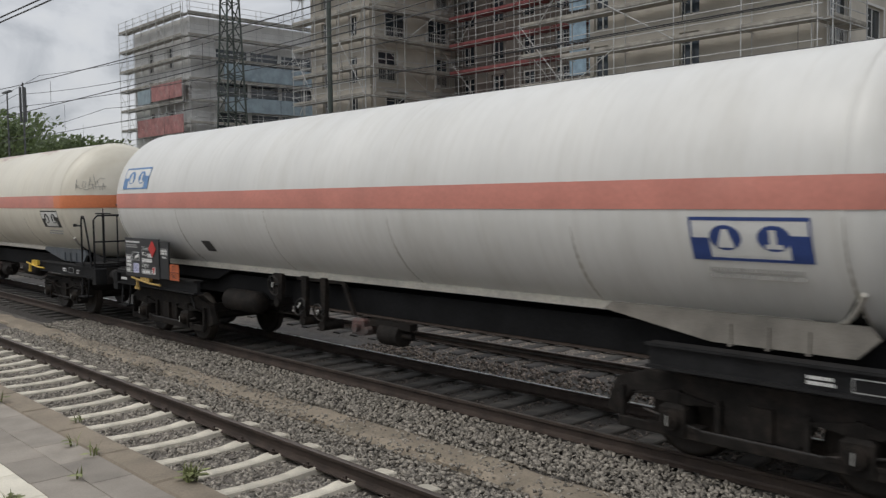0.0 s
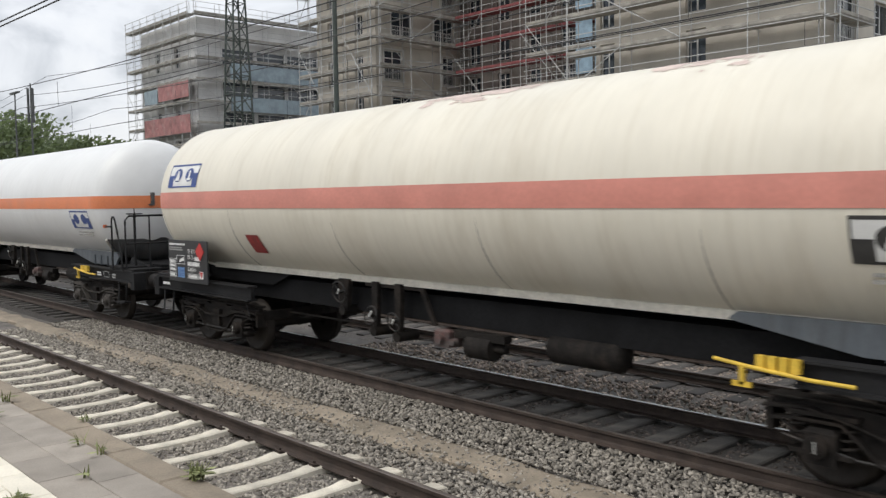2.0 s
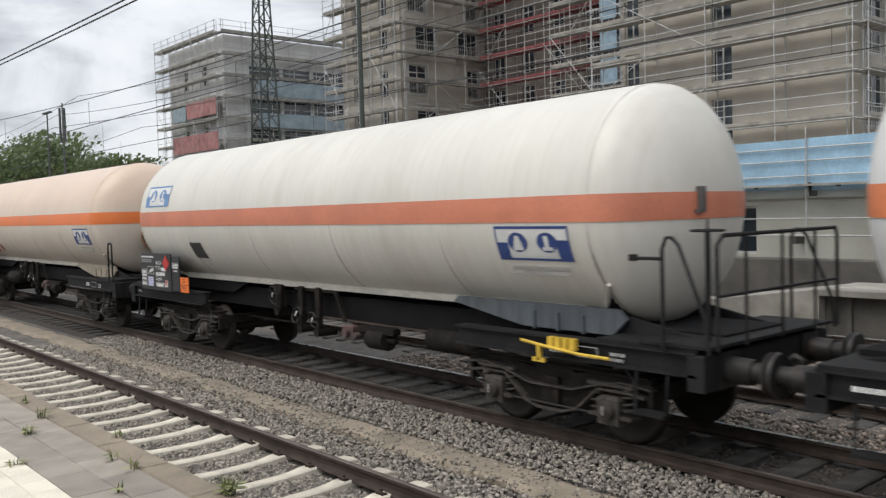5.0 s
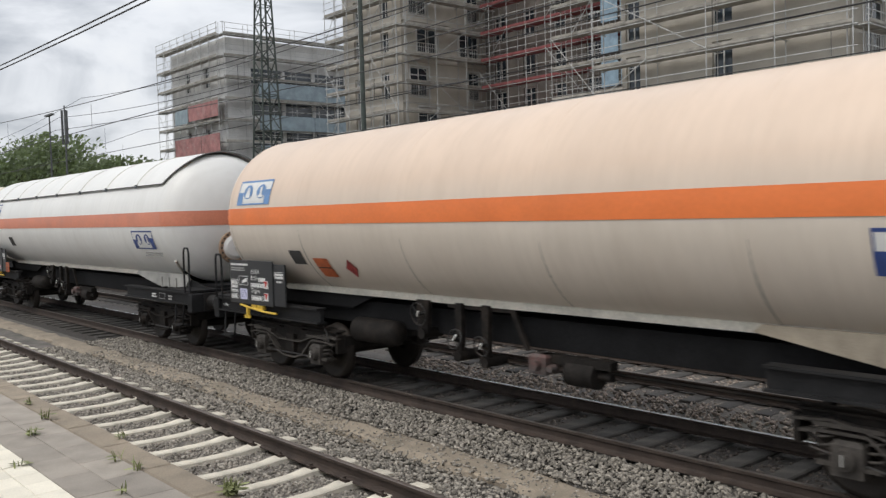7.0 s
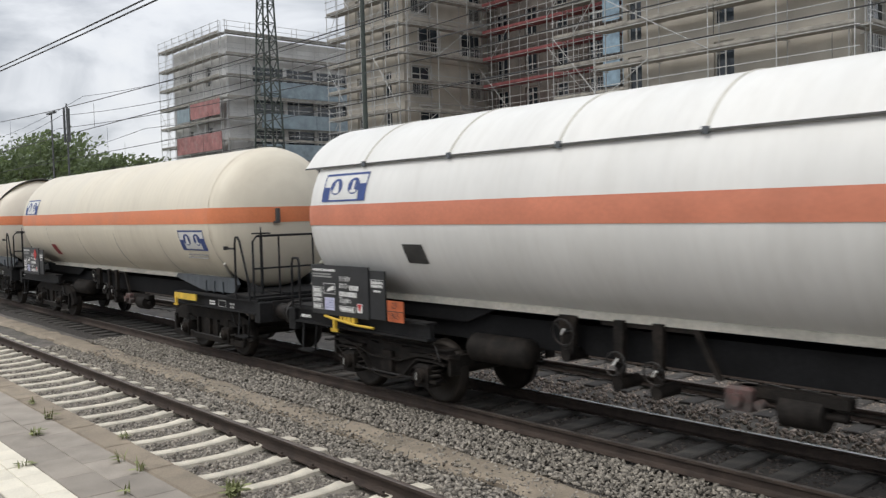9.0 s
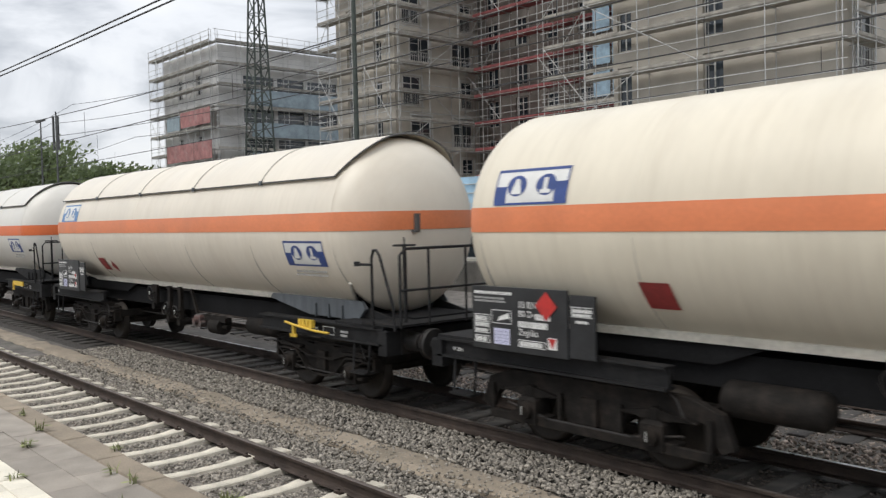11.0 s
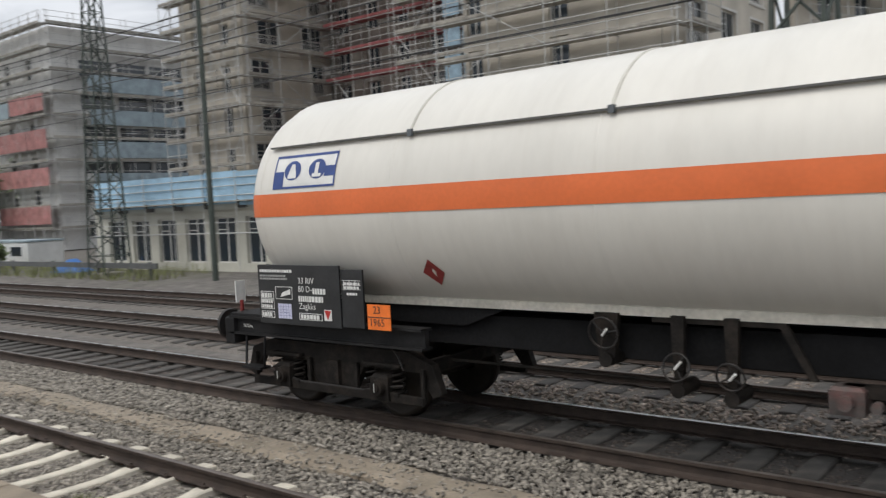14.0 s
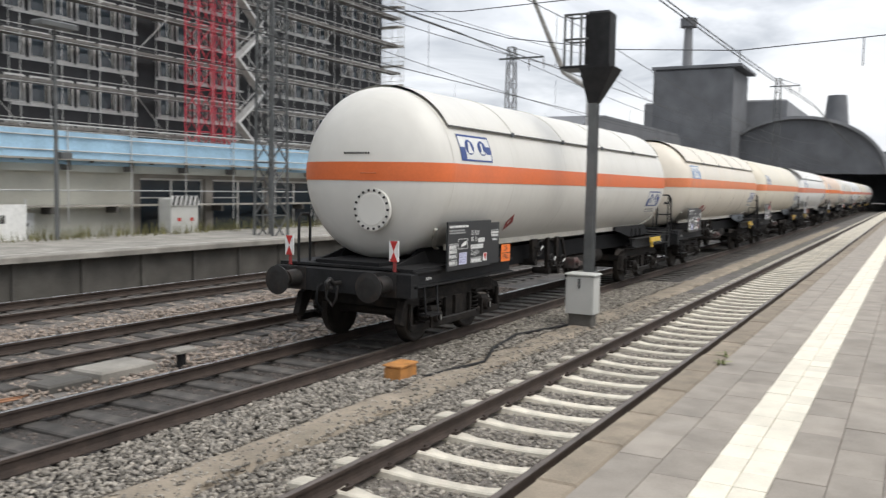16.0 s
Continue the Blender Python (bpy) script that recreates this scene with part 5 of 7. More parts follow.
M_STRIPED = mat("worn_hatched_lever", (0.6, 0.4, 0.12), 0.6, var=0.4, scale=9, spots=0.6, spot_color=(0.06, 0.05, 0.04), spot_scale=8)
M_RUSTSTAIN = mat("pink_rust_bloom", (0.66, 0.53, 0.47), 0.5, var=0.25, scale=3, bump=0)

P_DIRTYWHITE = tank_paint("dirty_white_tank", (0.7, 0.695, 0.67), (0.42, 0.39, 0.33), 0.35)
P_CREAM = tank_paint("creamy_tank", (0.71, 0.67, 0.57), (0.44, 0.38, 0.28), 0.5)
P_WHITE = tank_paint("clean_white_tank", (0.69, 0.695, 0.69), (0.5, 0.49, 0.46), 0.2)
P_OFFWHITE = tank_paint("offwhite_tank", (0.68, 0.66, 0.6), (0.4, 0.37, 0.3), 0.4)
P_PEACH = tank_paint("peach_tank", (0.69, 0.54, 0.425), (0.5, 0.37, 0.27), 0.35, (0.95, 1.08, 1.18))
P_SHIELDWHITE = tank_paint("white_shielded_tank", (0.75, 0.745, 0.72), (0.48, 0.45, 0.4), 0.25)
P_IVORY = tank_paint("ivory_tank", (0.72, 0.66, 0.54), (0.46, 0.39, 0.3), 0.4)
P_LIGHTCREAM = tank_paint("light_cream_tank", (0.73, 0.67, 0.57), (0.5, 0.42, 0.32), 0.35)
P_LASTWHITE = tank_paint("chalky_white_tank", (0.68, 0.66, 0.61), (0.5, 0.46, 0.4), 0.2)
S_PINK = mat("faded_salmon_stripe", (0.62, 0.245, 0.195), 0.45, var=0.14, scale=1.5, fine=20, bump=0, spots=0.3, spot_color=(0.68, 0.33, 0.27), spot_scale=1)
S_SALMON = mat("salmon_orange_stripe", (0.64, 0.225, 0.135), 0.45, var=0.14, scale=1.5, fine=20, bump=0, spots=0.3, spot_color=(0.68, 0.3, 0.2), spot_scale=1)
S_SOFTORANGE = mat("sun_faded_orange_stripe", (0.72, 0.225, 0.095), 0.42, var=0.12, scale=1.5, fine=20, bump=0, spots=0.25, spot_color=(0.7, 0.3, 0.17), spot_scale=1)
S_ORANGE = mat("orange_stripe", (0.8, 0.2, 0.05), 0.42, var=0.1, scale=1.5, fine=20, bump=0, spots=0.2, spot_color=(0.72, 0.26, 0.1), spot_scale=1)
S_LASTORANGE = mat("red_orange_stripe", (0.72, 0.16, 0.045), 0.42, var=0.1, scale=1.5, fine=20, bump=0, spots=0.2, spot_color=(0.66, 0.2, 0.08), spot_scale=1)
W_GREY = mat("weld_dirt_grey", (0.4, 0.375, 0.32), 0.7, var=0.3, scale=3, bump=0.05)
W_PALE = mat("weld_pale", (0.58, 0.56, 0.5), 0.55, var=0.2, scale=3, bump=0.05)

WHEELSET = wheelset_mesh().data("wheelset", M_WHEEL)
BASE = dict(length=16.8, end="railing", seams=True, saddle=M_STEELGREY, weld=W_GREY, hatch=M_RUSTSTAIN)
OFS = (0.0, 18.36, 35.51, 51.81, 68.31, 86.42, 103.41, 119.97, 136.76)
SPANS = ((0.50, 17.06), (0.58, 16.77), (0.76, 15.36), (0.92, 15.10), (0.90, 15.46), (0.90, 17.12), (0.94, 15.40), (0.94, 15.54), (0.92, 15.58))

STRIPES = ((2.640, 2.940), (2.630, 2.940), (2.620, 2.910), (2.610, 2.920), (2.670, 2.970), (2.660, 2.980), (2.700, 3.010), (2.725, 3.025), (2.668, 2.973))  # lower and upper edge of each painted stripe


def spec(k, **kw):
    d = dict(BASE, offset=OFS[k], length=(OFS[k] - OFS[k - 1]) if k else 18.6, tank_span=SPANS[k], stripe_z=STRIPES[k])
    d.update(kw)
    return d


wagon(spec(0, heavy=True, paint=P_DIRTYWHITE, stripe=S_PINK, label="dirty white bogie tank wagon with a faded salmon stripe", tank="dirty white cylindrical tank with grey weld streaks", stripe_label="faded salmon-red stripe", ink_rear=M_SKYBLUE, ink_front=M_NAVY, leaf=True, lever=("hatched", 1.9), flame=0.2, plate=2, placards=(("empty", 4.5, 1.83, 0.25),), saddle=mat("dusty_saddle", (0.3, 0.275, 0.24), 0.7, var=0.3, scale=3)))
wagon(spec(1, paint=P_CREAM, stripe=S_PINK, label="cream grimy bogie tank wagon with scrawled graffiti", tank="cream grimy tank with rust bloom on its crown", stripe_label="salmon-red stripe", ink_rear=M_NAVY, ink_front=M_GRIME, lever=("rod", 13.5), flame=0.2, placards=(("card", 4.3, 1.85, 0.32),), rust=((8.2, 0, 2.2), (12.0, 0, 1.4)), rail=17.15, grid=M_SKYBLUE, table=False))
wagon(spec(2, dusty=True, paint=P_WHITE, stripe=S_SOFTORANGE, label="clean white bogie tank wagon with a bright orange stripe", tank="clean white tank", stripe_label="bright orange stripe", ink_rear=M_SKYBLUE, ink_front=M_NAVY, core=False, seams=False, lever=("rod", 13.5), flame=0.2, plate=1, yellowtip=True, darkend=True, placards=(("empty", 4.0, 2.2, 0.3),), greyvalve=True))
wagon(spec(3, dusty=True, paint=P_OFFWHITE, stripe=S_SALMON, label="off-white grimy bogie tank wagon with a salmon stripe", tank="off-white tank with dirt on its lower flank", stripe_label="salmon-red stripe", ink_rear=M_SKYBLUE, ink_front=M_NAVY, lever=("rod", 13.5), flame=0.25, plate=1, triangles=1, placards=(("empty", 3.9, 1.95, 0.4),)))
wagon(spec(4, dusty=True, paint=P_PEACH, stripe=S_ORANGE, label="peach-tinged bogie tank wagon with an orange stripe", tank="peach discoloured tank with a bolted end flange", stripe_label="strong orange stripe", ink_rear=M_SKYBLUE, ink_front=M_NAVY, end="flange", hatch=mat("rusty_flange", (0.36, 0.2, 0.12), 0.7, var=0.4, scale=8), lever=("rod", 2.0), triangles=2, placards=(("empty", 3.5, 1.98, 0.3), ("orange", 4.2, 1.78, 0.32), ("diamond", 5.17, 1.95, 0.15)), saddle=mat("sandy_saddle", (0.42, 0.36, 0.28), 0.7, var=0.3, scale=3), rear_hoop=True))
wagon(spec(5, mark=2.45, hatch_z=2.16, paint=P_SHIELDWHITE, stripe=S_SALMON, label="white bogie tank wagon with a ribbed sun shield", tank="white tank with a bolted end flange", stripe_label="salmon-orange stripe", ink_rear=M_NAVY, ink_front=M_NAVY, end="flange", hatch=mat("brown_flange", (0.4, 0.27, 0.18), 0.7, var=0.4, scale=8), shield=2, shield_span=(1.15, 16.6, 0.4, 2.83, 1.98), seams=False, lever=("rod", 2.0), plate=2, placards=(("empty", 3.9, 2.1, 0.35),), weld=W_PALE, rear_hoop=True, saddle=mat("white_saddle", (0.46, 0.45, 0.42), 0.7, var=0.3, scale=3)))
wagon(spec(6, heavy=True, paint=P_IVORY, stripe=S_SOFTORANGE, label="ivory bogie tank wagon with an orange stripe", tank="ivory tank with faint weld rings", stripe_label="orange stripe", ink_rear=M_NAVY, ink_front=M_NAVY, lever=("bar", 12.9), leaf=True, flame=0.15, triangles=1, placards=(("card", 4.0, 1.85, 0.3),)))
wagon(spec(7, paint=P_LIGHTCREAM, stripe=S_SOFTORANGE, label="light cream bogie tank wagon with a sun shield", tank="light cream tank under a sun shield", stripe_label="orange stripe", ink_rear=M_SKYBLUE, ink_front=M_NAVY, shield=1, shield_span=(1.55, 15.08, 0.36, 4.16, 2.74), lever=("rod", 13.5), triangles=2, placards=(("card", 4.12, 1.8, 0.3), ("diamond", 4.88, 1.9, 0.15)), saddle=M_STEELGREY))
LAST = wagon(spec(8, rear_mark=0.98, heavy=True, paint=P_LASTWHITE, stripe=S_LASTORANGE, label="chalky white last tank wagon with red-white tail boards", tank="chalky white tank under a sun shield", stripe_label="red-orange stripe", ink_rear=M_NAVY, ink_front=M_NAVY, shield=1, shield_span=(1.72, 14.98, 0.25, 4.25, 2.64), torn=True, bogie=2.5, lever=("bar", 13.7), plate=1, weld=W_PALE, placards=(("diamond", 4.42, 1.93, 0.165),), saddle=M_BLACK))

# ---- the building site behind the tracks ----
M_RENDER = mat("beige_grey_render", (0.6, 0.555, 0.48), 0.92, var=0.22, scale=0.5, fine=30, bump=0.15, spots=0.5, spot_color=(0.4, 0.36, 0.3), spot_scale=0.35)
M_SHELLCON = mat("raw_grey_concrete", (0.74, 0.735, 0.72), 0.92, var=0.2, scale=0.5, fine=30, bump=0.15, spots=0.5, spot_color=(0.5, 0.49, 0.46), spot_scale=0.3)
M_PALECON = mat("pale_cast_concrete", (0.56, 0.55, 0.48), 0.9, var=0.2, scale=0.6, fine=30, bump=0.15, spots=0.6, spot_color=(0.36, 0.33, 0.27), spot_scale=0.4)
M_DARKWALL = mat("dark_wall_and_unlit_core", (0.035, 0.036, 0.04), 0.9, var=0.4, scale=0.8, fine=30, bump=0.1)
# shade of the recess and bays is put into this brown
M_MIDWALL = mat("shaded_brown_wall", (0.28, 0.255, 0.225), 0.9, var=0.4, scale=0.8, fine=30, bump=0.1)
M_TUBE = mat("galvanised_tube", (0.58, 0.58, 0.57), 0.55, metal=0.3, var=0.25, scale=3, bump=0)
M_DECK = mat("weathered_scaffold_deck", (0.4, 0.375, 0.33), 0.85, var=0.35, scale=2, bump=0.1, rand=0.2)
M_DECKDARK = mat("dark_scaffold_deck", (0.17, 0.16, 0.15), 0.85, var=0.35, scale=2, bump=0.1)
M_DECKRED = mat("red_scaffold_deck", (0.34, 0.1, 0.1), 0.8, var=0.3, scale=2, bump=0.1, rand=0.2)
M_TARP = mat("pale_blue_sheeting", (0.36, 0.56, 0.72), 0.55, var=0.2, scale=1.2, fine=12, bump=0.5, rand=0.07)
# darker copy of the pale blue sheeting, courtyard shade in its colour
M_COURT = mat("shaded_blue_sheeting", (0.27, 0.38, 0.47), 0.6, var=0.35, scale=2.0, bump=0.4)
M_NETBLUE = mat("grey_blue_netting", (0.3, 0.37, 0.41), 0.8, var=0.3, scale=1.5, bump=0.2)
M_NETRED = mat("faded_red_netting", (0.47, 0.22, 0.21), 0.8, var=0.4, scale=1.5, bump=0.2, rand=0.15, spots=0.5, spot_color=(0.5, 0.42, 0.4), spot_scale=0.9)
M_HOIST = mat("red_hoist_paint", (0.6, 0.05, 0.08), 0.5, var=0.2, scale=4, bump=0)
M_FRAME = mat("white_window_frame", (0.62, 0.61, 0.58), 0.5, var=0.08, scale=5, bump=0)
M_PIER = mat("light_window_surround", (0.64, 0.63, 0.62), 0.8, var=0.15, scale=2, bump=0.05)
M_GLASS = glass("dark_room_glass")
M_MASTGREEN = mat("dark_green_mast_paint", (0.06, 0.075, 0.065), 0.7, var=0.3, scale=3, bump=0.1)
M_MASTGREY = mat("grey_mast_steel", (0.14, 0.145, 0.145), 0.65, metal=0.3, var=0.3, scale=3, bump=0.1)
M_WIRE = mat("dark_wire", (0.03, 0.03, 0.03), 0.6, var=0.1, scale=5, bump=0)
M_INSUL = mat("brown_insulator", (0.09, 0.06, 0.045), 0.35, var=0.2, scale=5, bump=0)
M_CABINET = mat("light_grey_cabinet", (0.55, 0.55, 0.52), 0.5, var=0.12, scale=3, bump=0.02, spots=0.3, spot_color=(0.35, 0.33, 0.3), spot_scale=3)
M_PALLET = mat("sand_coloured_pallet_load", (0.38, 0.33, 0.24), 0.9, var=0.25, scale=3, bump=0.1, rand=0.3)
M_CONTAINER = mat("white_site_cabin", (0.66, 0.67, 0.66), 0.55, var=0.12, scale=2, bump=0.05)
M_BLUE = mat("blue_sheet", (0.05, 0.18, 0.5), 0.6, var=0.3, scale=3, bump=0.3)
M_LEAF = mat("tree_leaf", (0.17, 0.215, 0.125), 0.75, var=0.4, scale=1.0, bump=0, rand=0.5, island=True)
_nt = M_LEAF.node_tree
_tr, _mx = _nt.nodes.new("ShaderNodeBsdfTranslucent"), _nt.nodes.new("ShaderNodeMixShader")
_tr.inputs["Color"].default_value = (0.2, 0.26, 0.1, 1)
_mx.inputs[0].default_value = 0.4
_nt.links.new(_nt.nodes["Principled BSDF"].outputs[0], _mx.inputs[1])
_nt.links.new(_tr.outputs[0], _mx.inputs[2])
_nt.links.new(_mx.outputs[0], _nt.nodes["Material Output"].inputs[0])
M_BARK = mat("bark", (0.1, 0.08, 0.06), 0.95, var=0.4, scale=5, bump=0.5)

WIN = {}


def window_mesh(w, h, kind):
    key = (w, h, kind)
    if key not in WIN:
        f = Mesh()
        t = 0.07
        f.box(0, 0, 0, t, 0.08, h).box(w - t, 0, 0, w, 0.08, h).box(t, 0, h - t, w - t, 0.08, h).box(t, 0, 0, w - t, 0.08, t)
        if kind != "small":
            f.box(w / 2 - 0.04, 0.005, t, w / 2 + 0.04, 0.075, h - t)
            f.box(t, 0.01, h * 0.72, w / 2 - 0.04, 0.07, h * 0.72 + 0.04)
        s = Mesh()
        # plaster surround and sill
        s.box(-0.14, -0.18, -0.02, -0.01, -0.02, h + 0.13).box(w + 0.01, -0.18, -0.02, w + 0.14, -0.02, h + 0.13).box(-0.01, -0.18, h + 0.01, w + 0.01, -0.02, h + 0.13).box(-0.18, -0.24, -0.12, w + 0.18, 0.0, -0.025)
        b = Mesh()
        if kind == "french":
            b.box(0, -0.14, 0.95, w, -0.1, 1.0).box(0, -0.14, 0.06, w, -0.1, 0.1)
            for k in range(11):
                x = w * (k + 0.5) / 11
                b.box(x - 0.012, -0.13, 0.1, x + 0.012, -0.11, 0.95)
        p = Mesh().box(t, 0.03, t, w - t, 0.05, h - t)
        WIN[key] = (f.data("window_frame", M_FRAME), p.data("pane", M_GLASS), s.data("surround", M_FRAME if kind != "small" else M_PIER), b.data("balcony_railing", M_FRAME) if b.v else None)
    return WIN[key]


def facade(parent, at, length, z0, z1, wins, material, label, kind="french", thick=0.35, pane_only=False):
    """A wall with true openings; its outer face is the plane y = 0 of its own space."""
    us = sorted({0.0, length} | {u for u, z, w, h in wins} | {u + w for u, z, w, h in wins})
    zs = sorted({z0, z1} | {z for u, z, w, h in wins} | {z + h for u, z, w, h in wins})
    m = Mesh()
    for a, b in zip(us, us[1:]):
        start = None
        for c, d in zip(zs, zs[1:]):
            hole = any(u - 1e-4 <= a and b <= u + w + 1e-4 and z - 1e-4 <= c and d <= z + h + 1e-4 for u, z, w, h in wins)
            if not hole and start is None:
                start = c
            if start is not None and (hole or d == z1):
                m.box(a, 0, start, b, thick, c if hole else d)
                start = None
    me = m.data("wall", material)
    bm = bmesh.new()
    bm.from_mesh(me)
    bmesh.ops.remove_doubles(bm, verts=bm.verts, dist=1e-4)
    bm.to_mesh(me)
    bm.free()
    wall = part("wall", me, None, parent, label, at=at)
    for u, z, w, h in wins:
        f, p, s, b = window_mesh(round(w, 2), round(h, 2), kind)
        k = part("window", f, None, parent, at=at @ pose(u, 0.16, z))
        part("pane", p, None, k)
        if not pane_only:
            part("surround", s, None, k)
        if b:
            part("balcony_railing", b, None, k)
    return wall


def scaffold(label, at, length, z0, z1, lift=2.0, bay=2.5, depth=0.9, deck=M_DECK, gap=0.25, nets=(), braces=True, rails=2):
    """Tube scaffolding before a wall: standards, decks at every lift, guard rails, diagonal braces."""
    s = thing("scaffold", label, "scaffold", "scaffolds on the building site", at=at)
    nb = max(1, round(length / bay))
    bay = length / nb
    y_in, y_out = -gap, -gap - depth
    post = Mesh().rod((0, 0, z0), (0, 0, z1 + 1.1), 0.028, 6, caps=False).data("standard", M_TUBE)
    for k in range(nb + 1):
        for y in (y_in, y_out):
            part("standard", post, None, s, at=pose(k * bay, y, 0))
    lev = list(np.arange(z0 + lift, z1 + 0.01, lift))
    run = Mesh().rod((-0.2, 0, 0), (length + 0.2, 0, 0), 0.024, 6, caps=False).data("guard_rail", M_TUBE)
    dk = Mesh()
    for k in range(nb):
        for q in range(3):
            dk.box(k * bay + 0.02, y_out + 0.02 + q * depth / 3, -0.06, (k + 1) * bay - 0.02, y_out + (q + 1) * depth / 3 - 0.01, 0.0)
    dk.box(0, y_out - 0.02, 0.0, length, y_out + 0.01, 0.15)
    dk = dk.data("deck", deck)
    led = Mesh().rod((0, y_out - 0.1, -0.1), (0, 0, -0.1), 0.024, 5, caps=False).data("transom", M_TUBE)
    for z in lev:
        part("deck", dk, None, s, at=pose(0, 0, z))
        for k in range(0, nb + 1, 2 if nb > 12 else 1):
            part("transom", led, None, s, at=pose(k * bay, 0, z))
        for q in range(rails):
            part("guard_rail", run, None, s, at=pose(0, y_out, z + 0.5 + 0.5 * q))
        part("guard_rail", run, None, s, at=pose(0, y_out, z - 0.1))
    if braces:
        br = Mesh().rod((0, y_out - 0.03, 0), (bay, y_out - 0.03, lift), 0.024, 5, caps=False).data("brace", M_TUBE)
        bl = Mesh().rod((bay, y_out - 0.03, 0), (0, y_out - 0.03, lift), 0.024, 5, caps=False).data("brace", M_TUBE)
        for i, z in enumerate([z0] + lev[:-1]):
            for k in range(i % 2, nb, 4):
                part("brace", br if (i + k) % 4 < 2 else bl, None, s, at=pose(k * bay, 0, z))
    for u0, u1, a, b, mt in nets:
        part("netting", Mesh().box(u0, y_out - 0.06, a, u1, y_out - 0.04, b), mt, s, "hung debris netting")
    return s


FRONT = lambda x, y: pose(x, y, 0)
SIDE = lambda x, y: pose(x, y, 0, 0, 0, 90)


def building_a():
    """Shell of flats, far down the line."""
    b = thing("apartment_shell", "grey concrete apartment shell under construction with open floors", "building")
    wins = [(u, z, 1.2, 2.0) for z in (3.6, 6.6, 9.6, 12.6, 15.6) for u in (3.2, 7.6)]
    facade(b, FRONT(-87.4, 38), 12.4, 0, 19.9, wins, M_SHELLCON, "grey block wall", "plain", pane_only=True)
    m = Mesh()
    for k in range(6):
        z = 3.0 * k + 1.6
        part("floor_slab", Mesh().box(-87.0, 38.36, z + 1.7, -75.36, 60, z + 2.0), M_SHELLCON, b)
    # near-black panes are added to darken the depth of these open floors
    facade(b, SIDE(-75.0, 38.36), 22, 0, 19.9, [(2.2, z, 19.3, 1.55) for z in (1.0, 3.9, 6.8, 9.7, 12.6, 15.7)], M_SHELLCON, "grey parapets between open floors", "plain", pane_only=True)
    for z in (3.9, 6.8, 9.7, 12.6, 15.7):
        for u in (5.5, 9.0, 13.0, 17.0):
            part("column", Mesh().box(-75.33, 38.4 + u, z, -75.03, 38.8 + u, z + 1.55), M_SHELLCON, b)
    part("parapet_roof", Mesh().box(-87.0, 38.36, 19.3, -75.4, 60.3, 19.5), M_SHELLCON, b)
    # near-black backing walls put the unlit interior into their colour
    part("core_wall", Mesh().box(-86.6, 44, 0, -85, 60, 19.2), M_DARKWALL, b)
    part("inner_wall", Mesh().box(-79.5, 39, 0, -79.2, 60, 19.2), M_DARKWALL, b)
    scaffold("galvanised tube scaffold with red and grey netting on a shell building", FRONT(-88.4, 38), 13.9, 0, 20, nets=[(7.4, 13.8, 12.4, 13.9, M_NETRED), (4.0, 14.0, 9.1, 10.8, M_NETRED), (4.0, 14.0, 5.8, 7.4, M_NETRED), (3.8, 13.8, 2.4, 4.0, M_NETRED), (4.2, 7.2, 12.3, 13.7, M_NETBLUE)], bay=1.8)
    scaffold("galvanised tube scaffold with blue-grey netting on open floors", SIDE(-75.0, 37.2), 23, 0, 20, nets=[(3.5, 23, 14.2, 15.7, M_NETBLUE), (3.5, 23, 11.2, 12.6, M_NETBLUE), (3.5, 23, 8.2, 9.7, M_NETBLUE), (3.5, 23, 5.2, 6.8, M_NETBLUE)], bay=2.6)


def building_b():
    b = thing("apartment_house", "beige rendered apartment house under scaffolding with white windows", "building")
    wins = [(u, z, 0.9, 1.9) for z in (5.3, 8.2, 11.1, 14.0, 16.9, 19.8) for u in (1.4, 4.8)]
    facade(b, FRONT(-55.4, 38), 7.2, 0, 23, wins, M_RENDER, "beige render", "plain", pane_only=True)
    wins = []
    for k, z in enumerate((5.35, 8.25, 11.2, 14.1, 17.05, 19.95)):
        wins += [(1.1, z, 1.9, 2.2), (5.2, z, 2.0, 2.2)] if k % 2 else [(0.4, z, 1.7, 2.1), (6.05, z, 1.2, 2.1)]
    facade(b, SIDE(-48.2, 38.36), 7.9, 0, 23, wins, M_RENDER, "beige render", "french")
    for z in (10.85, 13.75, 16.6):
        part("cornice", Mesh().box(-48.19, 38.0, z - 0.12, -48.02, 46.2, z), M_RENDER, b)
    part("roof", Mesh().box(-55.4, 38, 23.0, -48.2, 46.3, 23.3), M_DARKWALL, b)
    scaffold("weathered tube scaffold round a beige house", FRONT(-56.2, 38), 8.9, 0, 24, bay=1.6)
    scaffold("weathered tube scaffold on a gable with white windows", SIDE(-48.2, 37.4), 8.6, 0, 24, bay=2.9, rails=1, braces=True)


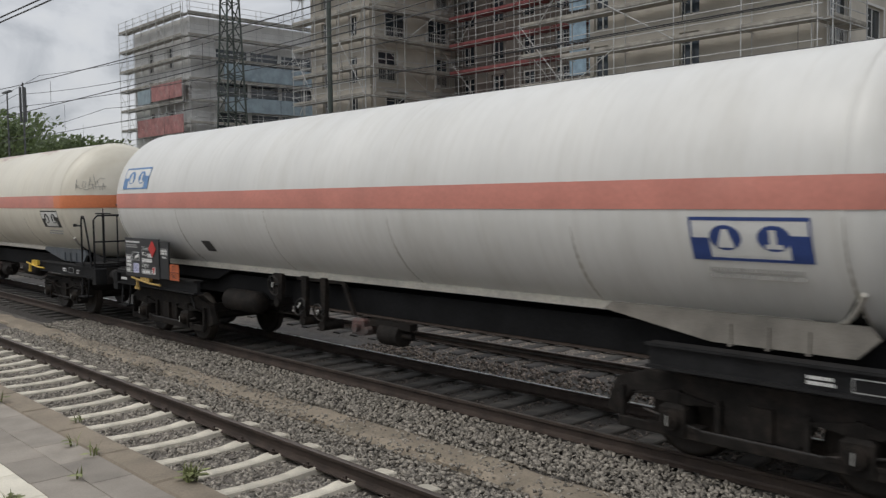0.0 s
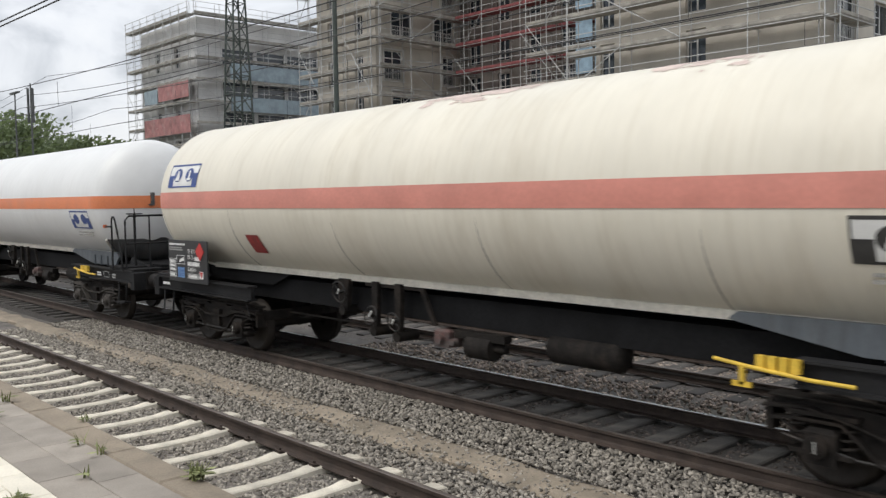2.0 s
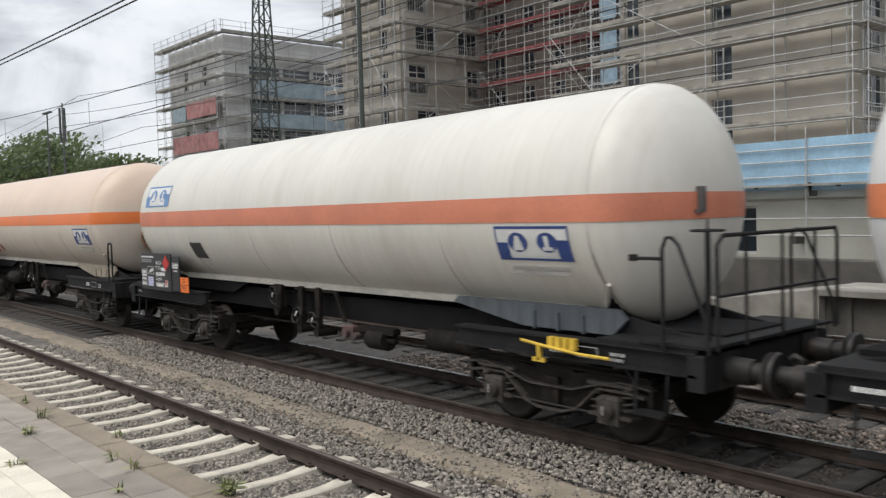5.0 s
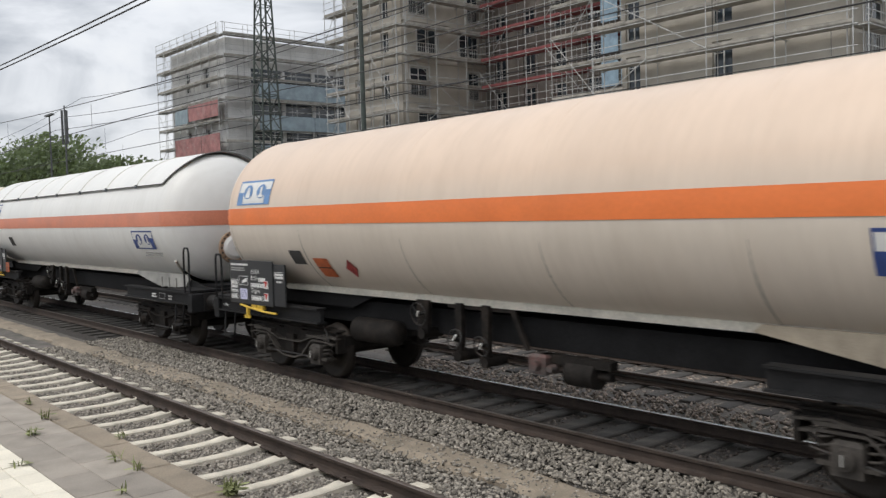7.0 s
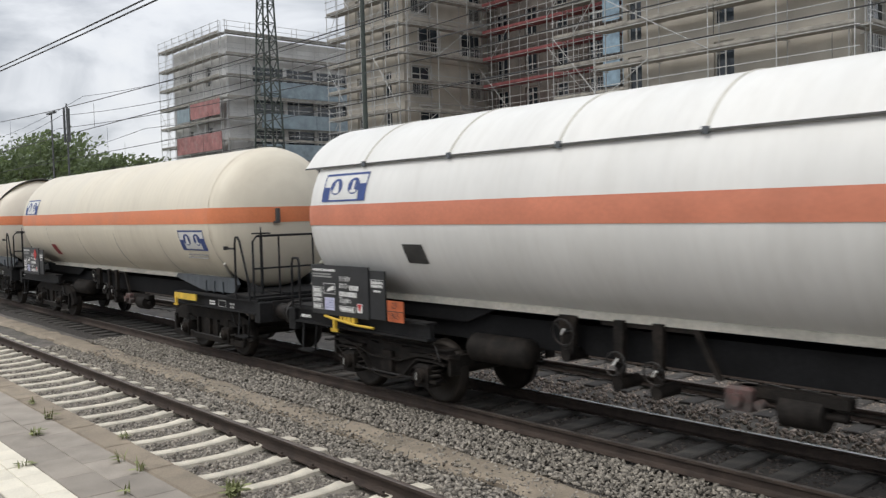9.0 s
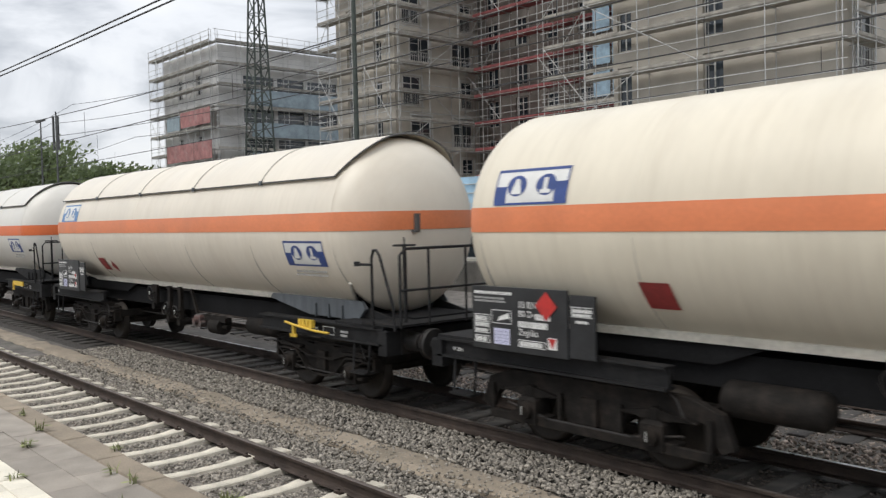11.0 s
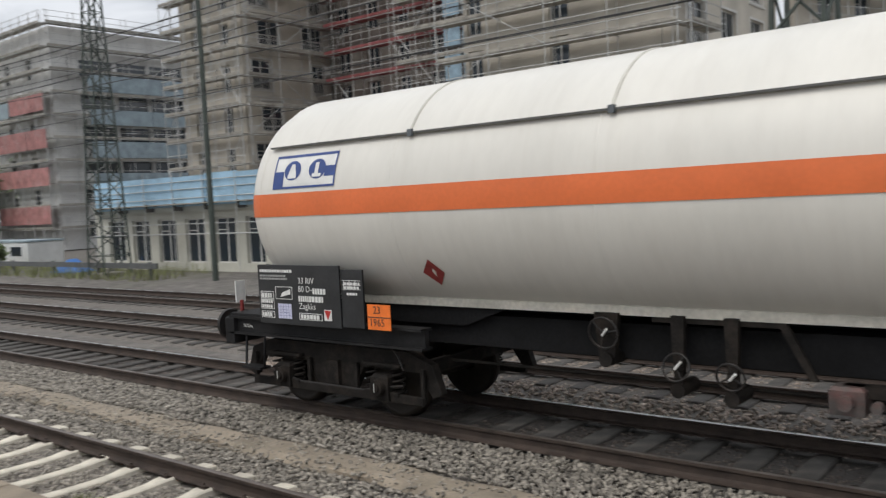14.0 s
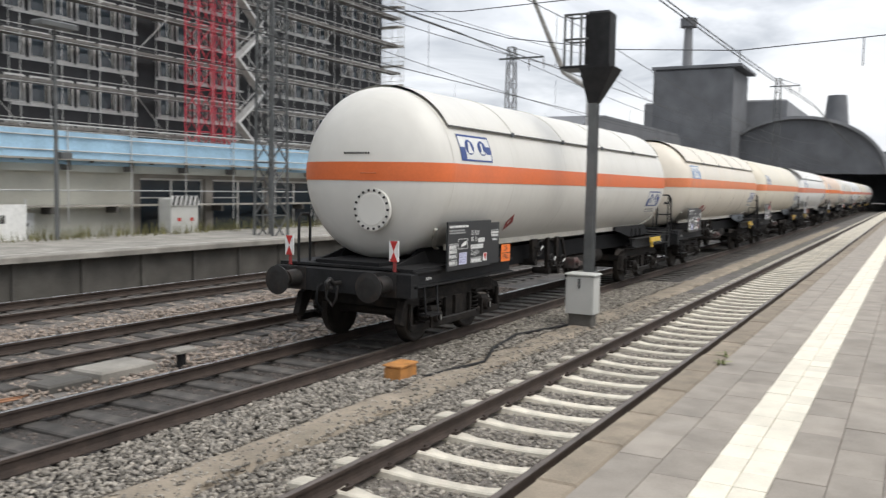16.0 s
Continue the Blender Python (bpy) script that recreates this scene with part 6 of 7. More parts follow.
def building_r():
    b = thing("courtyard_wing", "shaded brown wing between two houses behind red scaffold decks", "building")
    wins = [(u, z, 1.2, 2.0) for z in (4.0, 6.9, 9.8, 12.7, 15.6, 18.5) for u in (1.6, 4.6, 7.6, 10.6, 13.6, 16.4)]
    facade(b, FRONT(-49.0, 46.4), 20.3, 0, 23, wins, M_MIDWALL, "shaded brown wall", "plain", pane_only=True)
    part("roof", Mesh().box(-48.2, 46.76, 23.0, -28.7, 58, 23.3), M_DARKWALL, b)
    scaffold("red-decked tube scaffold before a shaded wing", FRONT(-48.0, 46.0), 18.6, 0, 24, bay=1.9, deck=M_DECKRED, depth=1.1)
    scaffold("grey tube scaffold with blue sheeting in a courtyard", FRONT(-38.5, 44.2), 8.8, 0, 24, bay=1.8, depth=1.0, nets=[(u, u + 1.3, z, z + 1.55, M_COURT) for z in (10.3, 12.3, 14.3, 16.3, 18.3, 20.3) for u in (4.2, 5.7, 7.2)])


def building_c():
    b = thing("apartment_house", "tan rendered apartment house with wide scaffold galleries", "building")
    wins = [(5.5, z, 1.1, 2.1) for z in (2.8, 5.75, 8.7, 11.65, 14.6, 17.5)] + [(0.3, z, 0.9, 2.1) for z in (8.7, 11.65, 14.6)]
    facade(b, FRONT(-29.0, 38), 12.2, 0, 23, wins, M_RENDER, "tan render with damp marks", "plain", pane_only=True)
    wins = [(u, z, 2.0, 2.5) for z in (2.6, 6.0, 9.4, 12.8, 16.2, 19.4) for u in (1.3, 5.5, 9.7)]
    facade(b, SIDE(-16.8, 38.36), 14.0, 0, 23, wins, M_RENDER, "tan render", "french")
    part("roof", Mesh().box(-29.0, 38, 23.0, -16.8, 52.3, 23.3), M_DARKWALL, b)
    facade(b, pose(-29.0, 46.0, 0, 0, 0, -90), 7.6, 0, 23, [], M_RENDER, "tan flank wall", "plain")
    scaffold("tube scaffold galleries along a tan house", FRONT(-30.0, 38), 13.9, 0.3, 24, bay=3.4, depth=1.0)
    scaffold("tube scaffold at the corner of a tan house", SIDE(-16.8, 37.2), 3.6, 0.3, 24, bay=1.8, rails=2, braces=False)
    # the long wing that runs back from the corner
    a = math.atan2(49, 20)
    w = thing("apartment_wing", "long brownish wing running back from the tracks", "building")
    at = Matrix.Translation((-16.0, 53, 0)) @ Matrix.Rotation(a - 0.06, 4, "Z")
    wins = [(2.0 + 3.2 * k, z, 1.3, 1.9) for k in range(12) for z in (3.5, 6.4, 9.3, 12.2, 15.1, 18.0)]
    facade(w, at, 42, 0, 22, wins, M_RENDER, "brownish render", "plain", pane_only=True)
    scaffold("dark tube scaffold along a receding wing", at, 43, 0, 22, bay=3.0, depth=1.0, braces=False)


def building_d():
    b = thing("office_block", "dark unfinished block with rows of light framed windows", "building")
    wins = []
    for z in (4.6, 7.45, 10.3, 13.15, 16.0, 18.8):
        wins += [(3.0 + 1.75 * k, z, 1.15, 1.5) for k in range(38) if k not in (6, 7, 13, 20, 26, 27, 33)]
    facade(b, FRONT(6.0, 50), 69.5, 0, 23, wins, M_DARKWALL, "dark insulated wall", "small")
    for z in (4.6, 7.45, 10.3, 13.15, 16.0):
        for a, c in ((8.4, 19.0), (21.5, 31.0), (34.0, 43.0), (45.5, 54.0), (58.5, 66.0)):
            part("window_band", Mesh().box(a - 0.2, 49.93, z - 0.28, c + 0.6, 49.99, z - 0.13), M_PIER, b)
    facade(b, SIDE(75.5, 50.36), 16, 0, 23, [], M_DARKWALL, "dark end wall", "plain")
    part("roof", Mesh().box(6, 50, 23, 75.5, 66, 23.3), M_DARKWALL, b)
    scaffold("dark tube scaffold with long decks on an unfinished block", FRONT(4.5, 50), 72.5, 3.0, 24, lift=2.8, bay=2.9, depth=1.1, gap=0.3, deck=M_DECKDARK, rails=1)
    s = scaffold("tube scaffold at the open end of a block", SIDE(75.6, 48.2), 5, 1, 24, bay=2.5, depth=1.1)
    # red hoist mast
    h = thing("hoist_tower", "red lattice hoist tower on the building site", "hoist")
    lattice(h, 45.8, 46.2, 3.2, 26, 1.3, 1.3, M_HOIST, 1.5, 0.05)
    lattice(h, 48.4, 46.2, 3.2, 26, 1.0, 1.0, M_HOIST, 1.5, 0.05)
    st = thing("scaffold_stairs", "grey zigzag scaffold stairs beside the hoist", "stairs")
    for k in range(8):
        z = 4.8 + 2.4 * k
        d = 1 if k % 2 else -1
        part("stair_flight", Mesh().prism([(51.5 - d * 1.6, z), (51.5 - d * 1.3, z), (51.5 + d * 1.6, z + 2.4), (51.5 + d * 1.3, z + 2.4)], 46.2, 46.9), M_TUBE, st)
        part("handrail", Mesh().rod((51.5 - d * 1.5, 46.2, z + 1.0), (51.5 + d * 1.5, 46.2, z + 3.4), 0.03, 5), M_TUBE, st)
    for x in (49.7, 53.3):
        for y in (46.2, 46.9):
            part("standard", Mesh().rod((x, y, 3), (x, y, 25), 0.03, 5), M_TUBE, st)


def lattice(parent, x, y, z0, z1, w0, w1, material, step, r=0.05, taper=True):
    """Four corner angles with zigzag bracing: a lattice mast."""
    c = [(-1, -1), (1, -1), (1, 1), (-1, 1)]
    for sx, sy in c:
        part("corner_angle", Mesh().rod((x + sx * w0 / 2, y + sy * w0 / 2, z0), (x + sx * w1 / 2, y + sy * w1 / 2, z1), r, 4), material, parent)
    z, k = z0, 0
    while z < z1 - 0.05:
        zn = min(z + step, z1)
        wa, wb = w0 + (w1 - w0) * (z - z0) / (z1 - z0), w0 + (w1 - w0) * (zn - z0) / (z1 - z0)
        m = Mesh()
        for q in range(4):
            p, n = c[q], c[(q + 1) % 4]
            if k % 2:
                p, n = n, p
            m.rod((x + p[0] * wa / 2, y + p[1] * wa / 2, z), (x + n[0] * wb / 2, y + n[1] * wb / 2, zn), r * 0.6, 4)
            m.rod((x + c[q][0] * wb / 2, y + c[q][1] * wb / 2, zn), (x + c[(q + 1) % 4][0] * wb / 2, y + c[(q + 1) % 4][1] * wb / 2, zn), r * 0.5, 4)
        part("bracing", m, material, parent)
        z, k = zn, k + 1


def podium():
    b = thing("podium_building", "one-storey pale concrete podium along the tracks", "building")
    wins = [(1.2 + 2.4 * k, 0.3, 1.6, 2.2) for k in range(6)]
    facade(b, FRONT(-45.5, 25), 14.5, -0.3, 3.0, wins, M_PALECON, "pale concrete with door openings", "plain", pane_only=True)
    wins = [(0.3 + 3.4 * k, 1.15, 3.15, 1.5) for k in range(5)]
    facade(b, FRONT(-31.0, 25), 22, -0.3, 3.0, wins, M_PALECON, "pale concrete with wide dark openings", "plain", pane_only=True)
    facade(b, FRONT(-9.0, 25), 30.2, -0.3, 3.0, [], M_PALECON, "plain pale concrete wall with water stains", "plain")
    # near-black panes are added in place of the shaded depth of open bays
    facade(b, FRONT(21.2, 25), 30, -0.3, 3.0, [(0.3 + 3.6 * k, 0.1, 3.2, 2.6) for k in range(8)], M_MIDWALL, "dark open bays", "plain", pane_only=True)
    facade(b, FRONT(51.2, 25), 40, -0.3, 3.0, [], M_PALECON, "pale concrete wall", "plain")
    part("podium_roof", Mesh().box(-45.5, 25.0, 3.0, 91, 49.5, 3.2), M_OLDCON, b)
    part("side_wall", Mesh().box(-45.8, 25.1, -0.3, -45.5, 37.0, 3.2), M_PALECON, b)
    part("edge_beam", Mesh().box(-45.5, 24.8, 2.85, 91, 24.998, 3.15), M_PALECON, b)
    s = thing("site_fence_sheeting", "pale blue plastic sheeting on a tube edge scaffold", "sheeting")
    r = random.Random(11)
    for x in np.arange(-44.5, 70, 2.5):
        low = 0.5 * min(1.0, max(0.0, (x - 3.0) / 11.0))
        part("sheet", Mesh().box(x + 0.01, 24.42 + r.uniform(-0.03, 0.03), 3.08 + r.uniform(-0.06, 0.04), x + 2.49, 24.46 + r.uniform(-0.02, 0.02), 4.6 - low + r.uniform(-0.05, 0.06)), M_TARP, s)
        part("fence_post", Mesh().rod((x, 24.3, 1.2 if x > -30 else 0), (x, 24.3, 4.9 - low), 0.021, 6), M_TUBE, s)
        part("bracket", Mesh().prism([(x + 0.05, 3.3), (x + 0.1, 3.3), (x + 0.1, 2.9)], 24.3, 24.98).box(x + 0.9, 24.25, 3.16, x + 0.95, 24.98, 3.22), M_DARKCON, s)
    for z in (3.5, 3.94, 4.31):
        part("fence_rail", Mesh().rod((-44.5, 24.36, z), (70, 24.36, z), 0.022, 6), M_TUBE, s)
    part("catch_deck", Mesh().box(-44.5, 24.1, 3.2, 70, 24.4, 3.26), M_DECK, s, "narrow scaffold deck under the sheeting")
    part("lower_rail", Mesh().rod((-45, 24.5, 1.75), (70, 24.5, 1.75), 0.03, 6), M_TUBE, s)
    part("lower_rail", Mesh().rod((-45, 24.5, 2.25), (70, 24.5, 2.25), 0.022, 6), M_TUBE, s)
    for x in np.arange(-30, 70, 2.5):
        part("console", Mesh().box(x, 24.45, 1.5, x + 0.1, 24.98, 1.72), M_DARKCON, s)
    part("lower_deck", Mesh().box(-8, 24.45, 1.72, 36, 24.9, 1.78), M_DECK, s)
    w = Mesh().chamfer(-28, 23.7, -0.6, 11, 24.1, 1.12, 0.04)
    tagged(part("barrier_wall", w, M_DARKCON), "soot-dark low concrete wall behind the tracks", "wall", kind="structure")
    fr = thing("steel_portal_frame", "black steel frames standing before a concrete wall", "frame")
    for x in (9.3, 11.4):
        for q in (0, 1.3):
            part("post", Mesh().box(x + q, 24.3, 0.7, x + q + 0.14, 24.44, 2.1), M_BLACK, fr)
        part("beam", Mesh().box(x - 0.05, 24.3, 2.1, x + 1.5, 24.44, 2.22), M_BLACK, fr)
    # stacked goods on the podium
    for k, (x, w_, h) in enumerate([(0.5, 2.2, 1.6), (3.2, 1.6, 1.5), (5.2, 1.5, 1.2), (7.2, 1.7, 1.1), (9.1, 2.0, 1.9), (11.4, 1.8, 1.1), (13.6, 1.6, 1.1), (15.8, 1.3, 0.8)]):
        p = thing("pallet_stack", "wrapped sand-coloured pallet load on a podium", "pallet load", "pallet loads on the podium")
        part("pallet", Mesh().box(x, 29, 3.2, x + w_, 30.2, 3.34), M_DECK, p)
        part("load", Mesh().chamfer(x + 0.05, 29.05, 3.34, x + w_ - 0.05, 30.15, 3.9 + h, 0.05), M_PALLET, p)
    for x in (0.44, 11.0):
        sg = thing("warning_post", "red and white hatched warning board on the podium", "sign")
        part("board", Mesh().box(x, 28.6, 3.2, x + 0.28, 28.64, 5.9), M_WHITE, sg)
        for k in range(7):
            part("red_band", Mesh().prism([(x, 3.3 + 0.36 * k), (x + 0.28, 3.45 + 0.36 * k), (x + 0.28, 3.63 + 0.36 * k), (x, 3.48 + 0.36 * k)], 28.585, 28.598), M_RED, sg)
    bc = thing("site_container", "blue steel site container on a podium", "container", "containers on the podium")
    part("container_body", Mesh().box(-3.2, 30.0, 3.2, -0.1, 32.4, 5.95), M_BLUE, bc, bevel=0.03)
    for k in range(12):
        part("corrugation", Mesh().box(-3.1 + 0.25 * k, 29.96, 3.35, -2.98 + 0.25 * k, 29.995, 5.8), M_BLUE, bc)
    gc = thing("site_container", "dull grey steel site container on a podium", "container", "containers on the podium")
    part("container_body", Mesh().box(-0.02, 30.0, 3.2, 1.4, 32.4, 5.95), M_MASTGREY, gc, bevel=0.03)
    for k in range(5):
        part("corrugation", Mesh().box(0.08 + 0.27 * k, 29.96, 3.35, 0.2 + 0.27 * k, 29.995, 5.8), M_MASTGREY, gc)
    hut = thing("site_hut", "small white site hut with an overhanging roof", "hut")
    part("hut_wall", Mesh().box(-2.1, 28.3, 3.2, -0.6, 29.3, 5.45), M_CONTAINER, hut)
    part("hut_roof", Mesh().prism([(-2.3, 5.4), (-0.45, 5.4), (-0.55, 5.95), (-2.1, 5.95)], 28.1, 29.5), M_CONTAINER, hut)
    for x, z0, z1, w_ in ((-3.85, 1.98, 2.5, 2.4), (15.3, 0.95, 1.65, 1.9)):
        bn = thing("banner", "creased white company banner on a concrete wall", "banner")
        part("banner_sheet", Mesh().add([(x + w_ * i / 8, 24.9 - 0.03 * math.sin(i * 1.9) - 0.03 * (j % 2), z0 + (z1 - z0) * j / 3 - 0.015 * i) for j in range(4) for i in range(9)], [(j * 9 + i, j * 9 + i + 1, j * 9 + i + 10, j * 9 + i + 9) for j in range(3) for i in range(8)]), M_CONTAINER, bn)
        bars(bn, x + w_ * 0.45, 24.86, z0 + 0.1, w_ * 0.45, 0.28, 1, M_GRIME, "illegible_lettering", 7)
    pl = thing("platform_lamp", "tall grey platform lamp post", "lamp post", "platform lamps")
    part("post", Mesh().rod((-1.05, 19.6, 0.75), (-1.05, 19.6, 6.5), 0.1, 12, 0.055), M_TUBE, pl)
    part("lamp_head", Mesh().chamfer(-1.2, 19.2, 6.5, -0.7, 19.75, 6.62, 0.04), M_MASTGREY, pl)
    part("base_collar", Mesh().rod((-1.05, 19.6, 0.72), (-1.05, 19.6, 1.3), 0.125, 12), M_TUBE, pl)


building_a()
building_b()
building_r()
building_c()
building_d()
podium()


# ---- masts, wires, signal, cabinets ----
def mast(x, y, z0, h, w0, w1, material, label, arm=None):
    t = thing("catenary_mast", label, "catenary mast", "masts along the line")
    part("foundation", Mesh().chamfer(x - 0.5, y - 0.5, -0.6, x + 0.5, y + 0.5, z0 + 0.1, 0.05), M_OLDCON, t)
    lattice(t, x, y, z0, z0 + h, w0, w1, material, 0.9)
    if arm:
        part("cross_arm", Mesh().box(x - 0.06, y - arm, z0 + h - 0.9, x + 0.06, y + arm * 0.4, z0 + h - 0.78).rod((x, y, z0 + h), (x, y - arm, z0 + h - 0.8), 0.025, 5), material, t)
        for q in (-arm, -arm * 0.55):
            ins = Mesh()
            for k in range(5):
                ins.rod((x, y + q, z0 + h - 1.0 - 0.12 * k), (x, y + q, z0 + h - 1.06 - 0.12 * k), 0.07, 8, 0.05)
            ins.rod((x, y + q, z0 + h - 0.9), (x, y + q, z0 + h - 1.8), 0.015, 5)
            part("insulator", ins, M_INSUL, t)
    return t


mast(-39.15, 22.0, 0.0, 17, 1.45, 0.4, M_MASTGREEN, "tall dark green lattice mast at the building site", 2.2)
mast(-4.4, 15.0, -0.2, 16, 0.95, 0.6, M_MASTGREEN, "dark green lattice mast between the tracks", 2.5)
mast(23.0, 20.3, 0.6, 13, 0.8, 0.6, M_MASTGREY, "grey lattice mast on the opposite platform", 2.2)
mast(60.0, 28.2, 0.6, 12.6, 0.9, 0.5, M_MASTGREY, "grey lattice mast far along the line", 2.6)
mast(100.0, 14.6, 0.0, 15.0, 0.9, 0.5, M_MASTGREY, "grey lattice mast far along the line", 2.2)
pole = thing("steel_pole", "slim dark steel pole beside the tracks", "pole")
part("shaft", Mesh().rod((-30.7, 22.0, -0.3), (-30.7, 22.0, 13.5), 0.13, 10, 0.09), M_MASTGREEN, pole)
part("pole_cap", Mesh().rod((-30.7, 22.0, 13.5), (-30.7, 22.0, 13.56), 0.11, 10, 0.04), M_MASTGREEN, pole)
sl = thing("street_lamp", "tall grey street lamp with a twin flat head", "street lamp")
part("post", Mesh().rod((-82.0, 24.0, -0.3), (-82.0, 24.0, 12.5), 0.11, 8, 0.06), M_MASTGREY, sl)
for q in (-1, 1):
    part("lamp_head", Mesh().chamfer(-82.0 + min(0, q * 1.0), 23.85, 12.45, -82.0 + max(0, q * 1.0), 24.15, 12.6, 0.03), M_MASTGREY, sl)
ant = thing("antenna_mast", "grey antenna mast with long panel aerials above the trees", "antenna")
part("post", Mesh().rod((-77.7, 24.0, -0.3), (-77.7, 24.0, 12.9), 0.1, 8, 0.07), M_MASTGREY, ant)
for k in range(3):
    a_ = 2.1 * k
    part("panel_aerial", Mesh().box(-77.7 + 0.22 * math.cos(a_) - 0.08, 24.0 + 0.22 * math.sin(a_) - 0.08, 9.6, -77.7 + 0.22 * math.cos(a_) + 0.08, 24.0 + 0.22 * math.sin(a_) + 0.08, 12.5), M_MASTGREY, ant)


def wire(label, y, z, sag, r, x0=-130, x1=170, span=62.0, phase=0.0, dy=0.0):
    pts = []
    x = x0
    while x <= x1:
        u = ((x - phase) / span) % 1.0
        pts.append((x, y + dy * (x - x0) / (x1 - x0), z - sag * 4 * u * (1 - u)))
        x += 4
    return tagged(part("overhead_wire", Mesh().pipe(pts, r, 5), M_WIRE), label, "overhead wire", "wires over the tracks")


wire("lower of two close wires over the platform track", T1, 6.06, 0.48, 0.013, phase=-25)
wire("upper of two close wires over the platform track", T1, 6.14, 0.48, 0.013, phase=-25)
wire("contact wire over the freight track", T2, 5.6, 0.0, 0.012)
wire("carrier wire over the freight track", T2, 7.0, 0.8, 0.012, phase=20)
wire("contact wire over the through track", T3, 5.6, 0.0, 0.012)
wire("carrier wire over the through track", T3, 7.1, 0.8, 0.012, phase=20)
wire("contact wire over the far track", T4, 5.6, 0.0, 0.012)
wire("carrier wire over the far track", T4, 7.3, 0.8, 0.012, phase=20)
wire("feeder wire beside the far mast line", 20.0, 10.5, 1.2, 0.016, phase=-4)
wire("feeder wire high beside the mast line", 21.6, 12.0, 1.2, 0.016, phase=-4)
for y in (T2, T3, T4):
    dm = Mesh()
    for k in range(30):
        x = -110 + 9.3 * k
        u = ((x - 20) / 62.0) % 1.0
        dm.rod((x, y, 5.62), (x, y, 6.95 - 0.85 * 4 * u * (1 - u)), 0.006, 4)
    tagged(part("dropper_wires", dm, M_WIRE), "thin dropper wires of the overhead line", "overhead wire", "", "stuff")
sp = Mesh()
sp.pipe([(23.0, 20.3, 8.4), (22.0, 12.5, 7.6), (21.0, 4.0, 7.5), (20.5, -6.0, 8.0)], 0.014, 5)
tagged(part("span_wire", sp, M_WIRE), "cross-span wire between masts", "overhead wire", "wires over the tracks")
tagged(part("span_wire", Mesh().pipe([(60.0, 39.2, 17.2), (60.0, 28.5, 13.9), (60.0, 19.7, 12.53), (60.0, 11.6, 12.0), (60.0, 3.0, 12.43), (60.0, -8.0, 13.8)], 0.035, 5).rod((60, 11.6, 12.0), (60, 11.6, 11.2), 0.04, 5).rod((60, 4.2, 12.35), (60, 4.2, 10.6), 0.04, 5).rod((60, 24.0, 13.2), (60, 24.0, 12.3), 0.04, 5), M_WIRE), "cross-span wire between masts", "overhead wire", "wires over the tracks")


def signal():
    s = thing("signal", "light signal seen from behind with ladder cage on a steel post", "signal")
    x, y = 17.0, 6.75
    hs = [(-0.09, -0.09), (-0.05, -0.09), (-0.05, -0.02), (0.05, -0.02), (0.05, -0.09), (0.09, -0.09), (0.09, 0.09), (0.05, 0.09), (0.05, 0.02), (-0.05, 0.02), (-0.05, 0.09), (-0.09, 0.09)]
    hn = len(hs)
    part("post", Mesh().add([(x + a, y + b, z) for z in (-0.3, 5.0) for a, b in hs], [tuple(range(hn))[::-1], tuple(range(hn, 2 * hn))] + [(i, (i + 1) % hn, hn + (i + 1) % hn, hn + i) for i in range(hn)]), M_MASTGREY, s, "grey rolled-steel post")
    part("neck", Mesh().add([(x - 0.3, y - 0.48, 5.05), (x + 0.3, y - 0.48, 5.05), (x + 0.3, y + 0.24, 5.05), (x - 0.3, y + 0.24, 5.05), (x - 0.1, y - 0.1, 4.36), (x + 0.1, y - 0.1, 4.36), (x + 0.1, y + 0.1, 4.36), (x - 0.1, y + 0.1, 4.36)], [(0, 1, 2, 3), (7, 6, 5, 4), (0, 4, 5, 1), (1, 5, 6, 2), (2, 6, 7, 3), (3, 7, 4, 0)]), M_BLACK, s)
    part("signal_head", Mesh().chamfer(x - 0.1, y - 0.32, 5.12, x + 0.3, y + 0.2, 6.22, 0.05), M_BLACK, s, "black signal head box")
    cage = Mesh()
    for q in (0.25, 0.6):
        cage.pipe([(x - 0.2, y + q, 5.1), (x - 0.2, y + q, 6.15), (x + 0.2, y + q, 6.2), (x + 0.2, y + q, 5.1)], 0.026, 6)
    for z in (5.1, 5.65, 6.15):
        cage.pipe([(x - 0.2, y + 0.1, z), (x - 0.2, y + 0.62, z), (x + 0.2, y + 0.62, z), (x + 0.2, y + 0.1, z)], 0.022, 6)
    part("service_cage", cage, M_MASTGREY, s, "tubular service cage")
    part("service_step", Mesh().box(x - 0.3, y - 0.4, 5.05, x + 0.35, y + 0.65, 5.1), M_BLACK, s)
    c = thing("signal_cabinet", "light grey steel cabinet at a signal's foot", "cabinet")
    part("body", Mesh().chamfer(16.3, 6.4, 0.08, 16.7, 6.98, 0.86, 0.03), M_CABINET, c, "dented light grey door and sides")
    part("plinth", Mesh().box(16.35, 6.45, -0.3, 16.66, 6.93, 0.08), M_DARKCON, c)
    part("lid", Mesh().chamfer(16.27, 6.37, 0.862, 16.73, 7.01, 0.9, 0.02), M_CABINET, c)
    part("lock", Mesh().box(16.285, 6.68, 0.6, 16.298, 6.72, 0.8), M_BLACK, c)


signal()
ob = thing("cable_box", "orange-brown concrete cable box in the ballast", "cable box")
M_OCHRE = mat("ochre_paint", (0.5, 0.22, 0.06), 0.7, var=0.3, scale=6, spots=0.4, spot_color=(0.2, 0.12, 0.07), spot_scale=5)
part("body", Mesh().chamfer(10.2, 7.15, -0.3, 10.65, 7.42, 0.0, 0.02), M_OCHRE, ob)
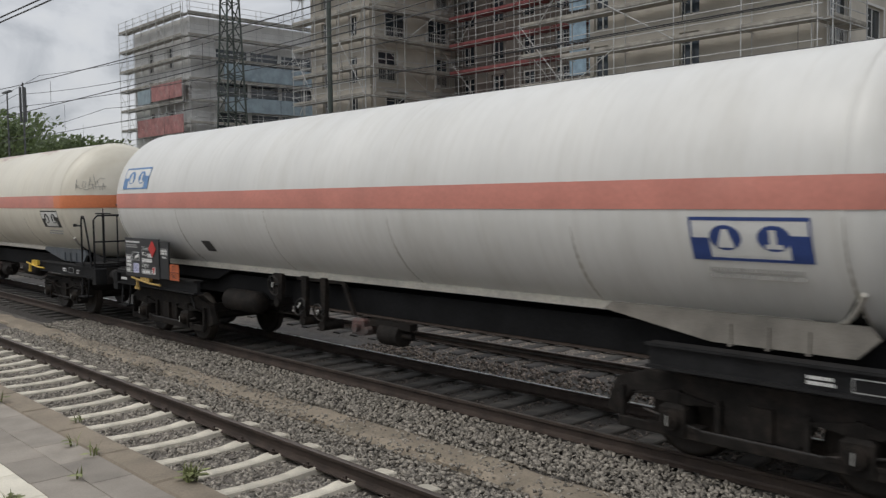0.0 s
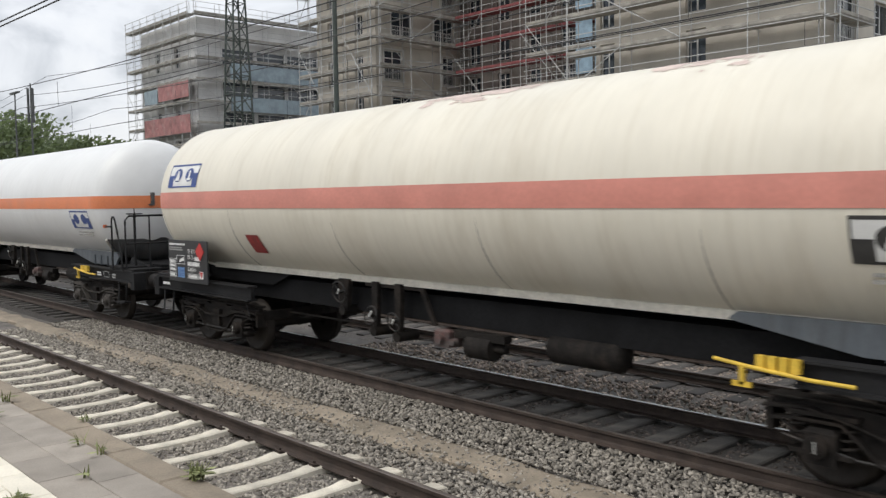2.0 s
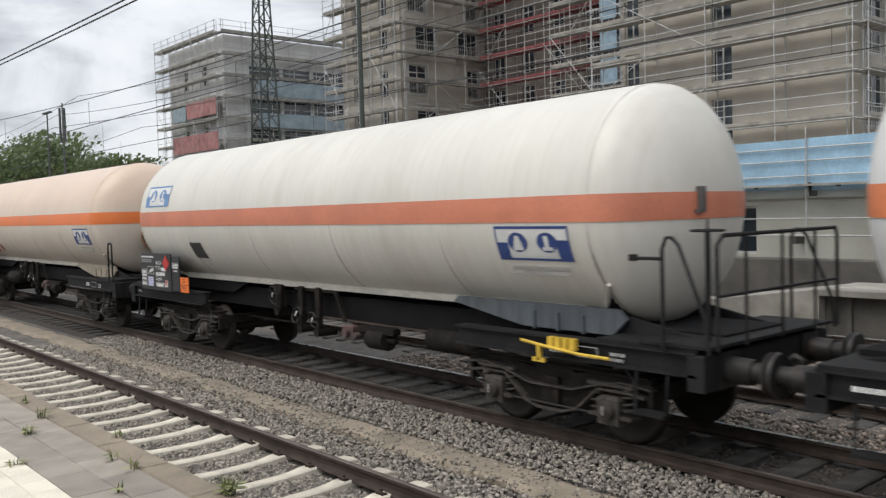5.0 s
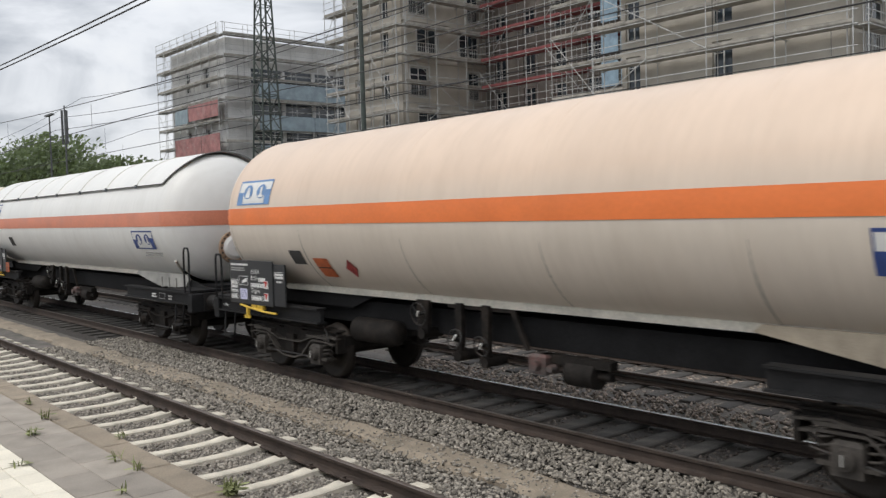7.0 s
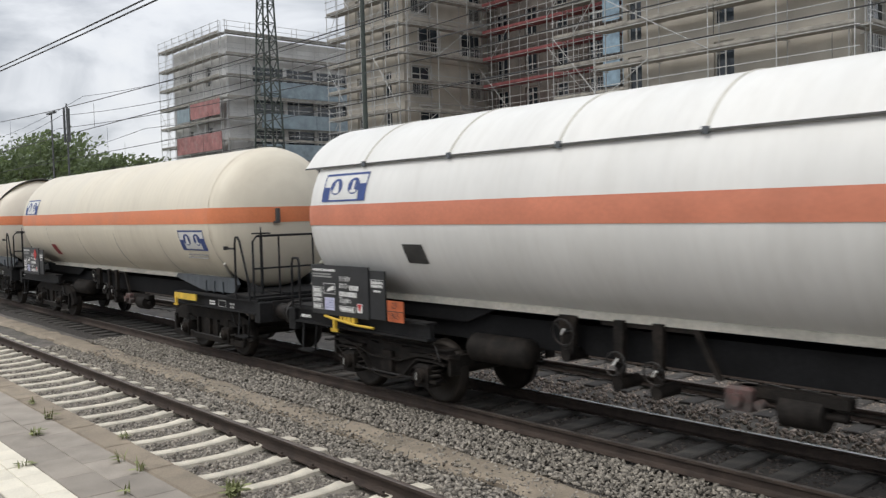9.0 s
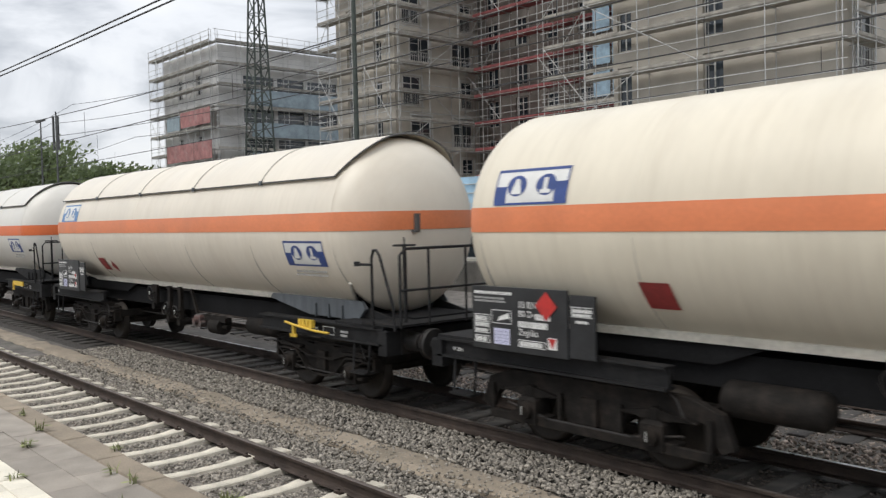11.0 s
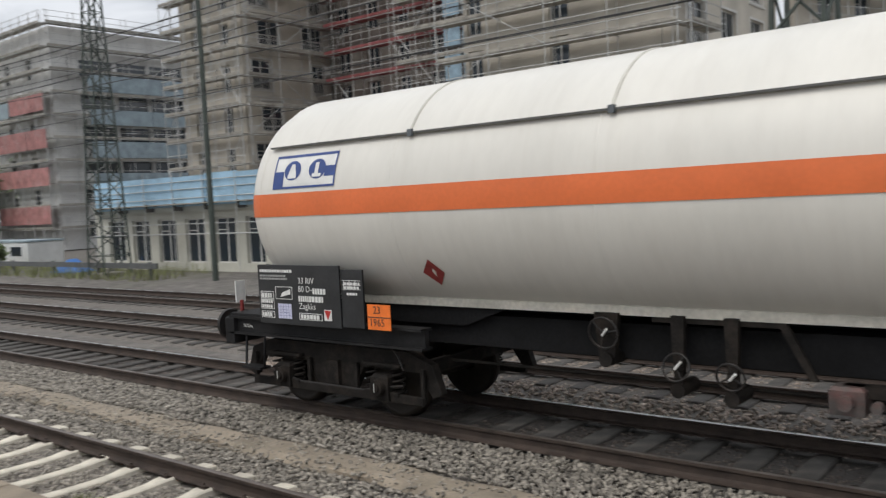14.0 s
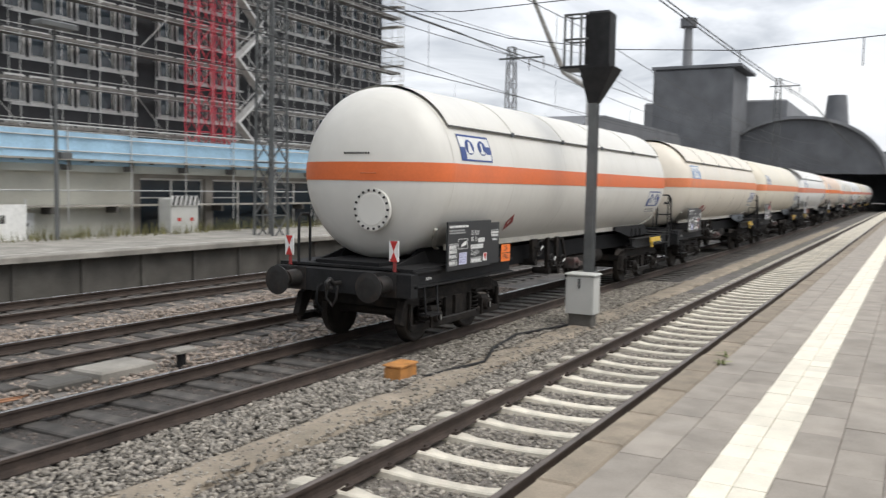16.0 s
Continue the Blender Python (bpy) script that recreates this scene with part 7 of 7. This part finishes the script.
part("lid", Mesh().chamfer(10.18, 7.13, 0.002, 10.67, 7.44, 0.03, 0.012), M_OCHRE, ob)
pl = thing("concrete_lid", "pale concrete chamber lid between the tracks", "chamber lid")
part("slab", Mesh().chamfer(8.0, 10.7, -0.3, 9.0, 11.35, -0.1, 0.03), M_OLDCON, pl)
part("side_slab", Mesh().chamfer(7.2, 10.75, -0.3, 7.9, 11.2, -0.14, 0.03), M_DARKCON, pl)
ps = thing("track_magnet", "small dark track device on a stand", "track device")
part("stand", Mesh().box(9.3, 10.5, -0.3, 9.4, 10.6, 0.0), M_BLACK, ps)
part("head", Mesh().chamfer(9.15, 10.42, 0.0, 9.55, 10.68, 0.06, 0.02), M_OLDCON, ps)
M_PALEYELLOW = mat("bleached_yellow_paint", (0.42, 0.39, 0.14), 0.7, var=0.3, scale=6, spots=0.5, spot_color=(0.2, 0.18, 0.12), spot_scale=5)
yb = thing("track_box", "yellow-topped small box between the tracks", "track device")
part("body", Mesh().chamfer(3.62, 10.44, -0.3, 4.0, 10.62, -0.12, 0.02), M_DARKCON, yb)
part("cover", Mesh().chamfer(3.6, 10.42, -0.118, 4.02, 10.64, -0.09, 0.01), M_PALEYELLOW, yb)
cb = Mesh().pipe([(10.6, 7.0, -0.18), (12.0, 6.7, -0.16), (13.2, 7.1, -0.17), (14.6, 7.3, -0.16), (16.2, 6.9, -0.15)], 0.03, 6)
tagged(part("ground_cable", cb, M_BLACK), "black cable lying on the ballast", "cable")
ow = Mesh()
for k in range(5):
    ow.pipe([(2.6 + 0.5 * k, 10.55, -0.17), (3.6 + 0.55 * k, 10.35 + 0.08 * k, -0.12), (5.2 + 0.4 * k, 10.8 - 0.05 * k, -0.15), (6.6, 10.6, -0.17)], 0.014, 5)
M_ORANGEWIRE = mat("orange_cable", (0.4, 0.2, 0.11), 0.6, var=0.3, scale=5, bump=0)
tagged(part("ground_cable", ow, M_ORANGEWIRE), "orange cables lying loose between the tracks", "cable")

# opposite platform furniture
lp = thing("platform_lamp", "grey platform lamp post with a flat head", "lamp post")
part("post", Mesh().rod((16.6, 23.0, 0.7), (16.6, 23.0, 7.0), 0.07, 10, 0.05), M_MASTGREY, lp)
part("lamp_head", Mesh().chamfer(15.9, 22.6, 6.95, 17.1, 23.1, 7.12, 0.05), M_MASTGREY, lp, "flat grey lamp head")
part("loudspeaker", Mesh().chamfer(16.65, 22.8, 3.2, 17.0, 23.05, 3.4, 0.03), M_MASTGREY, lp)
hc = thing("switch_cabinet", "white cabinet with a black and white hatched top", "cabinet")
part("body", Mesh().chamfer(21.6, 23.6, 0.73, 22.9, 24.2, 2.0, 0.03), M_CABINET, hc)
part("hatched_top", Mesh().box(21.58, 23.56, 1.75, 22.92, 23.58, 2.1), M_WHITE, hc)
for k in range(6):
    part("black_stripe", Mesh().prism([(21.6 + 0.22 * k, 1.76), (21.7 + 0.22 * k, 1.76), (21.8 + 0.22 * k, 2.09), (21.7 + 0.22 * k, 2.09)], 23.54, 23.555), M_BLACK, hc)
for x in (21.9, 22.5):
    part("red_label", Mesh().box(x, 23.585, 1.2, x + 0.16, 23.597, 1.32), M_RED, hc)
bn = thing("site_banner", "white site banner with unreadable dark letters on a fence", "banner")
part("cloth", Mesh().box(13.6, 23.55, 0.75, 16.0, 23.58, 1.85), M_WHITE, bn)
bars(bn, 13.85, 23.548, 1.3, 1.5, 0.4, 1, M_GRIME, "banner_lettering", 8)
for x in (13.6, 16.0):
    part("fence_post", Mesh().rod((x, 23.6, 0.7), (x, 23.6, 2.0), 0.03, 6), M_TUBE, bn)


def grass(name, x0, x1, y0, y1, z, n, h, label, material=None):
    r = np.random.default_rng(int(abs(x0) * 7 + y0))
    m = Mesh()
    for k in range(n):
        x, y, a, l = r.uniform(x0, x1), r.uniform(y0, y1), r.uniform(0, 6.28), h * r.uniform(0.4, 1.2)
        d = (0.35 * l * math.cos(a), 0.35 * l * math.sin(a))
        s = (-0.02 * math.sin(a), 0.02 * math.cos(a))
        m.add([(x - s[0], y - s[1], z), (x + s[0], y + s[1], z), (x + d[0], y + d[1], z + l)], [(0, 1, 2)])
    return tagged(part(name, m, material or M_GRASS), label, "grass", kind="stuff")


grass("dry_grass", 14, 60, 22.6, 24.3, 0.72, 2600, 0.5, "dry yellowish grass at the back of the platform")
grass("dry_grass", -9, 14, 23.0, 23.7, 0.72, 500, 0.25, "sparse grass on the disused platform")
grass("rank_grass", -110, -34, 20.5, 24.6, -0.15, 6000, 0.6, "rank green grass beside the tracks", M_WEED)

# guard rail and site cabins at the far left of the site
gr = thing("guard_rail_fence", "grey steel guard rail before the building site", "guard rail")
part("beam", Mesh().box(-62, 21.4, 0.35, -34.2, 21.5, 0.6), M_MASTGREY, gr)
for x in np.arange(-62, -34, 4.5):
    part("post", Mesh().box(x, 21.5, -0.4, x + 0.12, 21.62, 0.65), M_MASTGREY, gr)
for x, w_, d, lab in ((-86.6, 8.0, 28.0, "white site cabin with flat roof"), (-78.4, 8.0, 28.0, "white site cabin with flat roof"), (-68.4, 6.0, 26.0, "white site cabin with a dark window"), (-62.2, 6.0, 26.0, "white site cabin with a dark window")):
    c = thing("site_cabin", lab, "site cabin", "site cabins")
    h_ = 1.95 if d > 27 else 1.4
    part("body", Mesh().chamfer(x, d, -0.5, x + w_, d + 2.4, h_, 0.05), M_CONTAINER, c)
    part("roof_edge", Mesh().box(x - 0.05, d - 0.05, h_ + 0.001, x + w_ + 0.05, d + 2.45, h_ + 0.1), M_NETBLUE, c)
    part("window", Mesh().box(x + w_ * 0.6, d - 0.02, h_ - 0.9, x + w_ * 0.6 + 1.5, d - 0.004, h_ - 0.3), M_GLASS, c)
    for k in range(int(w_ / 0.6)):
        part("side_rib", Mesh().box(x + 0.2 + 0.6 * k, d - 0.012, 0.1, x + 0.24 + 0.6 * k, d - 0.003, 1.0), M_CONTAINER, c)
jb = thing("line_side_cabinet", "light grey line-side cabinet in grass", "cabinet")
part("body", Mesh().chamfer(-66.0, 21.0, -0.2, -65.2, 21.6, 1.3, 0.04), M_CABINET, jb)
bt = thing("blue_tarpaulin", "crumpled blue tarpaulin on the ground", "tarpaulin")
part("sheet", Mesh().add([(-46.5 + 0.6 * i, 22.6 + 0.5 * j, -0.1 + (0.5 if 0 < i < 4 and 0 < j < 3 else 0.0) * (0.6 + 0.4 * ((i * 7 + j * 3) % 3))) for j in range(4) for i in range(5)], [(j * 5 + i, j * 5 + i + 1, j * 5 + i + 6, j * 5 + i + 5) for j in range(3) for i in range(4)]), M_BLUE, bt)


# ---- trees ----
def tree(x, y, h, spread, seed, label, leaves=1600):
    r = random.Random(seed)
    t = thing("tree", label, "tree", "trees by the line")
    trunk = Mesh().rod((0, 0, -0.3), (0.1, 0.05, h * 0.45), 0.02 * h, 10, 0.012 * h)
    tips = []
    for k in range(9):
        a, z = r.uniform(0, 6.28), h * r.uniform(0.25, 0.5)
        e = Vector((spread * 0.75 * math.cos(a) * r.uniform(0.4, 1), spread * 0.75 * math.sin(a) * r.uniform(0.4, 1), z + h * r.uniform(0.2, 0.45)))
        trunk.pipe([(0, 0, z), (e.x * 0.5, e.y * 0.5, z + (e.z - z) * 0.65), e], 0.006 * h, 5)
        tips.append(e)
    tips.append(Vector((0, 0, h * 0.85)))
    part("trunk", trunk, M_BARK, t)
    m = Mesh()
    clumps = []
    for e in tips:
        for q in range(4):
            clumps.append((e + Vector((r.gauss(0, spread * 0.25), r.gauss(0, spread * 0.25), r.gauss(0, h * 0.09))), spread * r.uniform(0.14, 0.3)))
    for k in range(leaves):
        c, s = r.choice(clumps)
        p = c + Vector((r.gauss(0, s), r.gauss(0, s), r.gauss(0, s * 0.75)))
        if p.z > h or p.z < 0.15 * h:
            continue
        n = Vector((r.gauss(0, 1), r.gauss(0, 1), r.gauss(0.6, 1))).normalized()
        u = n.orthogonal().normalized() * r.uniform(0.14, 0.34)
        v = n.cross(u) * r.uniform(0.5, 0.9)
        m.add([p - u, p - v * 0.6, p + u, p + v], [(0, 1, 2, 3)])
    part("crown", m, M_LEAF, t, "uneven green leafy crown")
    t.matrix_basis = pose(x, y, 0)
    return t


for k, (x, y, h, s) in enumerate([(-92, 27, 12.0, 4.4), (-100, 25, 11.0, 4.2), (-112, 27, 13, 5.5), (-84, 30, 9.2, 4.0), (-97, 33, 9.8, 4.5), (-106, 34, 10.0, 5), (-124, 33, 11, 6), (-140, 30, 12, 6), (-118, 24, 9, 4), (-90, 33, 7.5, 4), (-86, 34.5, 9.0, 3.6)]):
    tree(x, y, h, s, 40 + k, "leafy green tree behind the railway line", 2600)
tree(5.5, 80, 13, 4.5, 77, "leafy tree seen in the gap between two blocks", 1800)
for k, (x, y, h, s) in enumerate([(-57, 23.6, 1.3, 1.0), (-72, 23.5, 2.4, 1.6), (-77, 23.2, 2.2, 1.8), (-82, 23.4, 2.3, 1.9)]):
    tree(x, y, h, s, 90 + k, "dense green bush at the edge of the site", 900)

# brick viaduct wall far left, behind the trees
M_BROWNWALL = mat("brown_retaining_wall", (0.17, 0.125, 0.1), 0.9, var=0.4, scale=1, fine=20, bump=0.3)
tagged(part("retaining_wall", Mesh().box(-180, 38, -0.3, -92, 38.6, 4.2), M_BROWNWALL), "brown masonry retaining wall beyond the trees", "wall", kind="structure")


# ---- the station hall at the end of the line ----
def hall():
    # hall greys are lightened to carry the haze of distance
    M_HALL = mat("hazy_grey_hall", (0.15, 0.155, 0.165), 0.8, var=0.3, scale=0.3, fine=10, bump=0.1)
    M_HALLROOF = mat("hazy_hall_roof", (0.23, 0.235, 0.245), 0.7, var=0.25, scale=0.2, fine=10, bump=0.1)
    t = thing("station_tower", "dark square station tower with a flat roof", "tower")
    part("shaft", Mesh().chamfer(150, 28.6, 0, 164, 42, 23.5, 0.3), M_HALL, t)
    part("roof_edge", Mesh().box(149.7, 27.3, 23.5, 164.3, 42.3, 24.0), M_HALL, t)
    a = thing("radio_mast", "slim round antenna on the station tower", "antenna")
    part("pole", Mesh().rod((153, 37, 24), (153, 37, 31), 0.9, 10, 0.7), M_HALLROOF, a)
    part("ring", Mesh().rod((153, 37, 31), (153, 37, 32.5), 1.4, 12), M_HALL, a)
    h = thing("station_hall", "long dark arched train-shed roofs over the tracks", "station hall")
    for yc, w in ((19.0, 14.0), (-8.0, 13.0), (-34.0, 13.0)):
        m = Mesh()
        n = 20
        out = [(yc + w * math.cos(math.pi * i / n), 6.0 + 9.8 * math.sin(math.pi * i / n)) for i in range(n + 1)]
        inn = [(yc + (w - 0.5) * math.cos(math.pi * i / n), 6.0 + 9.3 * math.sin(math.pi * i / n)) for i in range(n + 1)]
        vs = [(x, y, z) for x in (158, 300) for y, z in out + inn]
        k = 2 * (n + 1)
        fs = []
        for i in range(n):
            fs += [(i, i + 1, k + i + 1, k + i), (n + 1 + i, k + n + 1 + i, k + n + 2 + i, n + 2 + i), (i, n + 1 + i, n + 2 + i, i + 1)]
        part("arched_roof", m.add(vs, fs), M_HALLROOF, h)
        part("end_glazing", Mesh().add([(159, y, z) for y, z in inn] + [(159, yc - w + 0.5, 9.0), (159, yc + w - 0.5, 9.0)], [tuple(range(n + 1))]), M_HALL, h, "dark glazed end screen")
        for s in (-1, 1):
            for x in np.arange(158, 300, 12):
                part("column", Mesh().box(x, yc + s * w - 0.3, 0, x + 0.5, yc + s * w + 0.3, 6.2), M_HALL, h)
    s = thing("station_building", "grey station building with a domed gable", "building")
    part("wall", Mesh().chamfer(166, 22, 0, 200, 48, 19.5, 0.3), M_HALLROOF, s)
    part("dome", Mesh().rod((168, 14, 14), (168, 14, 20), 2.2, 12, 1.6), M_HALL, s)
    part("back_wall", Mesh().box(299, -60, 0, 301, 60, 16), M_HALL, h)
    g2 = thing("low_hall", "long low grey hall behind the far platform", "building")
    part("wall", Mesh().box(88, 34, 0, 140, 46, 9), M_HALLROOF, g2)
    part("roof", Mesh().prism([(88, 9.0), (140, 9.0), (136, 11.5), (100, 11.5)], 34, 46), M_HALL, g2)


hall()

# a folded crane boom far behind the station
cb = thing("crane_boom", "pale grey articulated crane boom over the far sidings", "crane")
BOOM = [(82.8, 30, 3.2), (82.8, 30, 12.6), (75.65, 30, 13.4), (71.54, 30, 16.1), (68.19, 30, 18.5), (66.0, 30, 20.1)]
for k, (p_, q_) in enumerate(zip(BOOM, BOOM[1:])):
    part("boom_section", Mesh().rod(p_, q_, 0.34 - 0.04 * k, 8, 0.3 - 0.04 * k), M_TUBE, cb)
# the last wagon's tail: flange on the dished end, two tail boards, end number
manhole(LAST[1], LAST[2], -0.3, 2.2, -1, P_LASTWHITE, 0.01)
for s in (-1, 1):
    tb = part("tail_board", Mesh().box(0.5, s * 1.02 - 0.085, 1.42, 0.52, s * 1.02 + 0.085, 1.74), M_WHITE, LAST[0], "red and white tail board")
    for z0, z1 in ((1.74, 1.58), (1.42, 1.58)):
        part("red_wedge", Mesh().add([(0.494, s * 1.02 - 0.07, z0), (0.494, s * 1.02 + 0.07, z0), (0.494, s * 1.02, z1)], [(0, 1, 2)]), M_RED, tb)
    part("tail_bracket", Mesh().rod((0.53, s * 1.02, 1.26), (0.53, s * 1.02, 1.45), 0.03, 6), M_DARKRED, LAST[0])
bars(LAST[0], 0.0, 0.0, 0.0, 0.5, 0.05, 1, M_GRIME, "end_number", 41).matrix_basis = pose(0.93, 0.24, 3.1, 0, 0, -90)
# scrawl on the dished end of the cream wagon
tank1 = WAGONS[1][0].children[0]
gf = Mesh()


def on_dome(u, v):
    y, z = -1.2 + 0.65 * u, 3.02 + 0.42 * v
    return (SPANS[1][1] - DOME + (DOME + 0.008) * math.sqrt(1 - (y * y + (z - ZC) ** 2) / RAD ** 2), y * 1.004, z)


for stroke in (((0.0, 0.1), (0.08, 0.75)), ((0.1, 0.35), (0.02, 0.45), (0.16, 0.15)), ((0.2, 0.3), (0.26, 0.62), (0.34, 0.55), (0.3, 0.25), (0.2, 0.3)), ((0.36, 0.1), (0.5, 0.85)), ((0.48, 0.8), (0.56, 0.15)), ((0.4, 0.45), (0.6, 0.42)), ((0.6, 1.0), (0.64, 0.2)), ((0.62, 0.5), (0.82, 0.8), (0.98, 0.74)), ((0.7, 0.62), (0.78, 0.12)), ((0.0, 0.3), (0.3, 0.12), (0.62, 0.3), (1.0, 0.33)), ((0.84, 0.1), (0.9, 0.5), (0.96, 0.2))):
    pts_ = []
    for (u0, v0), (u1, v1) in zip(stroke, stroke[1:]):
        pts_ += [on_dome(u0 + (u1 - u0) * q / 3, v0 + (v1 - v0) * q / 3) for q in range(3)]
    gf.pipe(pts_ + [on_dome(*stroke[-1])], 0.0048, 4)
part("graffiti", gf, M_FADE, tank1, "thin dark spray-painted scrawl")


part("stripe_touch_up", band(SPANS[1][1] - 1.1 - DOME, SPANS[1][1], *STRIPES[1], 0.011), S_SOFTORANGE, tank1, "freshly repainted orange stretch of the stripe")


# ---- what moves: the whole train rolls past, its wheels turn ----
ROLL = (-17.89, -12.87, -8.17, -2.82, 2.22, 7.26, 12.31, 17.38, 22.47, 27.59, 32.72, 37.88, 42.65, 48.25, 53.45, 58.67, 63.90,
        69.14, 74.39, 79.64, 84.90, 90.17, 95.44, 100.72, 106.00, 111.36, 116.60, 122.24, 127.24, 132.60, 137.97, 143.35, 148.85)


def along(t):
    """How far the lettering board of the first wagon has come, in metres, from its place at each half second."""
    k = min(int(t * 2), 31)
    return ROLL[k] + (ROLL[k + 1] - ROLL[k]) * (t * 2 - k)


def motions():
    steps = [k * 0.5 for k in range(33)]
    for w, offset in WAGONS:
        walk(w, [(t, pose(along(t) - offset - 1.47, T2, 0)) for t in steps])
    turns = [(k / FPS, math.degrees((along(k / FPS) - along(0)) / 0.46)) for k in range(16 * FPS + 1)]
    for ws in WHEELSETS:
        x, y, z = ws.matrix_basis.translation
        walk(ws, [(t, pose(x, y, z) @ Matrix.Rotation(radians(a), 4, "Y")) for t, a in turns])


motions()
